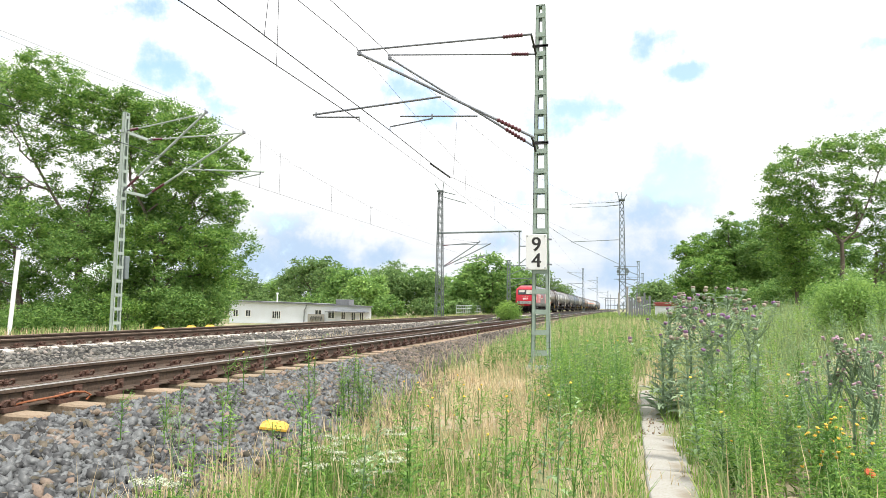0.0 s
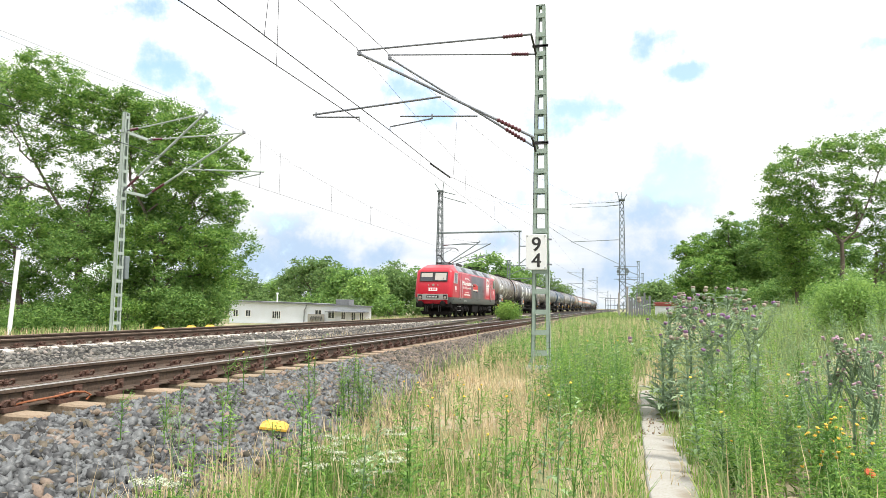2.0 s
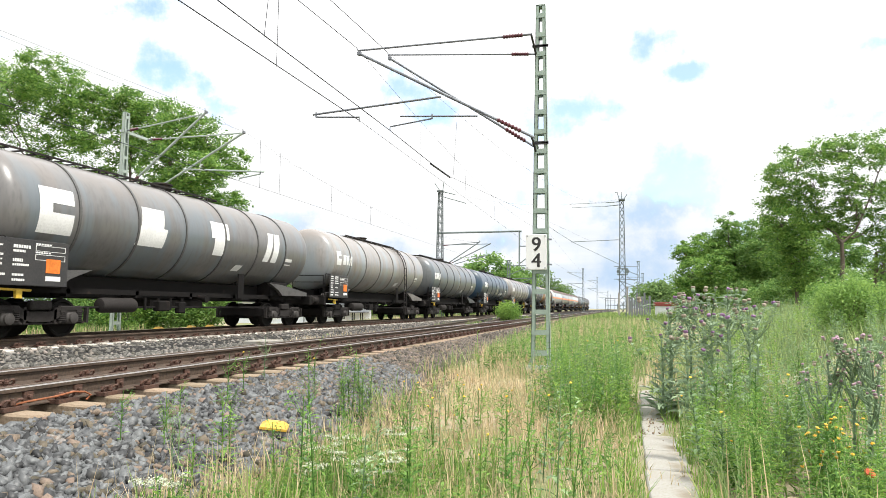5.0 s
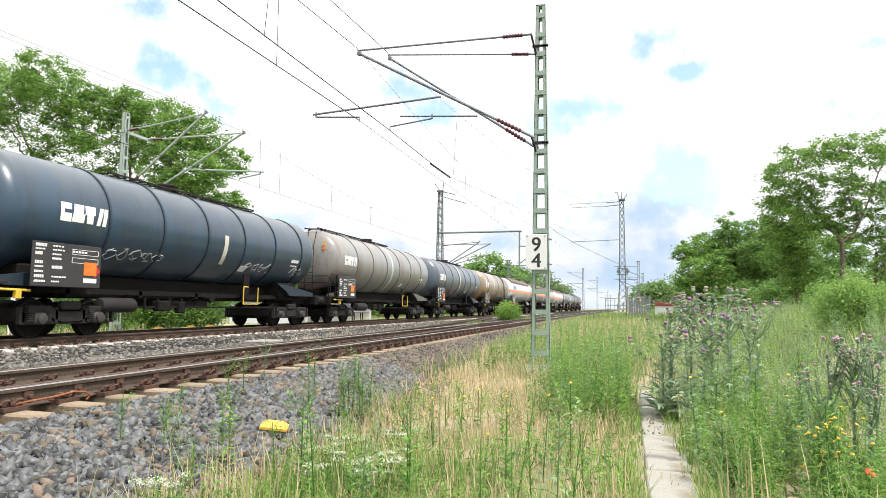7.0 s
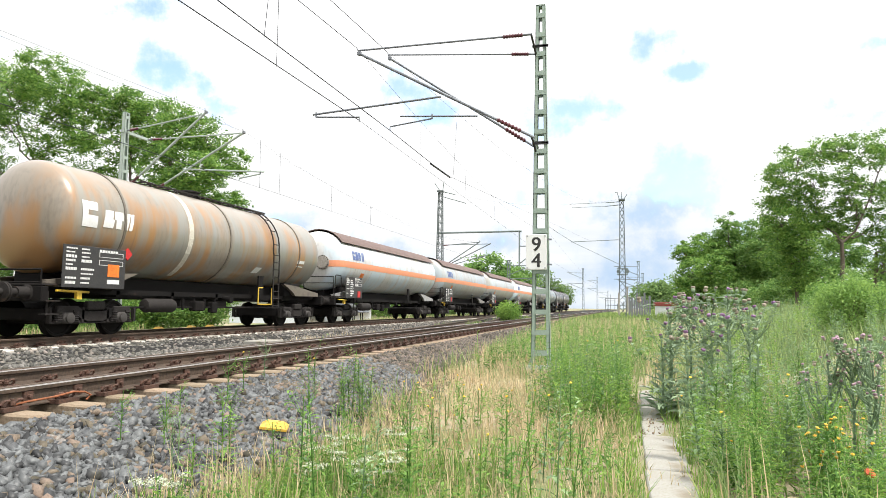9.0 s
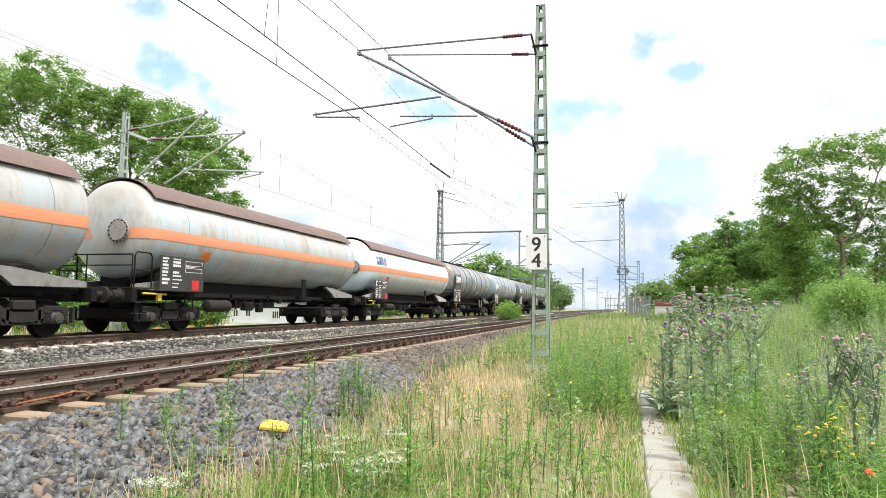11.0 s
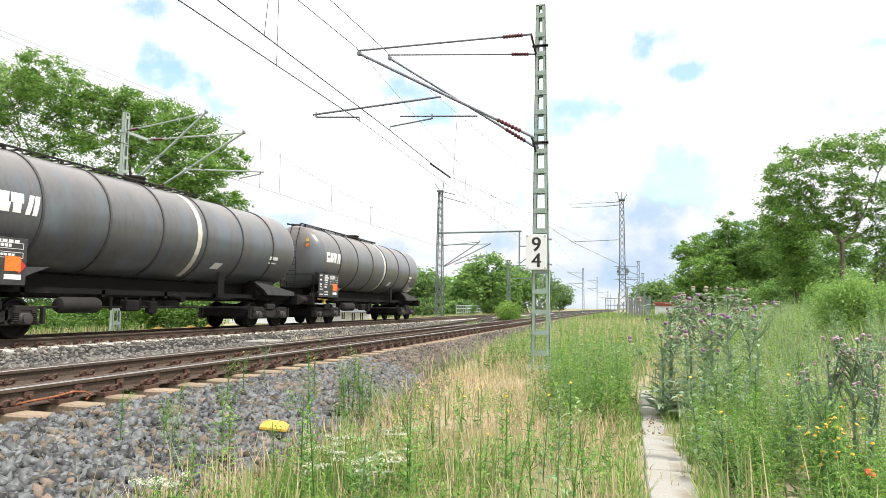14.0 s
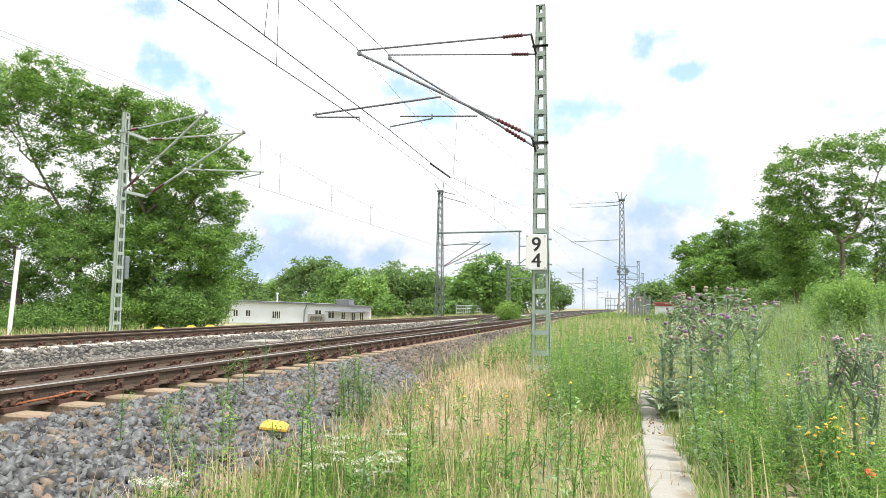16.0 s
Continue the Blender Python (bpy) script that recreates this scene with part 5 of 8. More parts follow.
def build_locomotive():
    lo = thing("electric_locomotive", "bright red six-axle electric freight locomotive with grey skirt", "locomotive", pose(FAR_X, 0, 0))
    L = 19.2
    body = part("body", loco_body(), M["loco_red"], lo)
    bv = body.modifiers.new("bevel", "BEVEL")
    bv.width, bv.segments, bv.limit_method, bv.angle_limit = 0.06, 3, "ANGLE", radians(20)
    body.data.shade_smooth()
    # front
    def on_front(z):
        for (z0, _, a), (z1, _, b) in zip(LV, LV[1:]):
            if z0 <= z <= z1:
                return a + (b - a) * (z - z0) / (z1 - z0)
    for end in (0, 1):
        def P(x, z, off=0.0):
            y = on_front(z) - off
            return (x, y, z) if not end else (-x, L - y, z)

        def plate(x0, x1, z0, z1, off, thick=0.03):
            v = [P(x0, z0, off), P(x1, z0, off), P(x1, z1, off), P(x0, z1, off), P(x0, z0, off - thick), P(x1, z0, off - thick), P(x1, z1, off - thick), P(x0, z1, off - thick)]
            return Shape().add(v, [(0, 1, 2, 3), (7, 6, 5, 4), (0, 4, 5, 1), (1, 5, 6, 2), (2, 6, 7, 3), (3, 7, 4, 0)])
        for x0, x1 in ((-1.08, -0.03), (0.03, 1.08)):
            part("windscreen", plate(x0, x1, 2.80, 3.50, 0.02), M["glass"], body, "framed cab windscreen")
            part("blind", plate(x0 + 0.08, x1 - 0.08, 3.12 if x0 < 0 else 2.88, 3.44, 0.024, 0.003), M["blind"], body, "pale sun blind behind the windscreen")
            fr = Shape()
            for a, b in (((x0, 2.80), (x1, 2.80)), ((x1, 2.80), (x1, 3.50)), ((x1, 3.50), (x0, 3.50)), ((x0, 3.50), (x0, 2.80))):
                fr.tube([P(*a, 0.03), P(*b, 0.03)], 0.035, 6)
            part("window_seal", fr, M["black"], body)
            part("wiper", Shape().tube([P(x0 + 0.85, 2.76, 0.06), P(x0 + 0.72, 3.1, 0.06)], 0.015, 5), M["black"], body)
        lamp_panel = part("lamp_panel", plate(-1.2, 1.2, 1.36, 1.8, 0.035), M["loco_light"], body, "pale grey lamp panel")
        part("number_board", plate(-0.48, 0.48, 1.48, 1.7, 0.05), M["black"], lamp_panel)
        nb = Shape()
        for i in range(7):
            q = plate(-0.40 + i * 0.115, -0.32 + i * 0.115, 1.53, 1.65, 0.054, 0.003)
            nb.add(q.v, q.f)
        part("number_marks", nb, M["logo_white"], lamp_panel, "row of pale marks")
        for x in (-0.98, 0.98):
            part("headlight", plate(x - 0.15, x + 0.15, 1.42, 1.75, 0.05), M["black"], lamp_panel)
            part("lamp_lens", Shape().lathe([(0, 0.11), (0.03, 0.10), (0.04, 0.02)], P(x, 1.53, 0.05), (0, -1 if not end else 1, 0), 16), M["lamp_glass"], lamp_panel, "", True)
        for x, z in ((0, 2.5), (-0.36, 2.48), (0.36, 2.48)):
            part("lamp_lens", Shape().lathe([(0, 0.10 if x == 0 else 0.06), (0.04, 0.09 if x == 0 else 0.05), (0.05, 0.02)], P(x, z, 0.02), (0, -1 if not end else 1, 0), 16), M["lamp_glass"], body, "", True)
        part("badge", plate(-0.34, 0.34, 2.05, 2.28, 0.03), M["logo_white"], body, "white badge with red bars")
        bars = Shape()
        for i in range(3):
            q = plate(-0.24 + i * 0.18, -0.12 + i * 0.18, 2.10, 2.23, 0.034, 0.003)
            bars.add(q.v, q.f)
        part("badge_bars", bars, M["red_mark"], body)
        yb = 0.62 if not end else L - 0.62
        d = -1 if not end else 1
        part("buffer_beam", Shape().soft_box(-1.4, 1.4, min(yb, yb - d * 0.25), max(yb, yb - d * 0.25), 0.78, 1.26, 0.03), M["frame"], lo)
        part("rail_guard", Shape().prism([(-1.0, 0.22), (1.0, 0.22), (1.15, 0.5), (-1.15, 0.5)], yb - d * 0.45 - 0.03, yb - d * 0.45 + 0.03), M["frame"], lo)
        part("coupling", Shape().tube([(0, yb, 1.05), (0, yb + d * 0.3, 1.0), (0, yb + d * 0.36, 0.7)], 0.06, 8), M["frame"], lo)
        hoses = Shape()
        for x in (-0.55, -0.4, 0.45, 0.6):
            hoses.tube([(x, yb, 0.95), (x, yb + d * 0.18, 0.85), (x, yb + d * 0.16, 0.45)], 0.025, 6)
        part("brake_hoses", hoses, M["black"], lo)
        st = Shape()
        for z in (0.4, 0.75):
            st.box(1.0, 1.35, min(yb, yb - d * 0.35) + 0.2, max(yb, yb - d * 0.35) + 0.2, z, z + 0.03)
        part("shunter_step", st, M["frame_grey"], lo)
    buffers(lo, 19.5, 1.06, "frame")
    # cab side windows, doors, handrails
    for sgn in (1, -1):
        x = sgn * 1.5
        for a, b in ((1.12, 2.12), (L - 2.12, L - 1.12)):
            front = a < 5
            pts = [(a + (0.0 if front else 0.0), 2.68), (b, 2.68), (b - (0 if front else 0.16), 3.46), (a + (0.16 if front else 0), 3.46)]
            part("side_window", Shape().prism_x(pts, x - 0.012, x + 0.012), M["glass"], body, "cab side window")
            part("window_frame", frame_shape(pts, x + sgn * 0.012, 0.03, 0), M["loco_light"], body, "bright metal window frame")
            m = (a + b) / 2
            part("window_bar", Shape().box(min(x, x + sgn * 0.03), max(x, x + sgn * 0.03), m - 0.02, m + 0.02, 2.7, 3.44), M["loco_light"], body)
        for ya in (2.88, 3.58, L - 3.58, L - 2.88):
            part("handrail", Shape().tube([(x, ya, 1.5), (x + sgn * 0.07, ya, 1.52), (x + sgn * 0.07, ya, 3.0), (x, ya, 3.02)], 0.02, 6), M["loco_light"], body, "pale vertical handrail")
        for ya in (2.95, L - 3.52):
            part("door_joint", Shape().box(x - 0.004, x + 0.004, ya, ya + 0.012, 1.6, 3.5).box(x - 0.004, x + 0.004, ya + 0.56, ya + 0.572, 1.6, 3.5), M["black"], body)
            part("foot_hole", Shape().soft_box(x - 0.008, x + 0.008, ya + 0.15, ya + 0.45, 1.38, 1.46, 0.003), M["black"], body)
            for z in (0.55, 0.85):
                part("door_step", Shape().box(min(x, x - sgn * 0.2), max(x, x - sgn * 0.2), ya + 0.1, ya + 0.5, z, z + 0.03), M["loco_light"], lo)
        for ya in (0.95, 7.95, 9.6, 10.0, L - 0.95):
            part("fitting", Shape().lathe([(0, 0.055), (sgn * 0.012, 0.05)], (x, ya, 1.42), (1, 0, 0), 12), M["black"], body)
        part("side_line", Shape().box(x - 0.004, x + 0.004, 2.3, L - 2.3, 3.55, 3.56), M["logo_white"], body, "thin pale line under the roof")
    # lettering on the side
    for words, a, b, z, size, bold in (("Wir suchen...", 4.84, 6.5, 3.08, 0.28, 0.0), ("Mitarbeiter", 3.91, 7.4, 2.62, 0.5, 0.018), ("f\u00fcr den G\u00fcterverkehr", 4.17, 7.14, 2.3, 0.33, 0.0), ("m/w", 7.5, 7.95, 2.62, 0.2, 0.0), ("20", 1.4, 1.94, 2.15, 0.42, 0.018), ("20", L - 1.95, L - 1.45, 2.15, 0.42, 0.018)):
        side_words(body, words, a, b, z, size, M["logo_white"], bold=bold)
    bars = Shape()
    for a, b, z in ((4.62, 6.73, 1.84), (5.0, 6.3, 2.03), (1.42, 1.95, 2.07), (L - 1.95, L - 1.45, 2.07)):
        n = int((b - a) / 0.15)
        for i in range(n):
            bars.box(1.499, 1.505, a + (b - a) * i / n, a + (b - a) * (i + 0.75) / n, z - (0.05 if b - a > 2 else 0.025), z + (0.05 if b - a > 2 else 0.025))
    for i in range(12):
        bars.box(1.499, 1.505, 4.6 + i * 0.09, 4.66 + i * 0.09, 1.30, 1.36)
    part("small_print", bars, M["logo_white"], body, "row of small white marks")
    # pictures on the side: a small red engine and the owner's panel
    part("picture", Shape().prism_x([(7.9, 2.35), (9.9, 2.2), (9.9, 2.68), (9.2, 2.85), (7.9, 2.8)], 1.495, 1.503), M["red_mark"], body, "printed picture of a red locomotive")
    part("picture_band", Shape().box(1.503, 1.506, 7.95, 9.85, 2.26, 2.36), M["band"], body)
    part("picture_window", Shape().box(1.503, 1.506, 8.05, 8.4, 2.6, 2.76).box(1.503, 1.506, 8.5, 8.8, 2.58, 2.72), M["glass"], body)
    part("picture_roof", Shape().prism_x([(7.95, 2.8), (9.2, 2.85), (9.9, 2.68), (9.9, 2.73), (9.2, 2.92), (8.0, 2.87)], 1.5, 1.506), M["roof_grey"], body)
    part("picture_wheels", Shape().box(1.503, 1.506, 8.1, 8.75, 2.16, 2.26).box(1.503, 1.506, 9.1, 9.75, 2.12, 2.22), M["black"], body)
    lights = Shape()
    rl = random.Random(12)
    for i in range(46):
        ya, za = rl.uniform(10.2, 13.5), rl.uniform(1.85, 2.45)
        lights.box(1.4995, 1.5025, ya, ya + rl.uniform(0.02, 0.16), za, za + rl.uniform(0.008, 0.02))
    for i in range(9):
        ya = 10.3 + i * 0.36
        lights.box(1.4995, 1.5025, ya, ya + 0.012, 1.95, rl.uniform(2.3, 2.75))
    part("picture_skyline", lights, M["picture_grey"], body, "faint pale skyline in the dark picture")
    part("owner_panel", Shape().box(1.499, 1.504, 13.75, 15.25, 1.75, 3.5), M["owner_panel"], body, "white panel fading to red with a block mark")
    ob = Shape()
    for i in range(3):
        ob.box(1.504, 1.507, 14.04 + i * 0.34, 14.14 + i * 0.34, 3.02, 3.3).box(1.504, 1.507, 14.18 + i * 0.34, 14.3 + i * 0.34, 3.02, 3.3)
    part("owner_mark", ob, M["red_mark"], body, "red block shaped owner mark")
    part("owner_frame", Shape().box(1.504, 1.506, 13.9, 13.94, 2.92, 3.4).box(1.504, 1.506, 15.1, 15.14, 2.92, 3.4).box(1.504, 1.506, 13.9, 14.4, 2.9, 2.93).box(1.504, 1.506, 14.6, 15.14, 3.38, 3.41), M["black"], body)
    pr = Shape()
    for row in range(2):
        for i in range(9 - row * 2):
            pr.box(1.504, 1.506, 13.88 + i * 0.13, 13.96 + i * 0.13 + 0.02 * (i % 2), 2.68 - row * 0.13, 2.735 - row * 0.13)
    part("panel_print", pr, M["loco_grey"], body, "rows of small grey marks", kind="stuff")
    # roof panels and grilles
    for sgn in (1, -1):
        for i in range(9):
            a = 3.1 + i * 1.5
            v = []
            for yy, tt, off in ((a, 0.12, 0.012), (a + 1.22, 0.12, 0.012), (a + 1.22, 0.88, 0.012), (a, 0.88, 0.012)):
                xx = 1.46 + (1.06 - 1.46) * tt + 0.8 * off
                zz = 3.62 + (4.16 - 3.62) * tt + 0.6 * off
                v.append((sgn * xx, yy, zz))
            base = [(p[0] - sgn * 0.02, p[1], p[2] - 0.015) for p in v]
            grille = i in (1, 4, 7)
            part("roof_panel", Shape().add(v + base, [(0, 1, 2, 3), (7, 6, 5, 4), (0, 4, 5, 1), (1, 5, 6, 2), (2, 6, 7, 3), (3, 7, 4, 0)]), M["roof_grey"] if not grille else M["loco_grey"], body, "louvred roof grille" if grille else "")
            if grille:
                lv = Shape()
                for j in range(8):
                    t0 = 0.16 + j * 0.09
                    xx, zz = 1.46 - 0.4 * t0 + 0.02, 3.62 + 0.54 * t0 + 0.02
                    lv.box(min(sgn * xx, sgn * (xx + 0.02)), max(sgn * xx, sgn * (xx + 0.02)), a + 0.06, a + 1.16, zz, zz + 0.018)
                part("louvre", lv, M["roof_grey"], body)
    roof = Shape().soft_box(-0.9, 0.9, 2.6, L - 2.6, 4.14, 4.2, 0.02)
    part("roof_deck", roof, M["roof_grey"], body)
    for y in (6.6, 7.3, 7.7, 8.1):
        part("roof_insulator", Shape().lathe([(h, 0.1 if i % 2 else 0.06) for i, h in enumerate(np.linspace(0, 0.36, 9))], (0.35, y, 4.18), (0, 0, 1), 12), M["black"], body, "", True)
    part("roof_line", Shape().tube([(0.35, 6.6, 4.56), (0.35, 12.0, 4.5), (0.2, 13.2, 4.45)], 0.022, 6).tube([(0.9, 7.0, 4.2), (0.9, 7.0, 4.42), (0.9, 11.8, 4.42), (0.9, 11.8, 4.2)], 0.018, 6), M["frame"], body)
    pantograph(lo, 4.0, True)
    pantograph(lo, 14.6, False)
    for y in (4.75, L - 4.75):
        loco_bogie(lo, y)
    part("underfloor_box", Shape().soft_box(-1.3, 1.3, 8.6, 10.9, 0.4, 1.05, 0.04), M["frame"], lo)
    part("sole_bar", Shape().soft_box(-1.2, 1.2, 1.0, L - 1.0, 0.9, 1.1, 0.03), M["frame"], lo)
    return lo


locomotive = build_locomotive()
# ---- overhead line ----
M["mast_mid"] = mat("mast_mid_grey", (0.14, 0.165, 0.165), 0.6, 0.2, dark=(0.09, 0.105, 0.108), scale=1.5, fine=30, bump=0.08)
def frame_mast(name, label, x, y, z0, z1, w0, w1, depth, axis, material, batten=0.47, group="overhead line masts"):
    """Two steel channels joined by flat battens, tapering upwards; the broad face lies along axis."""
    h = z1 - z0
    t = thing(name, label, "railway mast", pose(x, y, z0, 0, 0, 0 if axis == "x" else 90), group)
    for d in (-1, 1):
        s = Shape()
        for a, b, e, g in ((0, 0.075, -depth / 2, -depth / 2 + 0.012), (0, 0.075, depth / 2 - 0.012, depth / 2), (0.063, 0.075, -depth / 2, depth / 2)):
            q = []
            for k, hw in ((0, w0 / 2), (h, w1 / 2)):
                o = hw - 0.075
                q += [(d * (o + a), e, k), (d * (o + b), e, k), (d * (o + b), g, k), (d * (o + a), g, k)]
            s.add(q, [(0, 1, 2, 3), (7, 6, 5, 4), (0, 4, 5, 1), (1, 5, 6, 2), (2, 6, 7, 3), (3, 7, 4, 0)])
        part("channel", s, material, t)
    k, z = 0, 0.32
    while z < h - 0.05:
        hw = w0 / 2 + (w1 - w0) / 2 * z / h - 0.01
        for e in (-depth / 2 - 0.012, depth / 2):
            part("batten", Shape().box(-hw, hw, e, e + 0.012, z - 0.055, z + 0.055), material, t)
        z += batten
    part("cap", Shape().box(-w1 / 2, w1 / 2, -depth / 2, depth / 2, h - 0.02, h + 0.015), material, t)
    part("base_plate", Shape().box(-w0 / 2 - 0.08, w0 / 2 + 0.08, -depth / 2 - 0.08, depth / 2 + 0.08, -0.02, 0.03), material, t)
    gus = Shape()
    for d in (-1, 1):
        gus.add([(d * w0 / 2, -0.01, 0.03), (d * (w0 / 2 + 0.08), -0.01, 0.03), (d * (w0 / 2 - 0.01), -0.01, 0.28), (d * w0 / 2, 0.01, 0.03), (d * (w0 / 2 + 0.08), 0.01, 0.03), (d * (w0 / 2 - 0.01), 0.01, 0.28)],
                [(0, 1, 2), (5, 4, 3), (0, 3, 4, 1), (1, 4, 5, 2), (2, 5, 3, 0)])
    part("gusset", gus, material, t)
    part("foundation", Shape().soft_box(-w0 / 2 - 0.18, w0 / 2 + 0.18, -depth / 2 - 0.2, depth / 2 + 0.2, -0.6, -0.02, 0.03), M["concrete"], t, "concrete footing")
    return t


def lattice_mast(label, x, y, z0, z1, w0, w1, material, bays, group="overhead line masts"):
    """Four corner angles with crossed lattice bars."""
    h = z1 - z0
    t = thing("lattice_mast", label, "railway mast", pose(x, y, z0), group)
    def half(z):
        return w0 / 2 + (w1 - w0) / 2 * z / h
    for sx in (-1, 1):
        for sy in (-1, 1):
            part("corner_angle", Shape().tube([(sx * w0 / 2, sy * w0 / 2, 0), (sx * w1 / 2, sy * w1 / 2, h)], 0.05, 4), material, t)
    for i in range(bays):
        a, b = h * i / bays, h * (i + 1) / bays
        s = Shape()
        p, q = half(a), half(b)
        for e in (-1, 1):
            d = 1 if i % 2 else -1
            s.tube([(-d * p, e * p, a), (d * q, e * q, b)], 0.026, 4).tube([(e * p, -d * p, a), (e * q, d * q, b)], 0.026, 4)
            if w0 > 0.5:
                s.tube([(d * p, e * p, a), (-d * q, e * q, b)], 0.026, 4)
        part("lattice_bay", s, material, t)
    part("cap", Shape().box(-w1 / 2 - 0.12, w1 / 2 + 0.12, -w1 / 2 - 0.12, w1 / 2 + 0.12, h - 0.1, h + 0.05), material, t)
    part("foundation", Shape().soft_box(-w0 / 2 - 0.2, w0 / 2 + 0.2, -w0 / 2 - 0.2, w0 / 2 + 0.2, -1.0, 0.05, 0.05), M["concrete"], t, "concrete footing")
    return t


def insulator(p, q):
    """A ribbed insulator between two points."""
    p, q = Vector(p), Vector(q)
    d = q - p
    n = 15
    return Shape().lathe([(d.length * i / (n - 1), 0.055 if i % 2 else 0.03) for i in range(n)], p, d, 12)


def lerp3(a, b, f):
    return tuple(a[i] + (b[i] - a[i]) * f for i in range(3))


def cantilever(label, tie, strut, reg, steady, root_top, root_low, tube_mat, r=0.035, f_ins=0.1):
    """Tie rod, strut, registration arm and steady arm; each given by its outer and mast end."""
    c = thing("cantilever", label, "overhead line bracket", group="cantilevers of the overhead line")
    part("tie_rod", Shape().tube([tie, lerp3(tie, root_top, 1 - f_ins * 1.6)], r * 0.7, 8), tube_mat, c)
    part("insulator", insulator(lerp3(tie, root_top, 1 - f_ins * 1.6), lerp3(tie, root_top, 1 - f_ins * 0.5)), M["insul"], c, "brown ribbed insulator", True)
    part("clevis", Shape().tube([lerp3(tie, root_top, 1 - f_ins * 0.5), root_top], r * 0.8, 8), M["galv"], c)
    part("strut", Shape().tube([strut, lerp3(strut, root_low, 1 - f_ins * 2)], r, 10), tube_mat, c)
    part("insulator", insulator(lerp3(strut, root_low, 1 - f_ins * 2), lerp3(strut, root_low, 1 - f_ins * 0.7)), M["insul"], c, "brown ribbed insulator", True)
    part("clevis", Shape().tube([lerp3(strut, root_low, 1 - f_ins * 0.7), root_low], r * 0.9, 8), M["galv"], c)
    part("end_clamp", Shape().soft_box(-0.05, 0.05, -0.04, 0.04, -0.05, 0.05, 0.012, Matrix.Translation(strut)).tube([strut, (strut[0] - 0.06, strut[1], strut[2] + 0.14)], 0.02, 6), M["galv"], c)
    if reg:
        part("registration_arm", Shape().tube(list(reg), r * 0.75, 8), tube_mat, c)
        part("hook", Shape().tube([steady[0], (steady[0][0], steady[0][1], steady[0][2] + 0.12)], 0.025, 6), M["galv"], c)
        a, b = steady
        part("steady_arm", Shape().tube([a, b, (b[0], b[1], b[2] - 0.1)], r * 0.65, 6), tube_mat, c)
    return c


def wire(name, label, pts, r, droppers=None):
    """A wire through its supports, hanging a little between them."""
    w = thing(name, label, "overhead wire", group="wires of the overhead line")
    s = Shape()
    for a, b, sag in pts:
        k = 16 if sag else 2
        # far spans get half the thickness, imitating wires lost in the sky's glare
        thin = r if max(a[1], b[1]) < 40 else r * 0.5
        s.tube([(a[0] + (b[0] - a[0]) * i / (k - 1), a[1] + (b[1] - a[1]) * i / (k - 1), a[2] + (b[2] - a[2]) * i / (k - 1) - 4 * sag * (i / (k - 1)) * (1 - i / (k - 1))) for i in range(k)], thin, 5)
    part("wire_strand", s, M["wire"], w)
    for a, b in droppers or ():
        part("dropper", Shape().tube([a, b], 0.006, 4), M["wire"], w)
    return w


MX, MY = -1.85, 15.7
near_mast = frame_mast("overhead_line_mast", "grey-green steel mast of two battened channels on a concrete footing", MX, MY, -0.5, 8.07, 0.44, 0.22, 0.22, "x", M["mast_green"])
for z, yy in ((7.1, -0.7), (4.75, -0.7), (7.12, 0.6), (4.78, 0.6)):
    part("bracket", Shape().tube([(-0.1, 0, z + 0.2), (-0.13, yy * 0.5, z + 0.42), (-0.14, yy, z + 0.5)], 0.028, 6), M["black"], near_mast, "dark cantilever bracket")
    part("bracket_clamp", Shape().box(-0.19, 0.19, -0.135, -0.125, z + 0.42, z + 0.47), M["black"], near_mast)
cantilever("grey tube cantilever with brown insulators over the near track", (-6.25, 15.0, 7.11), (-6.22, 15.0, 7.03), ((-4.13, 15.0, 5.80), (-7.42, 15.0, 5.57)), ((-7.33, 15.0, 5.50), (-6.18, 15.0, 5.43)), (-1.97, 15.0, 7.12), (-1.92, 15.0, 4.70), M["galv"])
cantilever("slim blue-grey tube cantilever with brown insulators", (-5.95, 16.3, 7.46), (-5.89, 16.3, 7.36), ((-3.52, 16.3, 5.66), (-5.58, 16.3, 5.78)), ((-4.71, 16.3, 5.67), (-5.85, 16.3, 5.52)), (-2.03, 16.3, 7.14), (-2.03, 16.3, 4.77), M["galv"], 0.03)

# distance board on the mast
sign = thing("distance_board", "white enamel board with black figures 9 and 4", "railway sign", pose(-1.935, 15.52, 1.73))
part("plate", Shape().soft_box(-0.245, 0.235, -0.012, 0.012, 0.0, 0.82, 0.008), M["white"], sign)
for ch, z in (("9", 0.43), ("4", 0.06)):
    me = text_mesh(ch, 0.46, 0.008)
    co = np.array([p.co[:] for p in me.vertices])
    co[:, 0] -= (co[:, 0].max() + co[:, 0].min()) / 2
    co[:, 1] -= co[:, 1].min()
    co[:, 1] *= 0.32 / co[:, 1].max()
    me.vertices.foreach_set("co", np.stack([co[:, 0], -0.013 - co[:, 2], z + co[:, 1]], -1).astype(np.float32).ravel())
    me.materials.append(M["black"])
    part("figure", me, M["black"], sign, "black figure")
for x in (-0.21, 0.2):
    for z in (0.04, 0.78):
        part("screw", Shape().lathe([(0, 0.016), (-0.008, 0.014)], (x, -0.012, z), (0, 1, 0), 8), M["galv"], sign)
for z in (0.1, 0.68):
    part("strap", Shape().box(-0.2, 0.35, 0.012, 0.03, z, z + 0.04), M["galv"], sign)

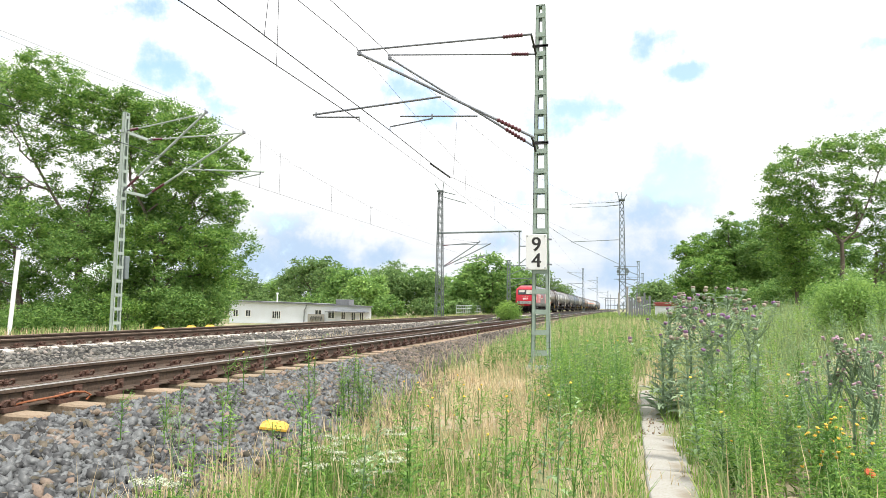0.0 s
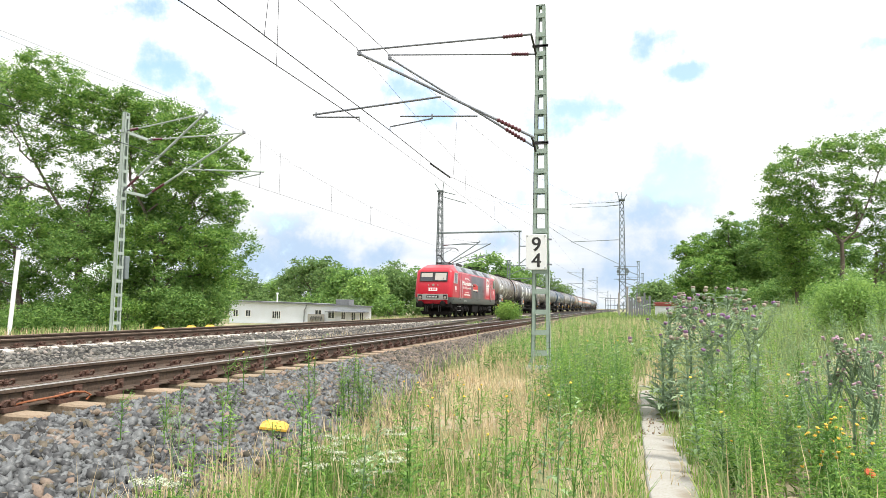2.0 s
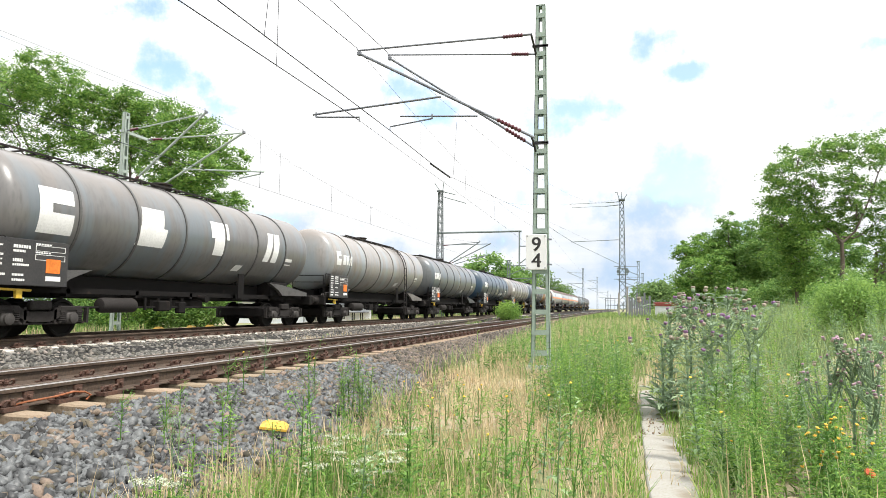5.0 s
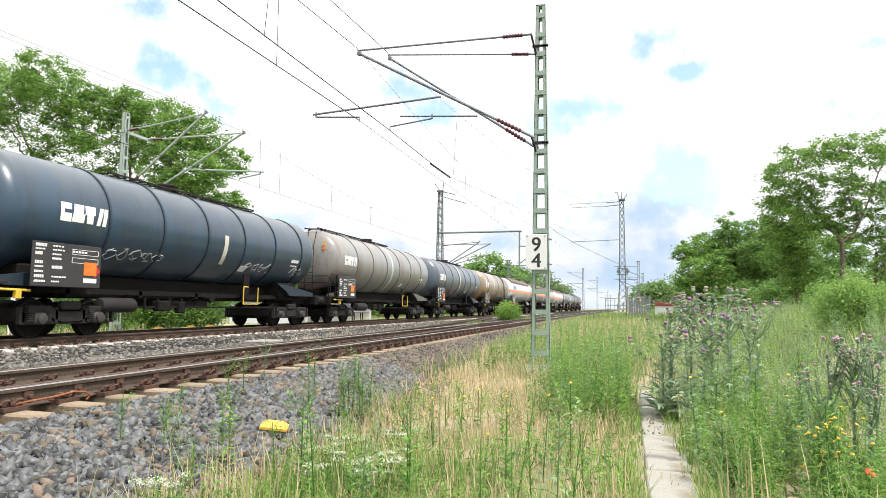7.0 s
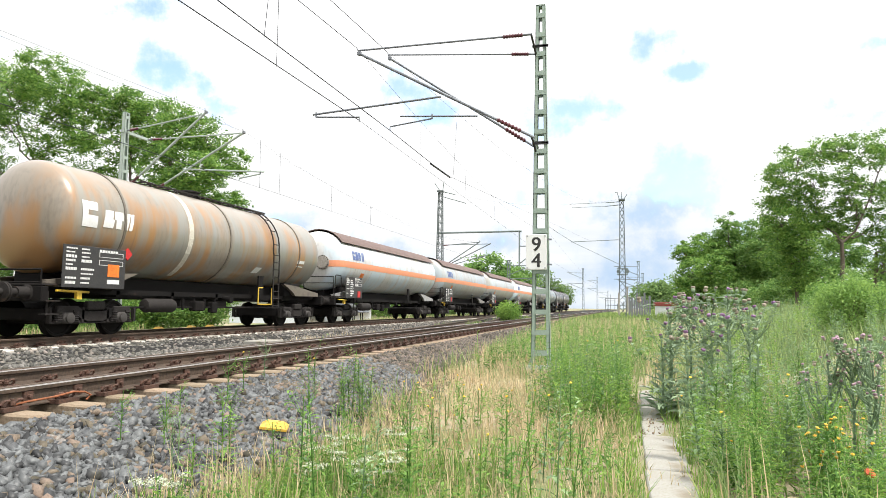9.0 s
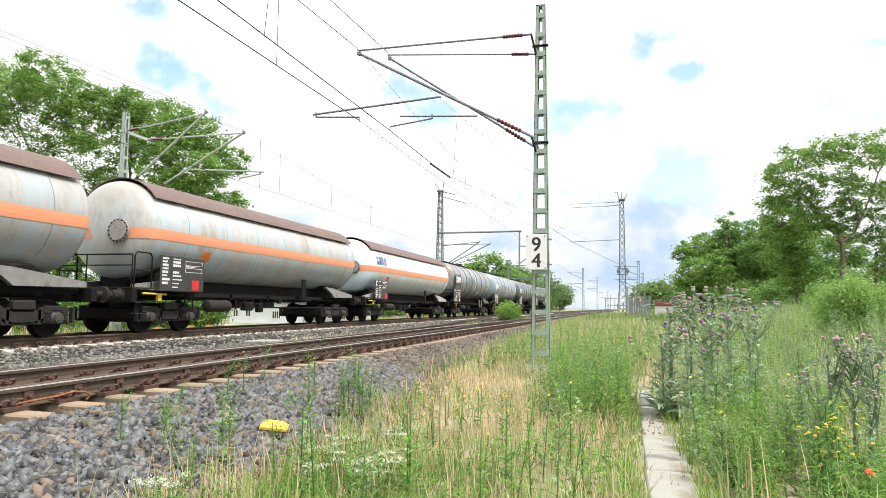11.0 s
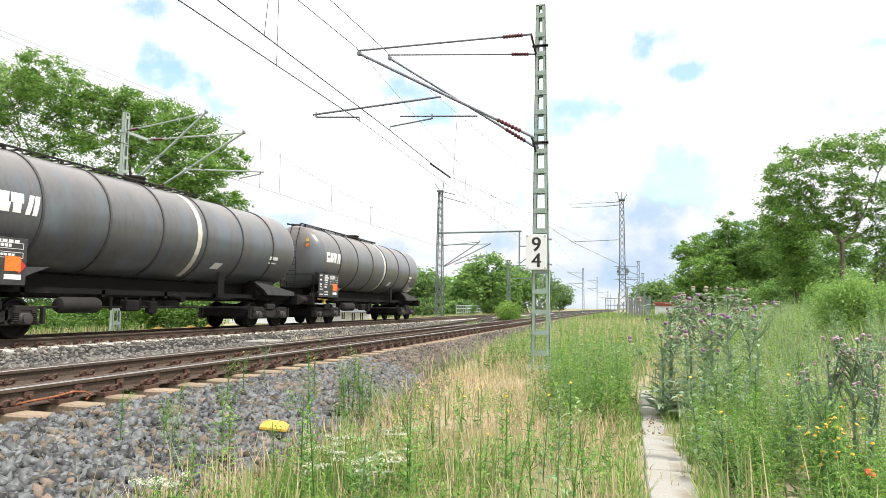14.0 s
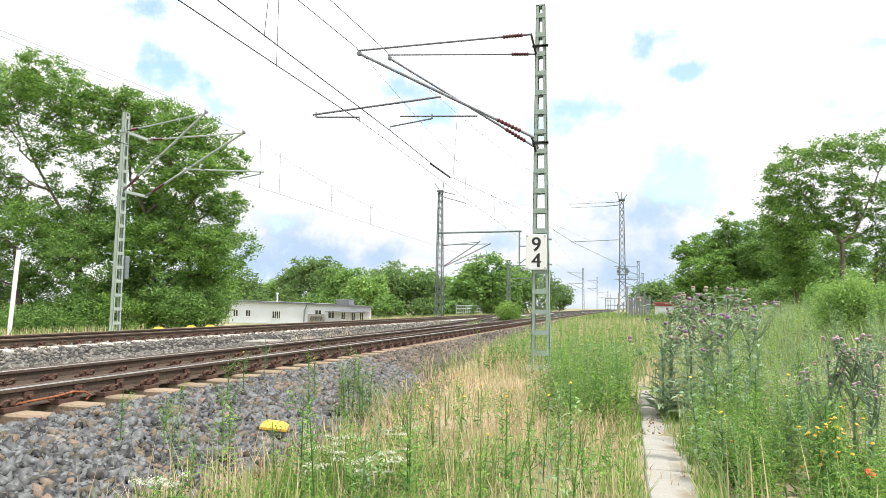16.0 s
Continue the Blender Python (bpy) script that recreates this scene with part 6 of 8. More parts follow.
left_mast = frame_mast("overhead_line_mast", "pale green steel mast of two battened channels beside the far track", -17.6, 20.4, -0.2, 7.8, 0.44, 0.24, 0.13, "y", M["mast_pale"], 0.5)
part("cross_arm", Shape().box(-0.2, 1.15, -0.05, 0.05, 7.24, 7.34), M["mast_pale"], left_mast, "pale cross arm")
part("cross_arm", Shape().box(-0.2, 1.3, -0.05, 0.05, 5.05, 5.15), M["mast_pale"], left_mast, "pale cross arm")
part("switch_box", Shape().soft_box(0.26, 0.46, -0.1, 0.1, 1.9, 2.75, 0.02), M["mast_dark"], left_mast, "grey switch box")
cantilever("pale tube cantilever with brown insulators over the far track", (-14.4, 20.4, 7.55), (-14.24, 20.4, 7.62), None, None, (-17.55, 20.4, 7.13), (-17.6, 20.4, 4.87), M["mast_pale"], 0.04)
cantilever("pale tube cantilever with steady arm over the far track", (-13.5, 21.5, 7.1), (-13.38, 21.5, 7.12), ((-15.9, 21.5, 5.86), (-12.5, 21.5, 5.62)), ((-12.65, 21.5, 5.55), (-13.5, 21.5, 5.42)), (-17.5, 21.5, 7.06), (-17.5, 21.5, 4.88), M["mast_pale"], 0.04)

# masts further along
far_mast = lattice_mast("tall grey lattice tension mast beside the far track", -17.5, 64, -0.4, 12.3, 0.72, 0.36, M["mast_mid"], 18)
part("boom", Shape().tube([(-0.3, 0, 8.5), (8.1, 0, 8.55)], 0.09, 8), M["mast_dark"], far_mast, "long horizontal steel boom")
part("drop_post", Shape().tube([(7.9, 0, 8.6), (7.9, 0, 5.3)], 0.08, 8).tube([(7.9, 0, 5.4), (8.9, 0, 6.2)], 0.05, 6).tube([(7.9, 0, 7.1), (9.0, 0, 7.1)], 0.05, 6), M["mast_dark"], far_mast)
part("horn", Shape().tube([(0, 0, 12.6), (-0.6, 0, 13.5)], 0.04, 5).tube([(0.2, 0, 12.6), (0.35, 0, 13.7)], 0.04, 5).tube([(0, 0, 12.7), (1.5, 0, 12.3)], 0.04, 5).tube([(0, 0, 12.2), (2.6, 0, 11.4)], 0.04, 5), M["mast_dark"], far_mast)
cantilever("grey cantilever with dark insulators over the far track", (-12.5, 64, 6.96), (-12.42, 64, 6.98), ((-16.0, 64, 5.0), (-12.86, 64, 5.86)), ((-12.9, 64, 5.8), (-13.8, 64, 5.5)), (-17.2, 64, 6.9), (-17.0, 64, 4.77), M["mast_dark"], 0.05)
cantilever("grey cantilever with dark insulators over the far track", (-13.3, 63, 7.05), (-13.26, 63, 7.08), None, None, (-17.2, 63.6, 6.8), (-17.0, 63.6, 4.77), M["mast_dark"], 0.05)
right_mast = lattice_mast("tall dark lattice tension mast in the verge grass", -0.08, 65, -0.3, 11.1, 0.66, 0.34, M["mast_mid"], 18)
part("horn", Shape().tube([(-0.2, 0, 11.3), (-0.4, 0, 12.1), (-0.6, 0, 12.1)], 0.035, 5).tube([(0.1, 0, 11.3), (0.5, 0, 11.9)], 0.035, 5).tube([(0, 0, 11.3), (0, 0, 12.1)], 0.03, 5), M["mast_dark"], right_mast)
part("tension_weights", Shape().soft_box(-0.42, -0.26, -0.8, -0.62, 0.6, 2.6, 0.03).soft_box(0.34, 0.5, -0.8, -0.62, 0.9, 3.2, 0.03), M["concrete"], right_mast, "stack of tension weights")
part("wheel_gear", Shape().lathe([(0, 0.2), (0.1, 0.2)], (0.42, -0.5, 4.6), (0, 1, 0), 18).lathe([(0, 0.17), (0.1, 0.17)], (-0.36, -0.5, 4.6), (0, 1, 0), 18).box(-0.5, 0.5, -0.55, 0.5, 4.3, 4.38).box(-0.5, 0.5, -0.55, 0.5, 4.85, 4.92), M["mast_dark"], right_mast)
part("span_arm", Shape().tube([(-0.2, 0, 11.2), (-1.4, 0, 11.15)], 0.04, 6).tube([(-1.4, 0, 11.15), (-4.8, 0, 11.1)], 0.018, 6).tube([(-0.2, 0, 10.9), (-1.5, 0, 10.8)], 0.04, 6).tube([(-1.5, 0, 10.8), (-4.6, 0, 10.75)], 0.018, 6).tube([(-0.3, 0, 7.6), (-4.7, 0, 7.45)], 0.03, 6).tube([(-0.3, 0, 5.3), (-4.5, 0, 7.4), (-6.9, 0, 9.0)], 0.022, 6), M["mast_dark"], right_mast)
for x, y, h, side in ((-10.2, 180, 11.5, -1), (-10.4, 285, 14.0, -1), (2.6, 125, 9.6, -1), (4.4, 165, 9.5, -1), (-17.6, 106, 8.6, 1), (-7.2, 330, 9.5, -1), (-18.0, 150, 8.3, 1)):
    m = lattice_mast("distant slim lattice mast along the line", x, y, -0.3, h - 0.3, 0.55, 0.36, M["mast_dark"], 9)
    arm = Shape()
    for z in (h * 0.66, h * 0.9):
        arm.tube([(0, 0, z), (side * 4.2, 0, z + 0.1)], 0.06, 5)
        arm.tube([(0, 0, z - 1.5), (side * 3.6, 0, z)], 0.06, 5)
    part("cantilever_arms", arm, M["mast_dark"], m)

# wires over the near track
CA, CB = (-6.18, 15.0, 5.35), (-5.85, 16.3, 5.42)
wire("contact_wire", "taut grooved contact wire over the near track", [((-6.45, -40, 5.35), (-6.35, 8.3, 5.35), 0), ((-6.35, 8.3, 5.35), CA, 0), (CA, (-6.9, 64, 5.5), 0.0), ((-6.9, 64, 5.5), (-6.2, 200, 5.5), 0)], 0.0105)
wire("contact_wire", "taut grooved contact wire of the overlapping section", [((-5.85, -40, 5.3), CB, 0), (CB, (-5.85, 22.0, 5.36), 0), ((-5.85, 22.0, 5.36), (-3.0, 64.5, 7.2), 0)], 0.0105)
drops_a = [((-6.33, y, 7.12 - 0.02 * (15 - y)), (-6.33, y, 5.36)) for y in (11.2, 4.0)] + [((-6.3, 20.5, 6.75), (-6.28, 20.5, 5.38)), ((-6.45, 27.5, 6.5), (-6.4, 27.5, 5.4)), ((-6.6, 35.0, 6.35), (-6.55, 35, 5.42))]
wire("messenger_wire", "sagging messenger wire over the near track with droppers", [((-6.4, -40, 7.2), (-6.28, 15.0, 7.17), 0.9), ((-6.28, 15.0, 7.17), (-6.9, 64, 8.1), 1.0), ((-6.9, 64, 8.1), (-6.4, 190, 7.6), 1.0)], 0.009, drops_a)
wire("messenger_wire", "sagging messenger wire of the overlapping section", [((-5.3, -40, 7.0), (-5.95, 16.3, 7.52), 0.9), ((-5.95, 16.3, 7.52), (-2.5, 64.8, 10.9), 0.9)], 0.009, [((-5.72, 9.9, 6.95), (-5.85, 9.9, 5.35)), ((-5.6, 22.5, 7.3), (-5.7, 22.5, 5.45))])
part("section_insulator", Shape().tube([(-5.86, 20.2, 5.36), (-5.85, 22.6, 5.38)], 0.03, 8), M["wire"], bpy.data.objects["contact_wire.001"], "dark section insulator rod")
# wires over the far track
wire("contact_wire", "taut contact wire over the far track", [((-14.4, -40, 5.35), (-13.6, 21.5, 5.36), 0), ((-13.6, 21.5, 5.36), (-14.2, 41, 5.58), 0), ((-14.2, 41, 5.58), (-13.8, 64, 5.5), 0), ((-13.8, 64, 5.5), (-14.2, 200, 5.5), 0)], 0.011)
wire("messenger_wire", "messenger wire over the far track with droppers", [((-14.6, -40, 7.3), (-14.24, 20.4, 7.66), 0.7), ((-14.24, 20.4, 7.66), (-12.5, 64, 7.05), 1.2), ((-12.5, 64, 7.05), (-14.2, 200, 7.2), 0.8)], 0.006, [((-13.75, 23.3, 7.3), (-13.72, 23.3, 5.4)), ((-13.8, 25.0, 7.15), (-13.8, 25.0, 5.42)), ((-13.95, 30.5, 6.75), (-13.95, 30.5, 5.47)), ((-14, 36, 6.5), (-14, 36, 5.5))])
wire("messenger_wire", "second messenger wire over the far track", [((-13.6, -40, 7.1), (-13.4, 21.5, 7.16), 0.7), ((-13.4, 21.5, 7.16), (-13.3, 63, 7.1), 1.1)], 0.005)
wire("feeder_wire", "thin feeder wire on the mast tops", [((-17.4, 64, 12.3), (-0.5, 65, 11.1), 0.9)], 0.008)
# ---- small structures ----
def white_building():
    b = thing("flat_roofed_building", "long low white rendered building with a flat grey roof", "building", pose(0, 70, 0))
    M["roof_felt"] = mat("roof_felt", (0.20, 0.21, 0.22), 0.9, scale=1, fine=12, bump=0.1)
    wl_ = Shape().add([(-44.6, 0, -2.4), (-26.9, 0, -2.4), (-26.9, 0, 0.62), (-35.0, 0, 0.9), (-44.6, 0, 1.12), (-44.6, 9, -2.4), (-31.2, 9, -2.4), (-31.2, 9, 0.62), (-36.5, 9, 0.9), (-44.6, 9, 1.12)],
                      [(0, 1, 2, 3, 4), (9, 8, 7, 6, 5), (0, 5, 6, 1), (1, 6, 7, 2), (2, 7, 8, 3), (3, 8, 9, 4), (4, 9, 5, 0)])
    part("wall", wl_, M["render_white"], b)
    part("roof", Shape().add([(-45.0, -0.35, 1.13), (-35.0, -0.35, 0.92), (-26.6, -0.35, 0.63), (-31.0, 9.3, 0.63), (-36.5, 9.3, 0.92), (-45.0, 9.3, 1.13), (-45.0, -0.35, 1.27), (-35.0, -0.35, 1.06), (-26.6, -0.35, 0.77), (-31.0, 9.3, 0.77), (-36.5, 9.3, 1.06), (-45.0, 9.3, 1.27)],
                            [(0, 1, 2, 3, 4, 5), (11, 10, 9, 8, 7, 6), (0, 6, 7, 1), (1, 7, 8, 2), (2, 8, 9, 3), (3, 9, 10, 4), (4, 10, 11, 5), (5, 11, 6, 0)]), M["roof_felt"], b, "flat grey felt roof")
    for x0, x1, z0, z1 in ((-44.0, -43.45, -0.55, 0.12), (-42.4, -41.8, -0.55, 0.12), (-38.95, -38.5, -0.75, 0.05), (-38.4, -38.0, -0.75, 0.05), (-33.6, -32.9, -0.3, 0.25), (-32.0, -31.3, -0.6, 0.2), (-30.4, -30.0, -0.7, 0.1), (-29.2, -28.8, -0.8, 0.05), (-28.2, -27.8, -0.8, 0.05)):
        wdw = part("window", Shape().box(x0, x1, -0.03, 0.02, z0, z1), M["glass"], b)
        part("window_frame", Shape().box(x0 - 0.07, x0, -0.06, 0.02, z0 - 0.07, z1 + 0.07).box(x1, x1 + 0.07, -0.06, 0.02, z0 - 0.07, z1 + 0.07).box(x0, x1, -0.06, 0.02, z1, z1 + 0.07).box(x0, x1, -0.06, 0.02, z0 - 0.07, z0)
             .box((x0 + x1) / 2 - 0.03, (x0 + x1) / 2 + 0.03, -0.06, 0.02, z0, z1), M["white"], wdw)
    part("graffiti_board", Shape().box(-34.4, -32.4, -0.3, -0.2, -1.3, -0.2), M["concrete"], b, "pale board with dark scrawl")
    sc = Shape()
    rr = random.Random(4)
    for i in range(7):
        x = -34.0 + i * 0.2
        sc.tube([(x, -0.32, -0.9), (x + rr.uniform(-0.1, 0.15), -0.32, -0.6), (x + 0.12, -0.32, -0.4), (x + 0.2, -0.32, -0.8)], 0.03, 4)
    part("scrawl", sc, M["black"], b)
    part("awning", Shape().box(-32.0, -27.2, -1.0, 0, 0.05, 0.15), M["roof_felt"], b, "dark awning")
    part("drain_pipe", Shape().tube([(-34.7, -0.1, 0.85), (-34.75, -0.1, 0.5), (-34.95, -0.1, 0.2), (-34.95, -0.1, -2.3)], 0.06, 6), M["roof_felt"], b)
    part("flue", Shape().tube([(-38.7, 0.5, 0.9), (-38.7, 0.5, 2.0)], 0.09, 8).tube([(-38.7, 0.5, 2.0), (-38.7, 0.5, 2.2)], 0.14, 8), M["white"], b, "white flue pipe")
    part("roof_hatch", Shape().soft_box(-31.8, -30.2, 1.5, 3.0, 0.8, 1.5, 0.03), M["roof_felt"], b)
    return b


white_building()


def marker_box():
    b = thing("cable_marker_box", "grey concrete marker box with a worn yellow lid in the ballast", "marker box", pose(-3.58, 6.5, -0.63, 3, 7, 22))
    part("body", Shape().soft_box(-0.115, 0.115, -0.1, 0.1, 0.03, 0.2, 0.02), M["concrete"], b)
    lid = Shape().add([(-0.14, -0.12, 0.2), (0.14, -0.12, 0.2), (0.14, 0.12, 0.2), (-0.14, 0.12, 0.2), (-0.14, -0.12, 0.225), (0.14, -0.12, 0.225), (0.14, 0.12, 0.225), (-0.14, 0.12, 0.225), (-0.08, -0.05, 0.27), (0.08, -0.05, 0.27), (0.08, 0.05, 0.27), (-0.08, 0.05, 0.27)],
                      [(3, 2, 1, 0), (0, 1, 5, 4), (1, 2, 6, 5), (2, 3, 7, 6), (3, 0, 4, 7), (4, 5, 9, 8), (5, 6, 10, 9), (6, 7, 11, 10), (7, 4, 8, 11), (8, 9, 10, 11)])
    part("lid", lid, M["yellow"], b, "worn yellow lid")
    for x in (-0.075, 0.075):
        part("leg", Shape().soft_box(x - 0.03, x + 0.03, -0.07, 0.07, -0.12, 0.04, 0.01), M["concrete"], b)


marker_box()
for y, x in ((21.86, -16.9), (23.9, -16.95), (25.2, -16.95)):
    m = thing("marker_cap", "small yellow marker cap beyond the far track", "marker", pose(x, y, -0.42), "yellow markers")
    part("cap", Shape().add([(-0.15, -0.15, 0.3), (0.15, -0.15, 0.3), (0.15, 0.15, 0.3), (-0.15, 0.15, 0.3), (-0.08, -0.08, 0.38), (0.08, -0.08, 0.38), (0.08, 0.08, 0.38), (-0.08, 0.08, 0.38)], [(3, 2, 1, 0), (0, 1, 5, 4), (1, 2, 6, 5), (2, 3, 7, 6), (3, 0, 4, 7), (4, 5, 6, 7)]), M["yellow"], m)
    part("post", Shape().tube([(0, 0, -0.1), (0, 0, 0.3)], 0.09, 8), M["concrete"], m)

pole = thing("white_post", "slim white painted post at the edge of the trees", "post", pose(-20.15, 18.4, -0.6))
part("shaft", Shape().tube([(0, 0, 0), (0.2, 0, 3.2)], 0.07, 10), M["white"], pole, smooth=True)
part("cap", Shape().tube([(0.2, 0, 3.2), (0.204, 0, 3.26)], 0.085, 10), M["galv"], pole)

# cable troughs
def slab_mesh(w, l, h, seed):
    rr = random.Random(seed)
    s = Shape().soft_box(-w / 2, w / 2, -l / 2, l / 2, 0, h, 0.012)
    s.v = [(x + rr.uniform(-0.006, 0.006), y + rr.uniform(-0.006, 0.006), z) for x, y, z in s.v]
    me = s.mesh("cover_slab")
    me.materials.append(M["concrete"])
    return me


def trough(label, x, y0, y1, w, l, z, lean, sink):
    t = thing("cable_trough", label, "cable trough", kind="structure")
    ms = [slab_mesh(w, l - 0.045, 0.1, i) for i in range(4)]
    y, i = y0, 0
    rr = random.Random(int(x * 10))
    while y < y1:
        ob = part("cover_slab", ms[i % 4], M["concrete"], t)
        zz = (z if z is not None else float(ground_z(x, y)) + 0.0) - 0.1
        ob.matrix_basis = pose(x + lean * (y - y0) + rr.uniform(-0.015, 0.015), y + l / 2, zz + sink, rr.uniform(-0.9, 0.9), rr.uniform(-1.5, 1.5), rr.uniform(-2, 2))
        y += l
        i += 1
    return t


trough("pale concrete cable trough slabs along the weedy verge", 0.32, 1.5, 14.0, 0.40, 1.0, None, 0.012, 0.015)
trough("pale concrete cable trough slabs between the tracks", -11.3, 22.0, 24.0, 0.42, 1.0, -0.36, -0.01, 0.0)
pit = thing("cable_pit", "square concrete cable pit with a dark slot", "cable pit", pose(-10.85, 19.0, -0.5))
part("body", Shape().soft_box(-0.35, 0.35, -0.6, 0.6, 0, 0.24, 0.02), M["concrete"], pit)
part("slot", Shape().box(-0.13, 0.2, -0.605, -0.595, 0.09, 0.15), M["black"], pit)

# railing of the underpass
fence = thing("metal_railing", "pale grey tubular railing by the far track", "railing", pose(-20.95, 85.2, -0.15, 0, 0, 4.5))
for i in range(22):
    part("post", Shape().tube([(0, i * 1.9, 0), (0, i * 1.9, 1.2)], 0.045, 6), M["mast_pale"], fence)
for z in (0.25, 0.72, 1.18):
    part("rail_bar", Shape().tube([(0, 0, z), (0, 40, z)], 0.04, 6), M["mast_pale"], fence)

hut = thing("signal_hut", "small white hut with a dark red roof", "hut", pose(4.4, 70, -0.45))
part("wall", Shape().soft_box(-1.35, 1.35, -1.2, 1.2, 0, 1.62, 0.02), M["render_white"], hut)
M["hut_red"] = mat("hut_red_roof", (0.24, 0.045, 0.035), 0.7, scale=2, fine=15, bump=0.1)
part("roof", Shape().soft_box(-1.5, 1.5, -1.35, 1.35, 1.62, 1.98, 0.03), M["hut_red"], hut, "dark red roof edge")
part("door", Shape().box(0.3, 0.9, -1.23, -1.2, 0.1, 1.5), M["hut_red"], hut)

pal = thing("steel_cabinet_row", "row of pale grey steel sheets beside the tall mast", "fence", pose(0.5, 75, -0.2))
rr_ = random.Random(9)
for i in range(9):
    h = rr_.uniform(1.9, 2.9)
    part("sheet", Shape().box(i * 0.26, i * 0.26 + 0.2, 0, 0.1, 0, h), M["galv"], pal)

for x, y, h, w in ((-6.5, 260, 6.5, 5.0), (-2.0, 230, 3.5, 6.0), (1.0, 240, 4.0, 4.0)):
    g = thing("switchyard_frame", "distant grey steel switchyard frame", "steel frame", pose(x, y, -0.3), "switchyard frames")
    for i in range(4):
        part("post", Shape().box(i * w / 3 - 0.1, i * w / 3 + 0.1, -0.1, 0.1, 0, h * (1 if i % 2 else 0.75)), M["mast_dark"], g)
    for z in (0.35, 0.6, 0.74):
        part("beam", Shape().box(-0.2, w + 0.2, -0.15, 0.15, h * z, h * z + 0.18), M["mast_dark"], g)

# a turnout joins the tracks further on
turn = thing("turnout", "rusty connecting rails between the two tracks", "railway track", kind="structure")
for off in (-0.7535, 0.7535):
    s = Shape()
    n = 40
    for i in range(n):
        f0, f1 = i / n, (i + 1) / n
        e0, e1 = (f * f * f * (f * (6 * f - 15) + 10) for f in (f0, f1))
        a = (NEAR_X + off - 7.5 * e0 - 0.11, 2 + 105 * f0)
        b = (NEAR_X + off - 7.5 * e1 - 0.11, 2 + 105 * f1)
        d = (b[0] - a[0]) / (b[1] - a[1])
        m = Matrix(((1, d, 0, a[0] - d * a[1]), (0, 1, 0, 0), (0, 0, 1, 0.002), (0, 0, 0, 1)))
        q = Shape().prism(RAIL, a[1], b[1])
        s.add([m @ Vector(p) for p in q.v], q.f)
    part("rail", s, M["rail"], turn)
# joint bolts and a bonding cable on the near rail
bolts = Shape()
for i in range(44):
    y = 4.685 + i * 0.645 + 0.28
    bolts.lathe([(0, 0.022), (0.035, 0.022), (0.04, 0.012)], (NEAR_X + 0.7535 + 0.03, y, -0.1), (1, 0, 0), 8).box(NEAR_X + 0.76, NEAR_X + 0.788, y - 0.055, y + 0.055, -0.16, -0.05)
solid("rail_web_bolts", bolts, M["clip"], "rusty bolts on the rail web", "rail fittings", "stuff")
M["bond"] = mat("copper_bond", (0.34, 0.12, 0.05), 0.6, 0.3, scale=5, fine=30, bump=0.05)
cable = Shape().tube([(NEAR_X + 0.86, 5.3, -0.17), (NEAR_X + 0.9, 5.4, -0.135), (NEAR_X + 0.92, 5.82, -0.12), (NEAR_X + 0.94, 6.03, -0.095), (NEAR_X + 0.96, 6.16, -0.11), (NEAR_X + 0.97, 6.24, -0.15), (NEAR_X + 0.95, 6.2, -0.2)], 0.011, 6)
solid("bonding_cable", cable, M["bond"], "orange copper bonding cable beside the near rail", "cable")
# ---- plants ----
M["leaf_tree"] = mat("tree_leaf", (0.215, 0.375, 0.085), 0.5, dark=(0.125, 0.25, 0.05), scale=0.35, fine=6, bump=0, per=0.5, thin=0.48, spec=0.35)
M["leaf_light"] = mat("light_leaf", (0.28, 0.44, 0.13), 0.6, dark=(0.20, 0.34, 0.075), scale=0.4, fine=6, bump=0, per=0.35, thin=0.5, spec=0.3)
M["leaf_deep"] = mat("deep_leaf", (0.205, 0.35, 0.095), 0.55, dark=(0.13, 0.25, 0.06), scale=0.3, fine=5, bump=0, per=0.4, thin=0.45, spec=0.3)
M["leaf_far"] = mat("far_leaf", (0.20, 0.32, 0.11), 0.65, dark=(0.115, 0.19, 0.065), scale=0.12, fine=2, bump=0, per=0.35, thin=0.5, spec=0.2)
M["bark"] = mat("bark", (0.15, 0.12, 0.095), 0.9, dark=(0.07, 0.055, 0.042), scale=3, fine=25, bump=0.6)
M["grass_dry"] = mat("dry_grass", (0.62, 0.51, 0.33), 0.8, dark=(0.45, 0.355, 0.21), scale=1.2, fine=10, bump=0, per=0.25, thin=0.3, spec=0.2)
M["grass_green"] = mat("green_grass", (0.24, 0.335, 0.115), 0.7, dark=(0.16, 0.26, 0.07), scale=1.0, fine=8, bump=0, per=0.45, thin=0.45, spec=0.2)
M["weed_green"] = mat("weed_green", (0.18, 0.34, 0.08), 0.6, dark=(0.115, 0.24, 0.05), scale=1.0, fine=8, bump=0, per=0.45, thin=0.45, spec=0.25)
M["weed_fresh"] = mat("weed_fresh", (0.25, 0.40, 0.09), 0.6, dark=(0.16, 0.29, 0.06), scale=1.0, fine=8, bump=0, per=0.4, thin=0.5, spec=0.25)
M["meadow"] = mat("meadow_grass", (0.33, 0.41, 0.19), 0.7, dark=(0.24, 0.33, 0.13), scale=0.5, fine=6, bump=0, per=0.35, thin=0.45, spec=0.2)
M["weed_grey"] = mat("weed_grey_green", (0.26, 0.38, 0.20), 0.65, dark=(0.15, 0.24, 0.11), scale=1.2, fine=8, bump=0, per=0.4, thin=0.4, spec=0.25)
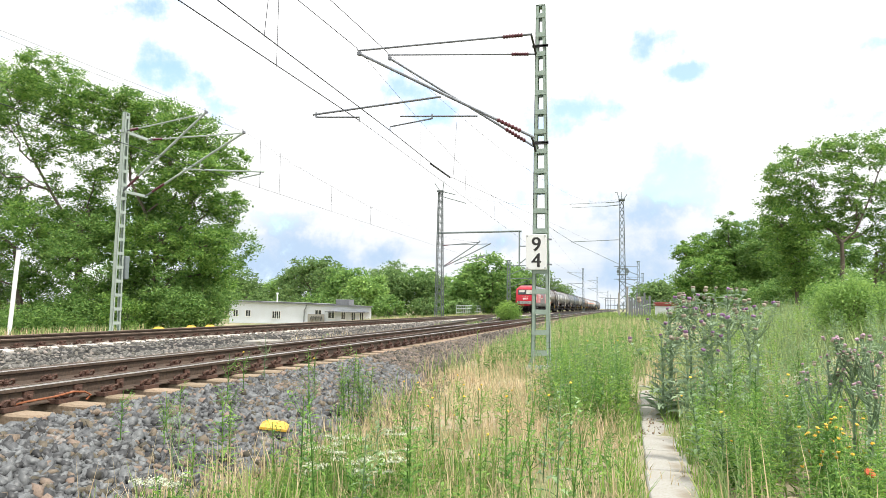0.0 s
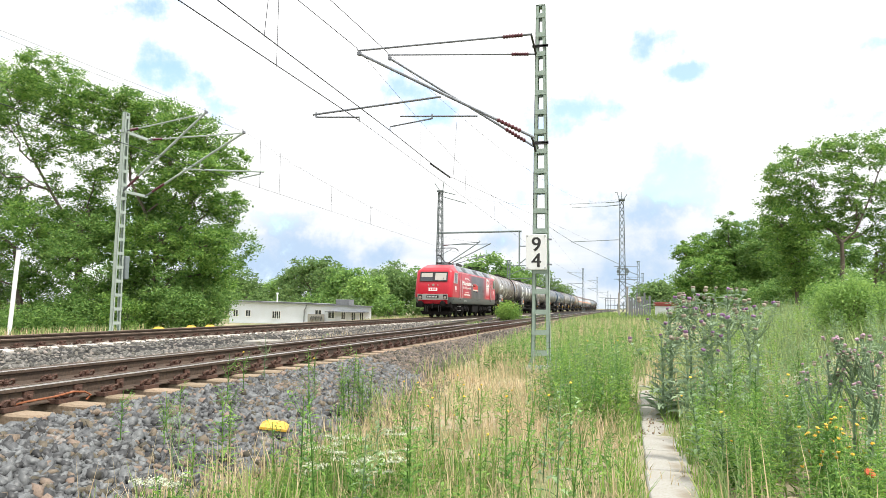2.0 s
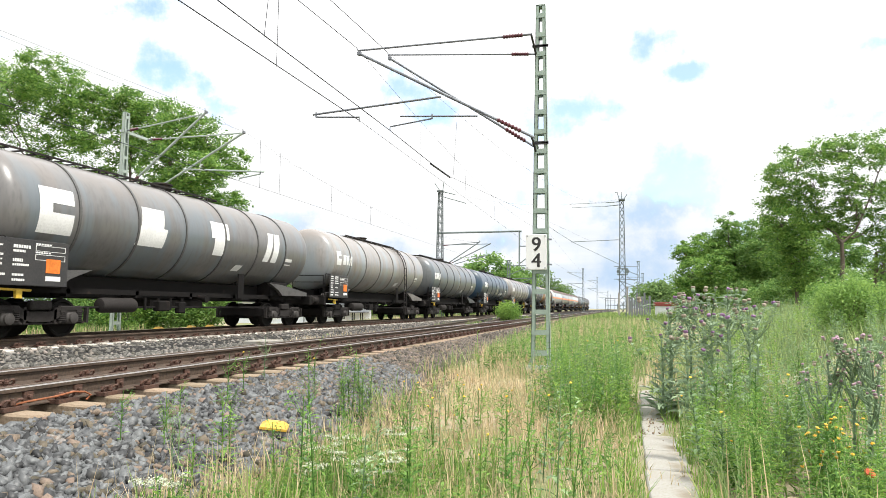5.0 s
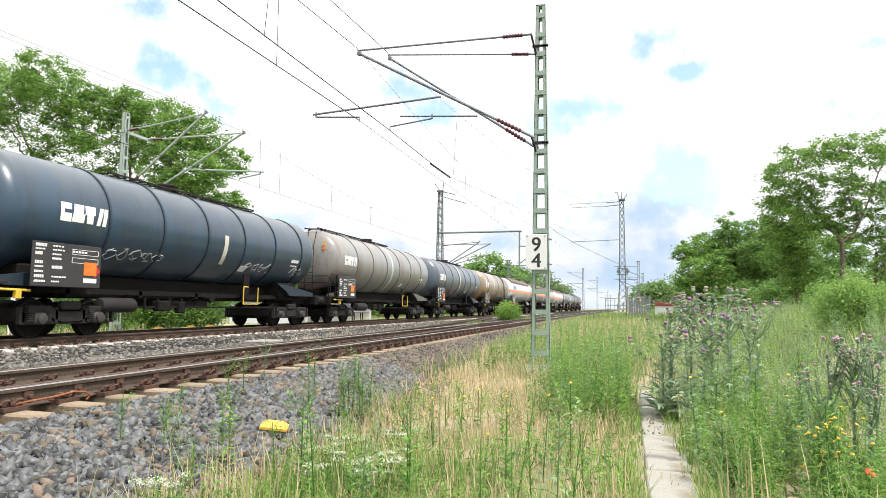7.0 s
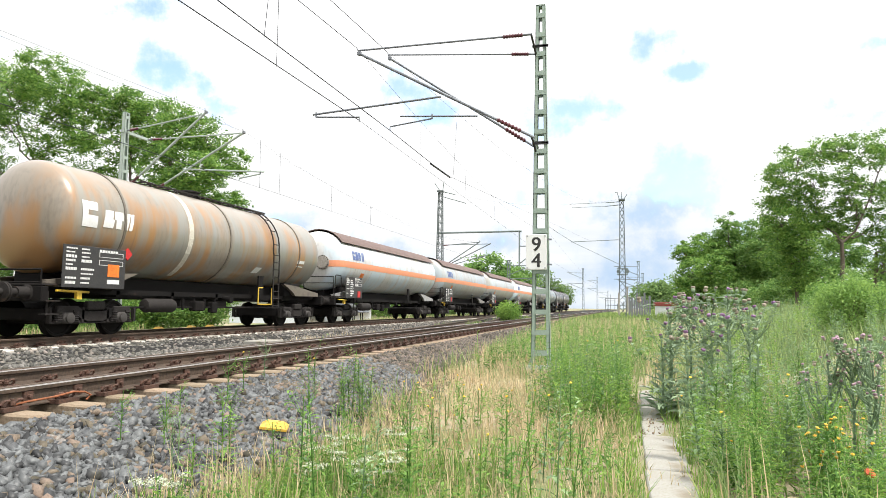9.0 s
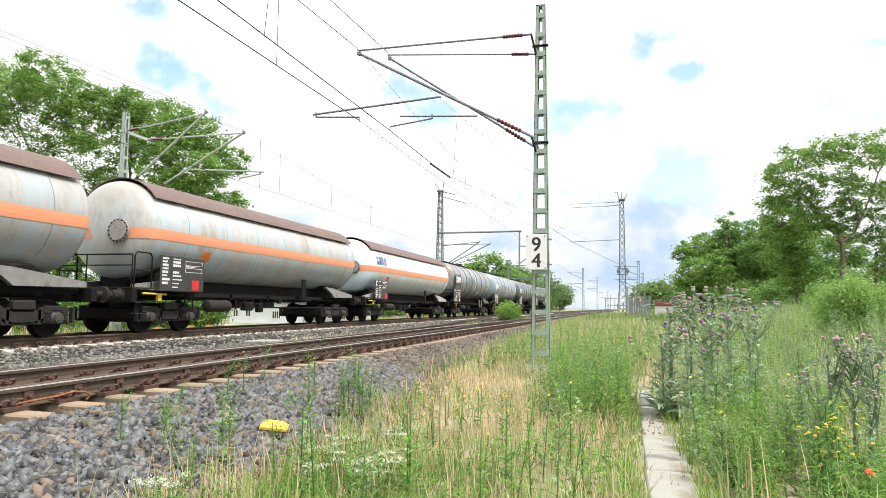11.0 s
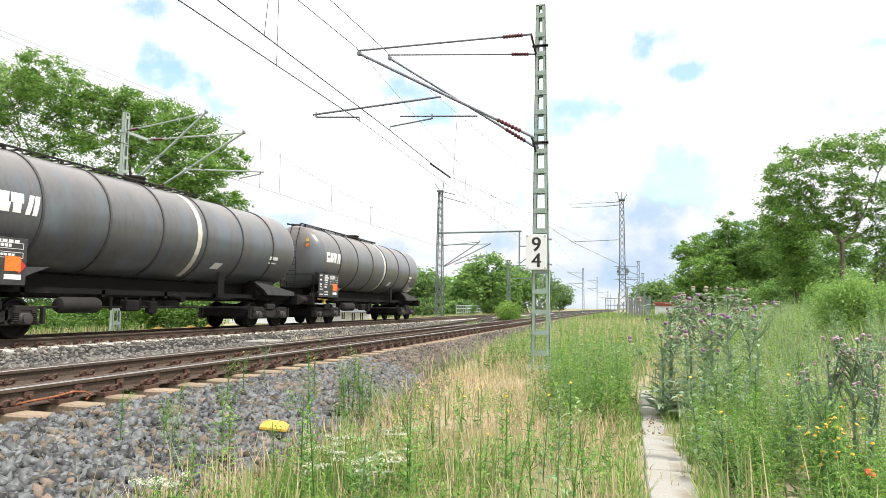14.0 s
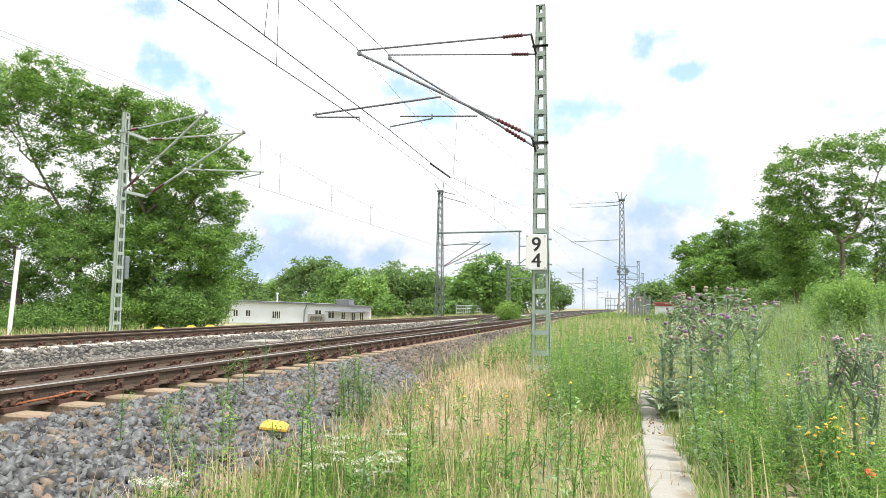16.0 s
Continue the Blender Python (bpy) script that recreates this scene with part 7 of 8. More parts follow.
M["thistle_leaf"] = mat("thistle_leaf", (0.31, 0.41, 0.27), 0.65, dark=(0.20, 0.28, 0.17), scale=3, fine=15, bump=0.1, per=0.25, thin=0.35, spec=0.25)
M["mauve"] = mat("faded_mauve_flower", (0.42, 0.27, 0.34), 0.8, dark=(0.28, 0.19, 0.22), scale=8, fine=60, bump=0.2, per=0.3)
M["purple"] = mat("thistle_flower", (0.30, 0.16, 0.31), 0.8, dark=(0.20, 0.11, 0.21), scale=8, fine=60, bump=0.2, per=0.3)
M["seedhead"] = mat("faded_flower_head", (0.34, 0.285, 0.225), 0.85, dark=(0.22, 0.19, 0.14), scale=8, fine=60, bump=0.2, per=0.3)
M["yellow_flower"] = mat("yellow_flower", (0.66, 0.44, 0.03), 0.7, dark=(0.5, 0.3, 0.02), scale=8, fine=50, bump=0.1, per=0.15)
M["tansy"] = mat("tansy_flower", (0.62, 0.36, 0.02), 0.7, dark=(0.45, 0.24, 0.02), scale=8, fine=50, bump=0.1, per=0.2)
M["white_flower"] = mat("white_flower", (0.55, 0.58, 0.45), 0.8, dark=(0.38, 0.43, 0.28), scale=8, fine=50, bump=0.1, per=0.15)
M["poppy"] = mat("poppy", (0.75, 0.10, 0.02), 0.6, scale=8, fine=50, bump=0)
M["stem_brown"] = mat("dry_stem", (0.20, 0.13, 0.08), 0.8, scale=5, fine=30, bump=0.1)


def leaf_cloud(centres, radius, per, size, rng, aspect=0.5, flat=0.5):
    """Small folded leaves gathered round centres."""
    n = len(centres) * per
    c = np.repeat(np.asarray(centres), per, axis=0)
    r = np.repeat(np.broadcast_to(np.asarray(radius, float), (len(centres),)), per)
    p = c + rng.normal(size=(n, 3)) * r[:, None] * np.array([0.55, 0.55, 0.55 * flat])
    a = rng.normal(size=(n, 3)) * np.array([1, 1, 0.55])
    a /= np.linalg.norm(a, axis=1, keepdims=True)
    b = np.cross(a, rng.normal(size=(n, 3)))
    b /= np.linalg.norm(b, axis=1, keepdims=True) + 1e-9
    nrm = np.cross(a, b)
    s = size * rng.uniform(0.6, 1.35, (n, 1))
    v = np.stack([p - a * s * 0.5, p + b * s * aspect * 0.5 + nrm * s * 0.08, p + a * s * 0.5, p - b * s * aspect * 0.5 + nrm * s * 0.08], 1).reshape(-1, 3)
    f = np.arange(n * 4).reshape(n, 4)
    return v, f


def tree(x, y, h, r, seed, leaf="leaf_tree", size=0.2, tips=260, per=60, clump=0.75, bare=0.3, label="broad leafy deciduous tree", trunks=1, low=0.25, lean=0.0, group="trees"):
    """Tapered trunk, forking limbs and clumps of small leaves at the branch ends."""
    rng = np.random.default_rng(seed)
    gz = float(ground_z(x, y)) - 0.1
    t = thing("tree", label, "tree", pose(x, y, gz), group)
    wood = Shape()
    ends, axis, joints = [], [], []
    hh = h - gz

    def limb(p, d, length, rad, depth):
        pts = [p]
        k = 4
        for i in range(k):
            d = d + rng.normal(size=3) * 0.16 + np.array([0, 0, 0.06])
            d = d / np.linalg.norm(d)
            q = pts[-1] + d * length / k
            off = math.hypot(q[0] - lean * hh * 0.4, q[1])
            if off > r * 0.85:
                q = np.array([q[0] * r * 0.85 / off, q[1] * r * 0.85 / off, q[2]])
            q[2] = min(q[2], hh * 0.96)
            pts.append(q)
        joints.extend(pts[1:])
        wood.tube([tuple(q) for q in pts], rad, 7 if depth < 2 else 5, rad * 0.55)
        if depth == 0:
            axis.extend(pts[2:])
        if depth >= 2:
            ends.append(pts[-1])
            ends.append(pts[-2] + rng.normal(size=3) * 0.2)
        if depth < 3:
            for i in range(int(rng.integers(2, 5))):
                q = pts[int(rng.integers(2, k + 1))]
                e = d + rng.normal(size=3) * np.array([0.75, 0.75, 0.45])
                limb(q, e / np.linalg.norm(e), length * rng.uniform(0.55, 0.8), rad * 0.5, depth + 1)
    for i in range(trunks):
        a = rng.uniform(0, 6.28)
        o = np.array([math.cos(a), math.sin(a), 0]) * (0.5 if trunks > 1 else 0.0)
        limb(o, np.array([o[0] * 0.4 + lean, o[1] * 0.4, 1.0]), hh * 0.40, 0.02 * hh, 0)
        if trunks == 1:
            limb(np.array([0, 0, hh * 0.3]), np.array([0.5 * math.cos(a + 2), 0.5 * math.sin(a + 2), 0.9]), hh * 0.4, 0.014 * hh, 1)
            limb(np.array([0, 0, hh * 0.25]), np.array([0.8 * math.cos(a + 4), 0.8 * math.sin(a + 4), 0.7]), hh * 0.36, 0.012 * hh, 1)
    # crown: branch ends and an uneven outer shell of clumps
    lobes = rng.normal(size=(9, 3))
    lobes /= np.linalg.norm(lobes, axis=1, keepdims=True)
    dirs = rng.normal(size=(tips, 3))
    dirs /= np.linalg.norm(dirs, axis=1, keepdims=True)
    swell = 0.72 + 0.42 * np.clip((dirs @ lobes.T).max(1) - 0.55, 0, 1) / 0.45
    rad = rng.uniform(0.45, 1.0, tips) ** 0.6 * swell
    cz = hh * (low + 1.0) / 2
    cen = np.stack([dirs[:, 0] * r * rad + lean * hh * 0.4, dirs[:, 1] * r * rad, cz + dirs[:, 2] * hh * (1 - low) / 2 * rad], -1)
    cen = cen[rng.uniform(size=tips) > bare * (rad < 0.7)]
    e = np.array(ends)
    e = e[(e[:, 2] > hh * low * 0.85) & (rng.uniform(size=len(e)) > bare * 0.7)] if len(e) else np.zeros((0, 3))
    cen = np.concatenate([cen, e])
    near = np.array(joints)
    for q in cen[:: max(1, len(cen) // 70)]:
        base = near[np.argmin(np.linalg.norm(near - q, axis=1) + 4.0 * (near[:, 2] > q[2] - 0.2))]
        mid = (base + q) / 2 + rng.normal(size=3) * 0.15
        wood.tube([tuple(base), tuple(mid), tuple(q)], 0.003 * hh, 4, 0.008)
    part("trunk", wood, M["bark"], t, "grey-brown forked trunk and limbs", True)
    v, f = leaf_cloud(cen, clump * rng.uniform(0.6, 1.3, len(cen)), per, size, rng)
    ob = new("crown", fast_mesh("crown", v, f, M[leaf]))
    ob.parent = t
    return t


def bush(x, y, h, r, seed, leaf="leaf_light", size=0.11, n=90, per=60, label="dense leafy bush", z=None):
    rng = np.random.default_rng(seed)
    gz = float(ground_z(x, y)) - 0.05 if z is None else z
    t = thing("bush", label, "bush", pose(x, y, gz), "bushes")
    dirs = rng.normal(size=(n, 3))
    dirs /= np.linalg.norm(dirs, axis=1, keepdims=True)
    rad = rng.uniform(0.3, 1.0, n) ** 0.5 * rng.uniform(0.75, 1.1, n)
    cen = np.stack([dirs[:, 0] * r * rad, dirs[:, 1] * r * rad, h * 0.5 + dirs[:, 2] * h * 0.48 * rad], -1)
    wood = Shape()
    for q in cen[::3]:
        wood.tube([(q[0] * 0.15, q[1] * 0.15, 0), (q[0] * 0.5, q[1] * 0.5, q[2] * 0.6), tuple(q)], 0.012 * max(h, 1), 4, 0.004)
    part("branchwork", wood, M["bark"], t)
    v, f = leaf_cloud(cen, 0.22 * min(h, 2.2) ** 0.7 * rng.uniform(0.7, 1.3, n), per, size, rng, 0.55, 0.9)
    ob = new("foliage", fast_mesh("foliage", v, f, M[leaf]))
    ob.parent = t
    return t


def spreading_tree(x, y, lobes, seed, leaf="leaf_tree", size=0.155, per=80, clumps=46, girth=0.22, lean=0.0, label="broad leafy deciduous tree", group="trees", forks=4):
    """A trunk whose limbs run out to the lobes of the crown; each lobe (x, y, z, radius, fullness) is a spray of twigs and small leaves."""
    rng = np.random.default_rng(seed)
    gz = float(ground_z(x, y)) - 0.15
    t = thing("tree", label, "tree", pose(x, y, gz), group)
    L = np.array(lobes, float)
    L[:, :3] -= np.array([x, y, gz])
    top = L[:, 2].max()
    wood = Shape()
    trunk = [np.array([lean * top * f * f + 0.12 * math.sin(f * 5 + seed), 0.1 * math.cos(f * 4 + seed), top * f]) for f in (0.0, 0.08, 0.17, 0.26, 0.34, 0.42)]
    wood.tube([tuple(p) for p in trunk], girth, 9, girth * 0.55)
    # main forks lead to the highest and the widest lobes, the rest branch from them
    order = np.argsort(-(L[:, 2] + 0.6 * np.abs(L[:, 0])))
    nodes = [(p, girth * 0.5) for p in trunk[2:]]
    cen, rad = [], []
    for n, k in enumerate(order):
        c, r, f = L[k, :3], L[k, 3], L[k, 4]
        best = min(range(len(nodes)), key=lambda i: np.linalg.norm(nodes[i][0] - c) + (3.0 if nodes[i][0][2] > c[2] - 0.3 else 0.0) + (1.5 if n < forks and i > 3 else 0.0))
        b, br = nodes[best]
        width = min(br * 0.8, 0.03 + 0.012 * np.linalg.norm(c - b))
        way = []
        for i in range(6):
            q = i / 5
            sway = rng.normal(size=3) * 0.16 * (0 < i < 5)
            way.append(b + (c - b) * q + np.array([0, 0, -0.08 * np.linalg.norm(c - b) * math.sin(math.pi * q)]) + np.array([0, 0, 0.12 * np.linalg.norm(c - b) * math.sin(math.pi * q)]) * (-0.5 if c[2] > b[2] + 2 else 0.6) + sway)
        wood.tube([tuple(p) for p in way], width, 6, max(width * 0.35, 0.012))
        nodes += [(p, max(width * 0.7, 0.02)) for p in way[2:]]
        m = max(4, int(clumps * r * r * (0.1 + 0.9 * f)))
        d = rng.normal(size=(m, 3))
        d /= np.linalg.norm(d, axis=1, keepdims=True)
        p = c + d * (r * 1.16 * rng.uniform(0.1, 1.1, m) ** 0.5)[:, None] * np.array([1.0, 1.0, 0.95])
        for q in p[:: 2 if f < 0.75 else 4]:
            mid = c + (q - c) * 0.5 + rng.normal(size=3) * 0.08
            wood.tube([tuple(c + rng.normal(size=3) * 0.1), tuple(mid), tuple(q)], 0.018, 4, 0.006)
        cen.append(p)
        rad.append(np.full(m, 0.22 + 0.12 * r) * rng.uniform(0.6, 1.35, m))
    part("trunk", wood, M["bark"], t, "grey-brown forked trunk and limbs", True)
    cen, rad = np.concatenate(cen), np.concatenate(rad)
    v, f = leaf_cloud(cen, rad, per, size, rng, 0.45, 0.6)
    ob = new("crown", fast_mesh("crown", v, f, M[leaf]))
    ob.parent = t
    return t


# trees beside the far track
spreading_tree(-28.1, 29.5, [(-30.9, 28.9, 13.1, 1.3, 0.8), (-34.9, 30.6, 13.5, 1.4, 0.7), (-28.6, 28.8, 12.0, 1.15, 0.9), (-26.9, 28.7, 11.2, 0.95, 1.0), (-32.7, 29.1, 10.3, 1.1, 0.3), (-34.8, 28.9, 11.6, 1.4, 0.6), (-35.4, 29.9, 8.7, 1.45, 0.4), (-27.0, 28.6, 9.5, 0.9, 0.5),
                              (-34.1, 30.5, 7.4, 1.05, 0.3), (-30.2, 30.4, 6.9, 0.9, 0.3), (-29.8, 28.3, 4.9, 1.2, 0.8), (-27.3, 29.6, 7.6, 0.95, 0.6), (-32.8, 29.6, 12.2, 1.1, 0.6), (-31.0, 30.0, 9.4, 1.2, 0.4), (-29.0, 30.4, 9.8, 1.1, 0.6), (-33.0, 30.6, 6.0, 1.2, 0.6), (-29.4, 29.0, 11.0, 1.0, 0.6), (-28.6, 30.6, 6.0, 1.2, 0.8)], 31, label="tall airy locust tree with dark forked limbs", girth=0.24)
spreading_tree(-24.0, 30.5, [(-26.0, 29.7, 11.2, 1.15, 1), (-24.7, 30.4, 10.9, 1.15, 1), (-22.0, 29.1, 9.8, 1.1, 1), (-21.4, 30.6, 9.6, 1.0, 1), (-25.5, 30.2, 9.1, 1.2, 1), (-22.2, 29.0, 7.9, 1.2, 1), (-20.1, 29.1, 7.5, 0.95, 1), (-21.1, 32.3, 8.7, 0.9, 1), (-25.1, 31.2, 6.6, 1.3, 1),
                              (-21.8, 30.3, 6.1, 1.25, 1), (-20.4, 31.0, 6.0, 0.9, 1), (-19.4, 29.7, 4.0, 0.7, 1), (-20.9, 29.8, 3.6, 1.15, 1), (-22.5, 29.0, 3.9, 1.1, 0.7), (-24.1, 28.9, 4.2, 1.0, 0.8), (-20.8, 31.6, 2.4, 0.95, 0.9)], 32, label="tall leafy locust tree with a full rounded crown", girth=0.26)
spreading_tree(-30.9, 29.0, [(-33.0, 28.3, 4.0, 1.4, 0.9), (-35.5, 29.5, 5.6, 1.6, 0.8), (-37.0, 30.0, 8.5, 1.6, 0.6), (-34.7, 29.6, 2.2, 1.4, 1), (-38.5, 30.0, 11.0, 1.7, 0.8), (-39.0, 30.0, 5.0, 1.8, 1)], 34, label="leaning locust tree behind the white post", lean=-0.3, girth=0.2)
spreading_tree(-27.4, 31.0, [(-27.4, 29.6, 4.3, 1.2, 1), (-27.4, 28.2, 3.3, 1.1, 1), (-30.6, 29.3, 2.5, 1.15, 1), (-24.2, 28.7, 3.1, 0.95, 1), (-26.9, 29.0, 1.1, 1.25, 1), (-25.3, 31.3, 5.5, 1.3, 1), (-28.9, 32.3, 4.6, 1.5, 1), (-31.9, 32.3, 4.6, 1.6, 1)], 35, "leaf_deep", label="young leafy tree in the shade of the locusts", girth=0.1)
spreading_tree(-22.6, 32.5, [(-22.5, 31.6, 1.5, 1.05, 1), (-22.2, 29.2, 1.6, 1.0, 0.9), (-25.0, 30.2, 1.9, 1.2, 1), (-20.6, 30.5, 1.0, 0.9, 1), (-24.6, 33.3, 4.6, 1.5, 1), (-22.0, 33.5, 4.0, 1.5, 1)], 36, "leaf_deep", label="young leafy tree in the shade of the locusts", girth=0.09)
for i, (x, y, h, r) in enumerate(((-33, 27.5, 2.6, 2.2), (-29.3, 28.0, 2.2, 2.0), (-26.5, 28.0, 2.6, 2.0), (-23.8, 28.8, 2.4, 1.8), (-21.0, 29.0, 2.0, 1.2), (-31.5, 34, 4.6, 3.2), (-27.5, 34, 5.0, 3.2), (-23.5, 34, 4.6, 2.4), (-37.5, 28, 3.6, 2.4), (-38.5, 31, 4.6, 3.0), (-43.0, 32, 5.0, 3.5), (-34.5, 31.5, 3.8, 2.6))):
    bush(x, y, h, r, 60 + i, "leaf_deep" if i % 3 else "leaf_tree", 0.13, 110, 90, "leafy shrub under the locust trees")
# trees beyond the verge
spreading_tree(10.6, 38.0, [(7.9, 37.8, 7.9, 0.8, 0.6), (9.1, 39.3, 8.9, 0.85, 0.5), (9.7, 37.3, 8.9, 0.8, 0.5), (10.5, 36.7, 8.8, 0.8, 0.5), (11.7, 37.4, 8.7, 0.8, 0.4), (13.3, 38.7, 9.3, 0.9, 0.5), (8.6, 38.8, 6.8, 0.9, 0.9), (9.5, 38.1, 7.3, 0.75, 0.7), (10.9, 37.4, 7.4, 0.6, 0.3),
                             (12.6, 39.2, 7.2, 0.75, 0.4), (7.5, 39.3, 6.9, 0.5, 0.4), (12.3, 38.6, 5.2, 0.75, 0.4), (10.0, 38.4, 5.8, 0.75, 0.6), (10.9, 37.6, 6.6, 0.7, 0.5), (11.7, 38.5, 6.1, 0.8, 0.5), (11.4, 38.8, 7.8, 0.7, 0.4), (10.8, 39.0, 4.8, 0.7, 0.5)], 44, label="airy tree with a bare dark trunk on the bank", group="trees on the bank", girth=0.15, size=0.14, clumps=60)
spreading_tree(8.6, 38.6, [(8.0, 37.8, 5.4, 0.95, 1), (8.8, 37.7, 4.5, 1.0, 1), (8.2, 38.3, 3.8, 0.9, 1), (9.4, 39.0, 5.6, 0.8, 0.9), (9.0, 38.6, 2.6, 0.9, 1)], 45, label="ivy-clad leafy tree on the bank", group="trees on the bank", girth=0.12, size=0.14, clumps=60)
spreading_tree(12.9, 40.0, [(13.7, 38.4, 6.6, 1.1, 0.5), (13.4, 37.8, 4.3, 1.1, 0.6), (12.4, 37.8, 3.3, 0.85, 0.5), (15.4, 39.4, 8.4, 1.3, 0.7), (15.8, 39.6, 5.6, 1.3, 0.8), (15.0, 40.0, 3.4, 1.2, 0.9)], 42, label="airy leafy tree on the bank", group="trees on the bank", girth=0.15, size=0.14, clumps=56)
spreading_tree(7.7, 50.5, [(7.5, 50.4, 4.0, 1.4, 1), (8.7, 48.2, 4.9, 1.2, 1), (7.3, 51.1, 5.8, 1.05, 1), (8.4, 49.2, 6.4, 0.85, 0.5), (7.0, 49.8, 6.9, 0.65, 0.4), (10.2, 51.4, 3.6, 1.35, 1), (8.4, 51.7, 2.2, 1.3, 1), (9.9, 49.5, 5.6, 1.1, 0.8), (12.1, 52.2, 2.7, 1.35, 1)], 50, "leaf_deep", label="dense leafy tree at the edge of the wood", group="trees on the bank", size=0.18, girth=0.16)
spreading_tree(5.2, 50.6, [(4.3, 51.0, 4.8, 0.8, 1), (5.4, 51.6, 5.2, 1.0, 1), (4.6, 49.2, 3.1, 1.1, 1), (5.7, 47.7, 3.4, 1.1, 1), (5.9, 52.4, 6.0, 0.6, 0.4), (5.6, 50.3, 1.8, 0.9, 1), (3.9, 47.6, 1.6, 0.6, 1), (6.6, 50.0, 4.6, 1.0, 1)], 51, label="dense leafy tree at the edge of the wood", group="trees on the bank", size=0.18, girth=0.14)
spreading_tree(13.1, 46.5, [(11.7, 46.1, 3.2, 1.2, 1), (13.2, 45.5, 2.4, 0.95, 0.6), (14.7, 45.6, 2.5, 1.1, 1), (16.4, 45.6, 3.0, 1.35, 1), (16.7, 47.5, 1.7, 1.05, 1), (11.4, 46.4, 1.6, 0.85, 1), (13.6, 48.0, 4.6, 1.4, 0.9), (18.6, 46.0, 4.0, 1.8, 1)], 52, "leaf_deep", label="dense leafy tree at the edge of the wood", group="trees on the bank", size=0.18, girth=0.13)
for i, (x, y, h, r) in enumerate(((8.8, 43, 1.9, 1.6), (12.6, 43, 1.8, 1.6), (15.8, 41, 2.2, 1.8), (18.5, 38, 3.2, 2.2), (7.0, 47, 2.2, 1.8), (21.5, 38, 3.8, 2.4))):
    bush(x, y, h, r, 80 + i, "leaf_tree" if i % 2 else "leaf_deep", 0.14, 100, 70, "leafy shrub at the foot of the trees")
bush(8.0, 30.0, 1.5, 0.9, 94, "weed_green", 0.11, 60, 70, "bright green shrub before the wood")
bush(5.15, 18.2, 1.6, 0.72, 95, "leaf_light", 0.065, 80, 110, "light green elder bush on the bank")
bush(5.95, 18.8, 1.35, 0.66, 96, "leaf_light", 0.065, 75, 110, "light green elder bush on the bank")
bush(-8.9, 53.5, 1.7, 1.1, 97, "weed_fresh", 0.12, 80, 55, "low green bush between the tracks", -0.4)
# far rows
FAR = ((-85.7, 140, 8.5, 5.6), (-82.4, 150, 7.6, 5.3), (-67.7, 140, 12.1, 6.8), (-74, 146, 9.6, 5.6), (-55.8, 130, 8.5, 5.2), (-61, 135, 10.2, 5.0), (-46.9, 120, 6.3, 4.2), (-53.0, 150, 11.0, 6.5), (-43.6, 140, 9.4, 5.6), (-48, 135, 8.4, 5), (-38.5, 135, 7.4, 4.6),
       (-41.9, 160, 8.1, 4.9), (-21.6, 112, 9.5, 5.4), (-26, 118, 7.5, 4.2), (-19.4, 120, 8.4, 4.2), (-23.1, 200, 11.7, 6.4), (-20.0, 220, 8.2, 5.4), (-31, 165, 7.5, 5), (7.6, 160, 7.3, 6.4), (12, 110, 7.0, 5), (-96, 150, 8.4, 6), (-107, 150, 9, 6), (16, 85, 8, 5))
for i, (x, y, h, r) in enumerate(FAR):
    tree(x, y, h, r, 100 + i, ("leaf_far", "leaf_light", "leaf_deep")[0 if i in (2, 7, 9, 15, 18) else (2 if i in (12, 13, 14, 4, 8) else (1 if i in (1, 6, 11) else 0))], 0.62, 150, 26, 1.3, 0.05, "distant leafy tree in the row behind the line", 1, 0.0, 0.0, "distant trees")
for i, (x, y, h, r) in enumerate(((-62, 118, 4.6, 4), (-54, 112, 4.4, 3.6), (-46, 108, 4.2, 3.6), (-40, 112, 4.4, 3.6), (-34, 115, 3.8, 3.2), (-29, 112, 3.6, 3), (-70, 122, 5, 4), (-79, 128, 5, 4), (-23.5, 100, 2.8, 2.4), (-26, 104, 3, 2.5))):
    bush(x, y, h, r, 140 + i, "leaf_deep" if i % 2 else "leaf_far", 0.4, 70, 40, "distant shrub in front of the tree row")


# ---- grass and weeds ----
def blades(name, pts, hmin, hmax, width, material, seed, label, bend=0.35, zf=ground_z):
    rng = np.random.default_rng(seed)
    n = len(pts)
    x, y = pts.T
    z = zf(x, y) - 0.02
    h = rng.uniform(hmin, hmax, n)
    a = rng.uniform(0, 2 * np.pi, n)
    d = np.stack([np.cos(a), np.sin(a)], -1)
    b = rng.uniform(0.05, bend, n) * h
    side = np.stack([-d[:, 1], d[:, 0]], -1) * (width * rng.uniform(0.6, 1.4, n))[:, None]
    rows = []
    for t, w in ((0, 1.0), (0.5, 0.8), (1.0, 0.12)):
        c = np.stack([x, y], -1) + d * (b * t * t)[:, None]
        zz = z + h * (t - 0.12 * t * t)
        rows.append(np.concatenate([c - side * w, zz[:, None]], 1))
        rows.append(np.concatenate([c + side * w, zz[:, None]], 1))
    v = np.stack(rows, 1).reshape(-1, 3)
    o = (np.arange(n) * 6)[:, None]
    f = np.concatenate([o + np.array([0, 1, 3, 2]), o + np.array([2, 3, 5, 4])])
    ob = new(name, fast_mesh(name, v, f, M[material]))
    return tagged(ob, label, "grass", kind="stuff")


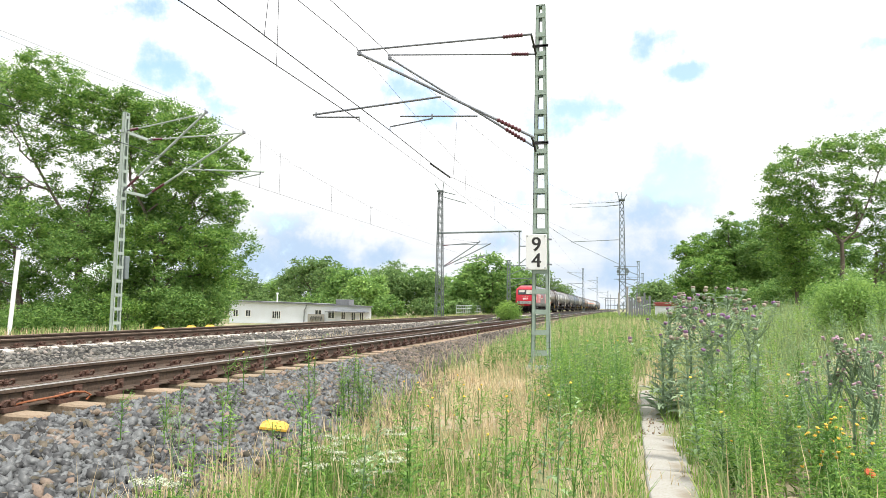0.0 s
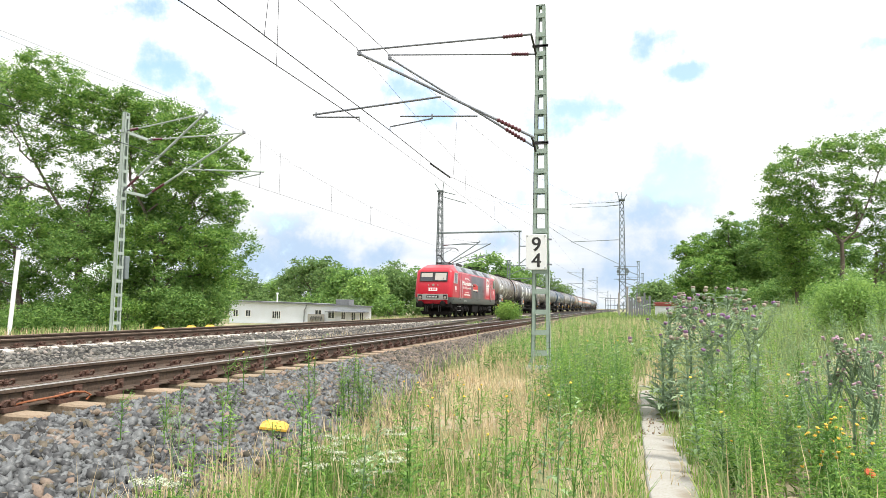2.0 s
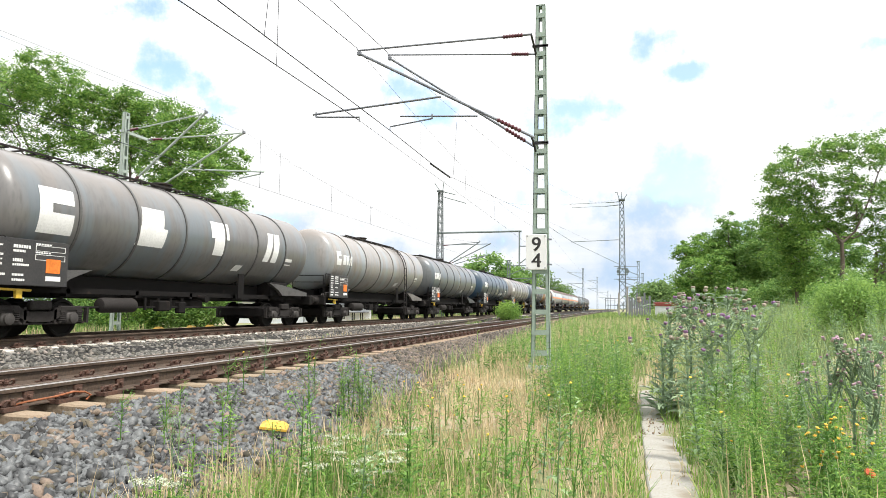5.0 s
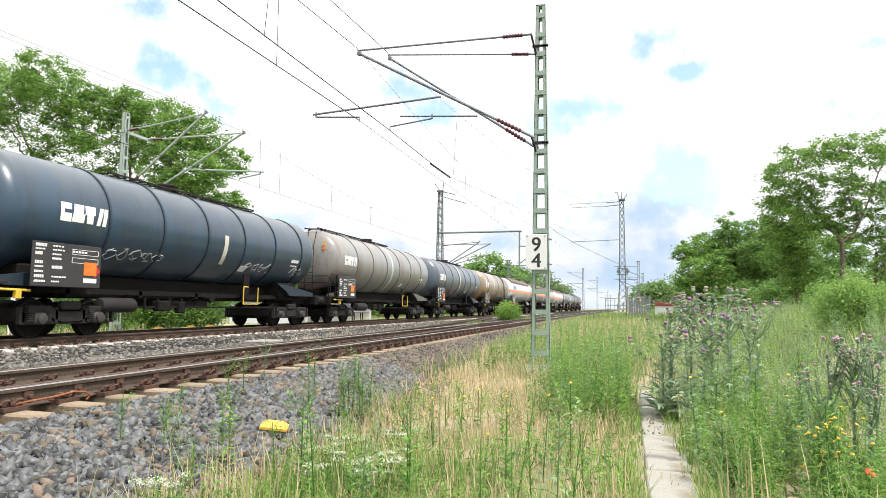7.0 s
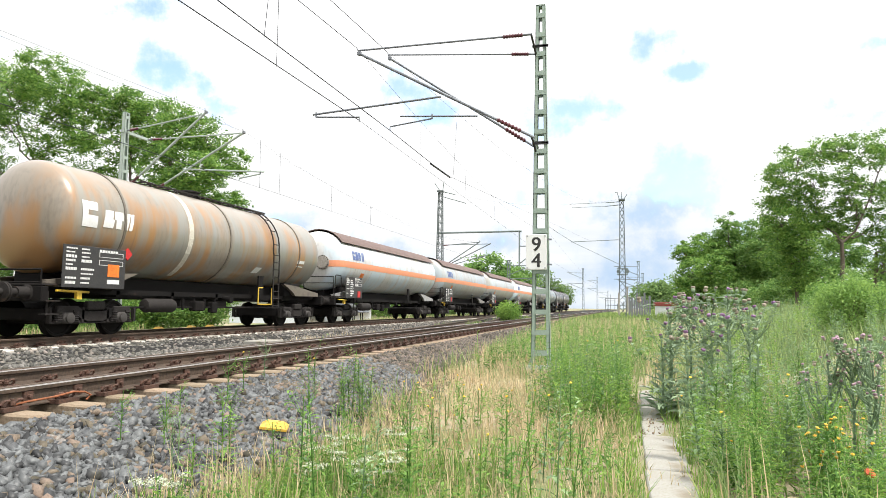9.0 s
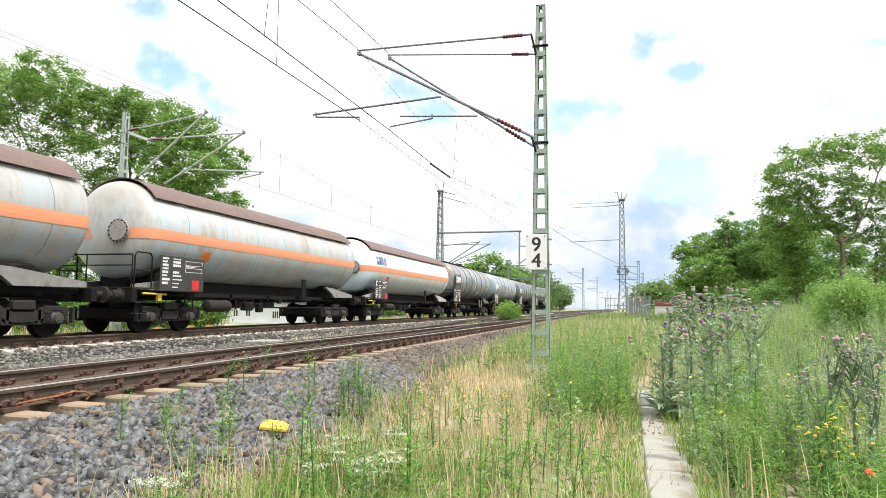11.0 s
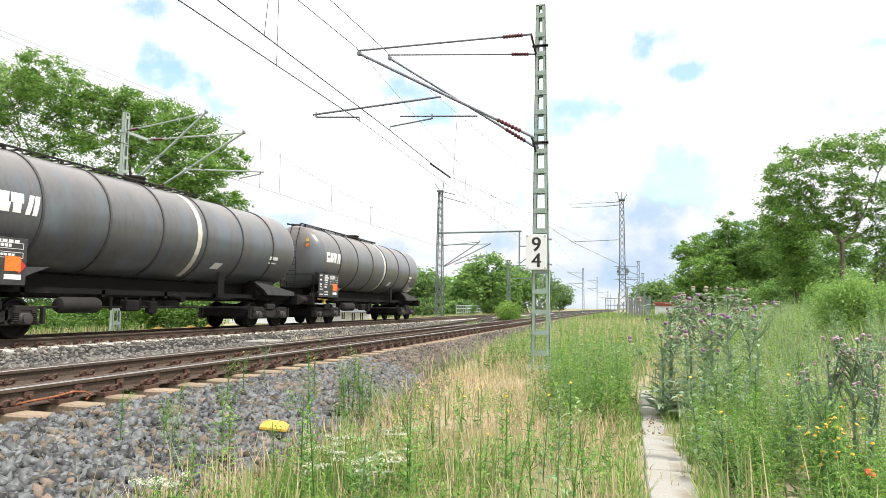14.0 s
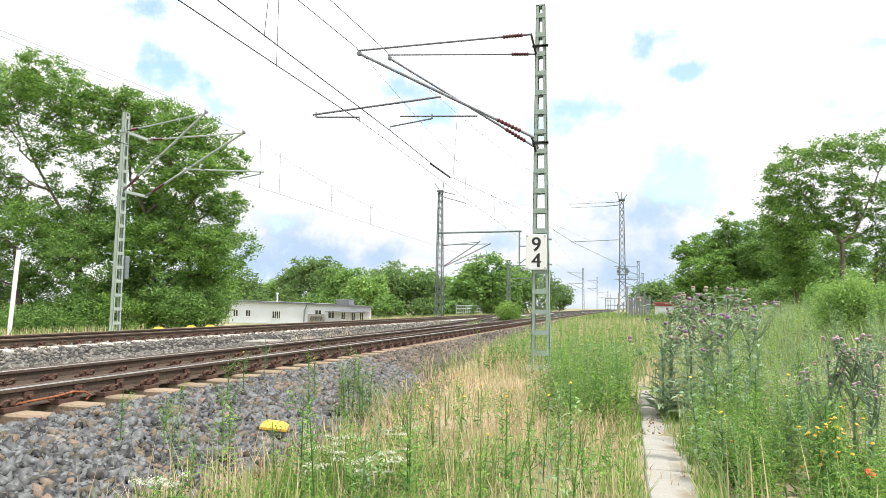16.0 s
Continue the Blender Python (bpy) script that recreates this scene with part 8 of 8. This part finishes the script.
def leafy(name, pts, hmin, hmax, leaves, size, material, seed, label, aspect=0.28, stem=0.004, zf=ground_z, spread=1.0, droop=0.2):
    """Upright weed stems set with leaves that shorten upwards."""
    rng = np.random.default_rng(seed)
    n = len(pts)
    x, y = pts.T
    z = zf(x, y) - 0.02
    h = rng.uniform(hmin, hmax, n)
    lean = rng.normal(size=(n, 2)) * 0.10
    base = np.stack([x, y, z], -1)
    top = base + np.concatenate([lean, np.ones((n, 1))], 1) * h[:, None]
    a = rng.uniform(0, np.pi, n)
    sd = np.stack([np.cos(a), np.sin(a), 0 * a], -1) * stem
    sv = np.stack([base - sd, base + sd, top + sd * 0.4, top - sd * 0.4], 1).reshape(-1, 3)
    sf = np.arange(n * 4).reshape(n, 4)
    m = n * leaves
    t = np.tile(np.linspace(0.06, 1.0, leaves), n) + rng.uniform(-0.04, 0.04, m)
    B, T = np.repeat(base, leaves, 0), np.repeat(top, leaves, 0)
    p = B + (T - B) * t[:, None]
    az = rng.uniform(0, 2 * np.pi, m)
    ln = size * (1.15 - 0.75 * np.clip(t, 0, 1)) * rng.uniform(0.6, 1.4, m) * spread
    el = rng.uniform(0.1, 0.9, m)
    d = np.stack([np.cos(az) * np.cos(el), np.sin(az) * np.cos(el), np.sin(el)], -1)
    s = np.stack([-np.sin(az), np.cos(az), rng.uniform(-0.3, 0.3, m)], -1) * (ln * aspect * 0.5)[:, None]
    mid = p + d * (ln * 0.5)[:, None]
    tip = p + d * ln[:, None] - np.array([0, 0, 1.0]) * (ln * droop)[:, None]
    lv = np.stack([p, mid + s, tip, mid - s], 1).reshape(-1, 3)
    lf = np.arange(m * 4).reshape(m, 4) + len(sv)
    ob = new(name, fast_mesh(name, np.concatenate([sv, lv]), np.concatenate([sf, lf]), M[material]))
    return tagged(ob, label, "weeds", kind="stuff")


def field(n, x0, x1, y0, y1, seed, keep=None, lumps=0.0):
    """Points in a stretch of the verge, denser near the front, with gaps."""
    rng = np.random.default_rng(seed)
    y = y0 + (y1 - y0) * rng.uniform(0, 1, n) ** 1.35
    x = rng.uniform(x0, x1, n)
    p = np.stack([x, y], -1)
    if lumps:
        g = np.sin(x * 2.1 + seed) * np.sin(y * 1.3 + seed * 2) + 0.6 * np.sin(x * 4.7 - y * 2.2 + seed)
        p = p[g + rng.normal(size=n) * 0.45 > lumps - 1]
    if keep is not None:
        p = p[keep(p[:, 0], p[:, 1])]
    return p


def on_verge(x, y):
    return (x > toe(y) - 0.15) & ((x < 0.08) | (x > 0.58) | (y > 13.5)) & ~((np.abs(x + 1.85) < 0.3) & (np.abs(y - 15.7) < 0.3))


def right_side(x, y):
    return (x > 0.6 + 0.12 * np.sin(y * 2.3)) & ~((x > 2.7 + 0.1 * (y - 12)) & (x < 6) & (y > 12.2) & (y < 16.2))


def tall_ok(x, y):
    """Not on the low dry patch before the mast."""
    return on_verge(x, y) & ~((x < -1.15 - 0.25 * np.sin(y * 1.7)) & (y > 8.6) & (y < 16.3) & (np.sin(x * 5 + y * 3) < 0.75))


def between(x, y):
    return (np.sin(x * 3.1 + y * 0.7) + np.sin(y * 0.35) > 0.2)


bz = lambda x, y: np.maximum(np.maximum(near_bed_z(x, y), far_bed_z(x, y)), -0.5)
blades("dry_grass", field(5000, -3.9, -1.0, 8.5, 16.5, 209, on_verge, 0.6), 0.06, 0.2, 0.006, "grass_dry", 309, "low trodden dry grass before the mast", 0.9)
blades("dry_grass", field(17000, -3.6, 0.1, 3.2, 20, 201, on_verge, 0.7), 0.10, 0.38, 0.0045, "grass_dry", 301, "sun-dried straw-coloured grass on the verge", 0.75)
blades("dry_grass_stalks", field(2600, -3.4, 0.0, 3.4, 16, 202, tall_ok, 0.9), 0.35, 0.7, 0.0035, "grass_dry", 302, "tall dry grass stalks on the verge", 0.3)
blades("green_grass", field(4500, -3.3, 0.1, 3.2, 18, 203, tall_ok, 1.2), 0.15, 0.5, 0.006, "grass_green", 303, "thin green grass on the verge", 0.6)
blades("green_grass", field(14000, -4.0, 2.2, 14, 48, 204, tall_ok, 0.8), 0.3, 0.7, 0.008, "meadow", 304, "tall green grass along the line", 0.5)
blades("dry_grass", field(7000, -4.6, 1.5, 13, 50, 205, tall_ok, 0.9), 0.3, 0.7, 0.008, "grass_dry", 305, "dry grass along the line", 0.5)
blades("green_grass", field(15000, 0.6, 7.5, 4.2, 24, 206, right_side, 0.75), 0.2, 0.62, 0.0055, "meadow", 306, "rank green grass among the weeds", 0.5)
blades("dry_grass", field(1300, 0.6, 5, 4.2, 16, 208, right_side, 1.0), 0.3, 0.8, 0.005, "grass_dry", 308, "dry stalks among the weeds", 0.4)
blades("green_grass", field(26000, 3.0, 22, 14, 44, 207, None, 0.4), 0.35, 0.8, 0.012, "meadow", 307, "tall meadow grass on the bank", 0.5)
blades("green_grass", field(7000, -5.0, 6.0, 46, 130, 231), 0.3, 0.7, 0.03, "grass_green", 331, "distant grass along the line", 0.5)
blades("green_grass", field(3600, -4.6, -2.2, 8, 45, 232, lambda x, y: (x > toe(y) - 0.25) & (x < toe(y) + 0.5), 1.1), 0.2, 0.6, 0.008, "grass_green", 332, "grass tufts at the edge of the ballast", 0.6)
blades("dry_litter", field(260, 0.02, 0.62, 6, 14, 233, None, 1.1), 0.05, 0.16, 0.004, "grass_dry", 333, "dry litter on the slabs", 0.95)
blades("green_grass", field(3500, -11.0, -8.3, 30, 95, 221, between), 0.15, 0.5, 0.014, "grass_green", 321, "tufts of grass between the tracks", 0.6, bz)
blades("dry_grass", field(1500, -11.2, -8.3, 20, 95, 222, between), 0.12, 0.4, 0.012, "grass_dry", 322, "dry tufts between the tracks", 0.6, bz)
blades("dry_grass", field(3500, -22, -16.9, 14, 95, 223, lambda x, y: (y < 22.5) | (y > 52)), 0.12, 0.38, 0.01, "grass_dry", 323, "dry grass beyond the far track", 0.5)
blades("green_grass", field(7000, -25, -17.0, 14, 95, 224, lambda x, y: (y < 24) | (y > 52)), 0.15, 0.42, 0.012, "grass_green", 324, "green grass beyond the far track", 0.5)
leafy("weeds", field(900, 0.62, 3.6, 4.3, 11, 211, right_side, 0.85), 0.25, 0.8, 40, 0.085, "weed_fresh", 311, "fresh green leafy weeds beside the slabs", 0.2, stem=0.003)
leafy("weeds", field(420, 0.7, 3.2, 4.4, 9, 218, right_side, 1.0), 0.3, 0.75, 44, 0.10, "weed_green", 318, "dark green leafy weeds beside the slabs", 0.24, stem=0.003)
leafy("weeds", field(1000, 1.5, 6.5, 5.2, 16, 212, right_side, 0.85), 0.4, 1.05, 46, 0.09, "weed_grey", 312, "grey-green mugwort and thistle weeds", 0.22, stem=0.003)
leafy("weeds", field(1300, 3.0, 14.0, 13, 32, 213, None, 0.8), 0.5, 1.1, 24, 0.15, "weed_grey", 313, "tall grey-green weeds on the bank", 0.25, stem=0.005)
leafy("weeds", field(650, 2.0, 9.0, 12, 26, 214, right_side, 0.8), 0.5, 1.05, 26, 0.14, "weed_fresh", 314, "tall green weeds on the bank", 0.25, stem=0.005)
leafy("feathery_weeds", field(1300, -2.7, -1.0, 3.5, 6.2, 219, on_verge, 0.75), 0.12, 0.36, 40, 0.06, "weed_fresh", 319, "feathery bright green foliage in the verge grass", 0.16, stem=0.002)
blades("green_grass", field(2600, -2.9, 0.05, 3.4, 7, 235, on_verge, 0.95), 0.15, 0.42, 0.005, "weed_fresh", 335, "fresh green grass at the front of the verge", 0.6)
blades("green_grass", field(1900, -0.05, 0.72, 5.2, 14, 236, lambda x, y: (np.abs(x - 0.34) > 0.19 - 0.012 * (y - 5)) & (np.sin(y * 2.7) + np.sin(y * 5.1 + 1) > -0.9), 0.0), 0.08, 0.34, 0.005, "weed_fresh", 336, "grass creeping over the slab edges", 0.8)
blades("dry_litter", field(700, 0.0, 0.68, 5.0, 14, 237, lambda x, y: np.abs(x - 0.34) > 0.15, 0.6), 0.04, 0.2, 0.004, "grass_dry", 337, "dry grass fallen over the slab edges", 0.95)
leafy("weeds", field(240, -1.3, 0.1, 8.8, 15, 215, on_verge, 0.7), 0.35, 0.95, 36, 0.11, "weed_fresh", 315, "green leafy weeds beside the mast")
leafy("weeds", field(200, -1.3, 0.1, 8.8, 15, 220, on_verge, 0.8), 0.4, 1.05, 34, 0.10, "weed_green", 320, "tall dark green weeds beside the mast")
leafy("weeds", field(120, -1.4, 0.1, 9.5, 15, 225, on_verge, 0.8), 0.5, 1.1, 34, 0.09, "weed_grey", 325, "tall grey-green weeds beside the mast")
leafy("weeds", field(260, -2.9, 0.05, 3.4, 9, 216, on_verge, 1.2), 0.2, 0.55, 20, 0.12, "weed_green", 316, "low green weeds in the dry grass")
leafy("weeds", field(600, -3.5, 1.2, 15, 34, 217, on_verge, 0.8), 0.4, 0.95, 22, 0.17, "weed_green", 317, "green weeds along the line", stem=0.006)


# ---- single plants ----
def lobed_leaf(s, p, az, length, width, lift, droop):
    """A long wavy leaf with toothed edges."""
    d = np.array([math.cos(az), math.sin(az), 0.0])
    q = np.array([-math.sin(az), math.cos(az), 0.0])
    k = 7
    v = []
    for i in range(k + 1):
        t = i / k
        c = np.array(p) + d * length * t + np.array([0, 0, 1.0]) * (lift * t - droop * t * t) * length
        w = width * math.sin(math.pi * min(1, t * 0.85 + 0.12)) * (1.25 if i % 2 else 0.65)
        v += [tuple(c + q * w + np.array([0, 0, w * 0.35])), tuple(c), tuple(c - q * w + np.array([0, 0, w * 0.35]))]
    f = []
    for i in range(k):
        a = i * 3
        f += [(a, a + 1, a + 4, a + 3), (a + 1, a + 2, a + 5, a + 4)]
    s.add(v, f)


def thistle(x, y, top, heads, seed, flower="purple", leaf="thistle_leaf", spread=0.66, base_leaf=0.42, label="tall grey-green cotton thistle with purple heads"):
    rng = np.random.default_rng(seed)
    gz = float(ground_z(x, y)) - 0.03
    h = top - gz
    t = thing("thistle", label, "thistle", pose(x, y, gz), "thistles")
    stem, lv = Shape(), Shape()
    tips = []
    stem.tube([(0, 0, 0), (0.02, 0.01, h * 0.5), (0.0, 0.02, h * 0.92)], 0.016, 6, 0.006)
    tips.append((0.0, 0.02, h * 0.92))
    for i in range(heads - 1):
        a, b = rng.uniform(0, 6.28), rng.uniform(0.5, 0.85)
        r = spread * rng.uniform(0.35, 1.0) * (1.15 - b * 0.5)
        e = (math.cos(a) * r, math.sin(a) * r, h * min(1.0, b + rng.uniform(0.15, 0.4)))
        m = (e[0] * 0.6, e[1] * 0.6, h * b + (e[2] - h * b) * 0.4)
        part("branch", Shape().tube([(0.01, 0.01, h * b), m, e], 0.008, 5, 0.004), M[leaf], t)
        tips.append(e)
        for k in range(4):
            f = rng.uniform(0.1, 0.9)
            p = (m[0] * (1 - f) + e[0] * f, m[1] * (1 - f) + e[1] * f, m[2] * (1 - f) + e[2] * f)
            lobed_leaf(lv, p, rng.uniform(0, 6.28), base_leaf * rng.uniform(0.3, 0.5), base_leaf * 0.07, 0.5, 0.4)
    for i in range(30):
        z = h * (i / 30) ** 1.5 * 0.8
        lobed_leaf(lv, (0, 0, z + 0.04), i * 2.4 + rng.uniform(-0.4, 0.4), base_leaf * (1.1 - 0.75 * i / 30) * rng.uniform(0.7, 1.15), base_leaf * 0.13 * (1.1 - 0.7 * i / 30), rng.uniform(0.5, 1.1), 0.6)
    part("stem", stem, M[leaf], t, "upright grey-green stem")
    part("leaves", lv, M[leaf], t, "spiny lobed leaves", kind="stuff")
    for i, e in enumerate(tips):
        r = (0.026 if base_leaf > 0.3 else 0.0125) * rng.uniform(0.8, 1.3)
        hd = part("flower_head", Shape().lathe([(0, r * 0.4), (r * 0.7, r * 1.05), (r * 1.5, r * 0.95), (r * 1.9, r * 0.65)], e, (rng.uniform(-0.4, 0.4), rng.uniform(-0.4, 0.4), 1), 9), M["seedhead" if rng.uniform() < 0.25 else leaf], t, "round flower head")
        part("petals", Shape().lathe([(r * 1.6, r * 0.75), (r * 2.4, r * 1.1), (r * 2.9, r * 0.9)], e, (rng.uniform(-0.3, 0.3), rng.uniform(-0.3, 0.3), 1), 9), M[flower if rng.uniform() < (0.35 if base_leaf > 0.3 else 0.75) else "seedhead"], t, "tuft of petals")
    return t


for i, (x, y, top, n) in enumerate(((0.62, 10.2, 0.95, 9), (0.95, 10.8, 1.02, 10), (1.2, 10.4, 1.12, 11), (1.5, 11.0, 1.12, 10), (1.75, 10.7, 0.95, 8), (0.72, 11.4, 0.85, 8), (1.25, 11.6, 1.0, 8), (0.5, 9.9, 0.55, 7), (2.0, 11.5, 0.98, 7), (1.05, 9.9, 0.75, 8), (1.4, 10.0, 0.8, 8), (0.8, 9.6, 0.5, 7))):
    thistle(x, y, top, n, 400 + i)
for i, (x, y, top, n) in enumerate(((1.86, 6.5, 0.60, 16), (1.72, 6.6, 0.48, 12), (2.0, 6.4, 0.5, 14), (1.6, 6.5, 0.3, 9), (2.1, 6.9, 0.62, 12), (1.9, 6.2, 0.25, 10))):
    thistle(x, y, top, n, 430 + i, "mauve", "thistle_leaf", 0.3, 0.2, "slender creeping thistle with faded pink heads")


def tall_weed(x, y, top, seed, leaves=26, size=0.12, width=0.16, flowers=0, flower="yellow_flower", stem_mat="weed_green", branch=3, z=None, label="tall slender green weed with narrow leaves"):
    rng = np.random.default_rng(seed)
    gz = (float(verge_z(x, y)) if z is None else z) - 0.02
    h = max(0.25, top - gz)
    t = thing("wild_plant", label, "wild plant", pose(x, y, gz), "wild plants on the verge")
    stem, lv = Shape(), Shape()
    lean = rng.normal(size=2) * 0.06
    path = [(lean[0] * h * f, lean[1] * h * f, h * f) for f in (0, 0.35, 0.7, 1.0)]
    stem.tube(path, 0.0065, 5, 0.0025)
    tips = [path[-1]]
    for i in range(branch):
        f = rng.uniform(0.45, 0.85)
        a = rng.uniform(0, 6.28)
        b = (lean[0] * h * f, lean[1] * h * f, h * f)
        e = (b[0] + math.cos(a) * 0.13 * h, b[1] + math.sin(a) * 0.13 * h, b[2] + rng.uniform(0.15, 0.3) * h)
        stem.tube([b, ((b[0] + e[0]) / 2 + 0.01, (b[1] + e[1]) / 2, b[2] + (e[2] - b[2]) * 0.4), e], 0.003, 4, 0.0015)
        tips.append(e)
    for i in range(leaves):
        f = 0.05 + 0.9 * i / leaves
        lobed_leaf(lv, (lean[0] * h * f, lean[1] * h * f, h * f), i * 2.4 + rng.uniform(-0.5, 0.5), size * (1.25 - 0.85 * f) * rng.uniform(0.7, 1.2), size * width * (1.2 - 0.7 * f), rng.uniform(0.4, 1.0), 0.5)
    for e in tips[1:]:
        for k in range(5):
            lobed_leaf(lv, (e[0] + rng.normal() * 0.015, e[1] + rng.normal() * 0.015, e[2] - k * 0.03), rng.uniform(0, 6.28), size * 0.45, size * width * 0.5, 0.6, 0.4)
    part("stem", stem, M[stem_mat], t)
    part("leaves", lv, M["weed_green" if stem_mat == "stem_brown" else stem_mat], t, "narrow leaves", kind="stuff")
    for i, e in enumerate(tips[:flowers]):
        part("flower", Shape().lathe([(0, 0.004), (0.007, 0.011), (0.012, 0.014), (0.016, 0.005)], e, (rng.uniform(-0.5, 0.5), rng.uniform(-0.7, 0.1), 1), 9), M[flower], t, "small flower head")
    return t


SLENDER = ((-2.44, 4.9, -0.04), (-2.98, 6.2, 0.38), (-2.59, 5.3, 0.1), (-1.53, 4.8, 0.12), (-1.75, 6.5, 0.04), (-1.67, 7, -0.01), (-0.95, 5.6, 0.07), (-0.8, 5, -0.19), (-0.69, 6, 0.05), (-0.49, 6.5, 0.1), (-1.66, 8, -0.12),
           (-3.9, 5.2, -0.1), (-3.6, 4.9, -0.1), (-4.2, 5.0, 0.05), (-3.75, 6.0, 0.0), (-3.3, 5.3, -0.15), (-3.5, 7.2, 0.05), (-4.6, 7.6, 0.2), (-3.9, 8.2, 0.1), (-3.2, 4.6, -0.2), (-5.0, 8.8, 0.35),
           (-4.32, 6.8, 0.25), (-4.34, 6, -0.03), (-4.1, 5.5, 0.0), (-1.86, 5, -0.01), (-2.71, 5, -0.14), (-0.3, 5.4, -0.1), (-1.2, 6.9, 0.0), (-2.1, 6.6, -0.1), (-2.2, 7.6, -0.05),
           (-2.19, 4.4, 0.17), (-1.97, 4.2, 0.04), (-1.58, 4.0, 0.03), (-1.43, 4.5, 0.2), (-0.74, 4.6, 0.27), (-0.55, 4.3, 0.16), (-0.46, 4.8, 0.38), (-0.35, 4.2, 0.05), (-0.85, 4.1, 0.0), (-3.19, 5.0, 0.1), (-3.47, 4.8, 0.0))
for i, (x, y, top) in enumerate(SLENDER):
    tall_weed(x, y, top + 0.05, 500 + i, flowers=(1 if i in (5, 6, 8, 9, 10, 17, 18) else 0), branch=7 if x < -3.4 else (4 if i % 2 else 2), leaves=11 if x < -3.4 else 22, size=0.075 if x < -3.4 else (0.10 if i % 3 else 0.13), stem_mat="weed_green" if i % 4 else "weed_grey")
for i in range(15):
    rr = random.Random(700 + i)
    yy = rr.uniform(5.2, 9.5)
    xx = rr.uniform(-2.6, -0.2) if i % 2 else rr.uniform(-3.0, -0.6)
    tall_weed(xx, yy, rr.uniform(-0.2, 0.0), 720 + i, leaves=8, size=0.09, flowers=rr.choice((0, 1, 1, 2)), branch=3, flower="yellow_flower" if i % 3 else "seedhead", label="thin stalk with small yellow flower heads")
for i, (x, y, top) in enumerate(((-3.27, 7.9, 0.30), (-3.19, 8.0, 0.2), (-3.35, 8.05, 0.1), (-3.1, 7.85, 0.05), (-3.42, 7.9, 0.15), (-3.3, 7.75, 0.0), (-3.15, 8.15, 0.12))):
    tall_weed(x, y, top, 800 + i, leaves=44, size=0.11, width=0.14, branch=7, stem_mat="weed_green", label="bushy reddish-stemmed weed on the ballast edge")
for i, (x, y, top) in enumerate(((-0.16, 11, 0.35), (-0.03, 9.5, 0.25), (-0.35, 10.2, 0.3), (-0.6, 10.8, 0.35), (-0.1, 10.4, 0.3), (-0.9, 11.4, 0.2), (0.69, 7, 0.2), (1.17, 7, 0.3), (0.93, 8, 0.3), (1.33, 6.5, 0.3), (1.25, 9, 0.35), (1.84, 8, 0.45), (0.8, 6.2, 0.0), (1.0, 5.8, -0.05), (1.5, 5.9, 0.15))):
    tall_weed(x, y, top, 830 + i, leaves=46, size=0.15, width=0.15, branch=6, flowers=2 if i % 3 == 0 else 0, stem_mat="weed_green" if i % 3 else "weed_grey", label="bushy green weed in the rank grass")
for i, (x, y) in enumerate(((1.3, 5.3), (1.36, 5.4), (1.42, 5.35), (1.47, 5.5), (1.4, 5.2), (1.55, 5.5), (1.6, 5.4))):
    tall_weed(x, y, 0.0 + 0.03 * (i % 4), 860 + i, leaves=20, flowers=5, branch=8, flower="tansy", label="yellow-orange flowering tansy in the weeds")
poppy = thing("poppy", "single orange-red poppy in the weeds", "flower", pose(1.46, 4.85, -0.6))
part("stem", Shape().tube([(0, 0, 0), (0.01, 0, 0.44)], 0.003, 4), M["weed_green"], poppy)
part("petals", Shape().lathe([(0.0, 0.006), (0.012, 0.03), (0.03, 0.036), (0.032, 0.02)], (0.01, 0, 0.44), (0.2, -0.5, 1), 10), M["poppy"], poppy)


def umbels(x, y, n, r, zt, seed):
    """A patch of white lacy flower heads on thin stems."""
    rng = np.random.default_rng(seed)
    gz = float(verge_z(x, y)) - 0.02
    t = thing("wild_carrot", "patch of white lacy wild carrot flowers", "wild plant", pose(x, y, gz), "wild plants on the verge")
    for i in range(n):
        a, q = rng.uniform(0, 6.28), r * math.sqrt(rng.uniform(0, 1))
        px, py, pz = math.cos(a) * q, math.sin(a) * q, (zt - gz) * rng.uniform(0.75, 1.05)
        part("stem", Shape().tube([(px * 0.6, py * 0.6, 0), (px, py, pz)], 0.003, 4), M["weed_green"], t)
        v, f = leaf_cloud(np.array([[px, py, pz]]), 0.045, 60, 0.012, rng, 0.9, 0.2)
        ob = new("umbel", fast_mesh("umbel", v, f, M["white_flower"]))
        ob.parent = t
        tagged(ob, kind="stuff")
        v, f = leaf_cloud(np.array([[px, py, pz * 0.6]]), 0.09, 30, 0.05, rng, 0.2, 0.9)
        ob = new("foliage", fast_mesh("foliage", v, f, M["weed_green"]))
        ob.parent = t


umbels(-2.38, 5.5, 14, 0.3, -0.28, 900)
umbels(-1.9, 5.1, 14, 0.35, -0.3, 901)
umbels(-2.83, 3.75, 9, 0.18, -0.25, 902)
umbels(-2.2, 6.4, 9, 0.3, -0.35, 903)
umbels(-2.1, 4.7, 14, 0.3, -0.28, 904)

scatter_stones("soil_crumbs", field(1500, 0.05, 0.6, 4.5, 14, 234, None, 1.9), lambda x, y: ground_z(x, y) + 0.008, 0.018, M["stem_brown"], "brown soil and litter on the slabs", 334, 0.2)


# ---- what moves ----
def train_y(t):
    """Where the train's front buffers stand along the track."""
    return 99.198 - 25.067 * t + 0.0207 * (t - 8) ** 2 / 2


def motions():
    times = [0, 2, 4, 6, 8, 10, 12, 14, 16]
    for ob in [locomotive] + WAGONS:
        at = ob.matrix_basis.translation.y
        walk(ob, [(t, pose(FAR_X, at + train_y(t), 0)) for t in times])


motions()
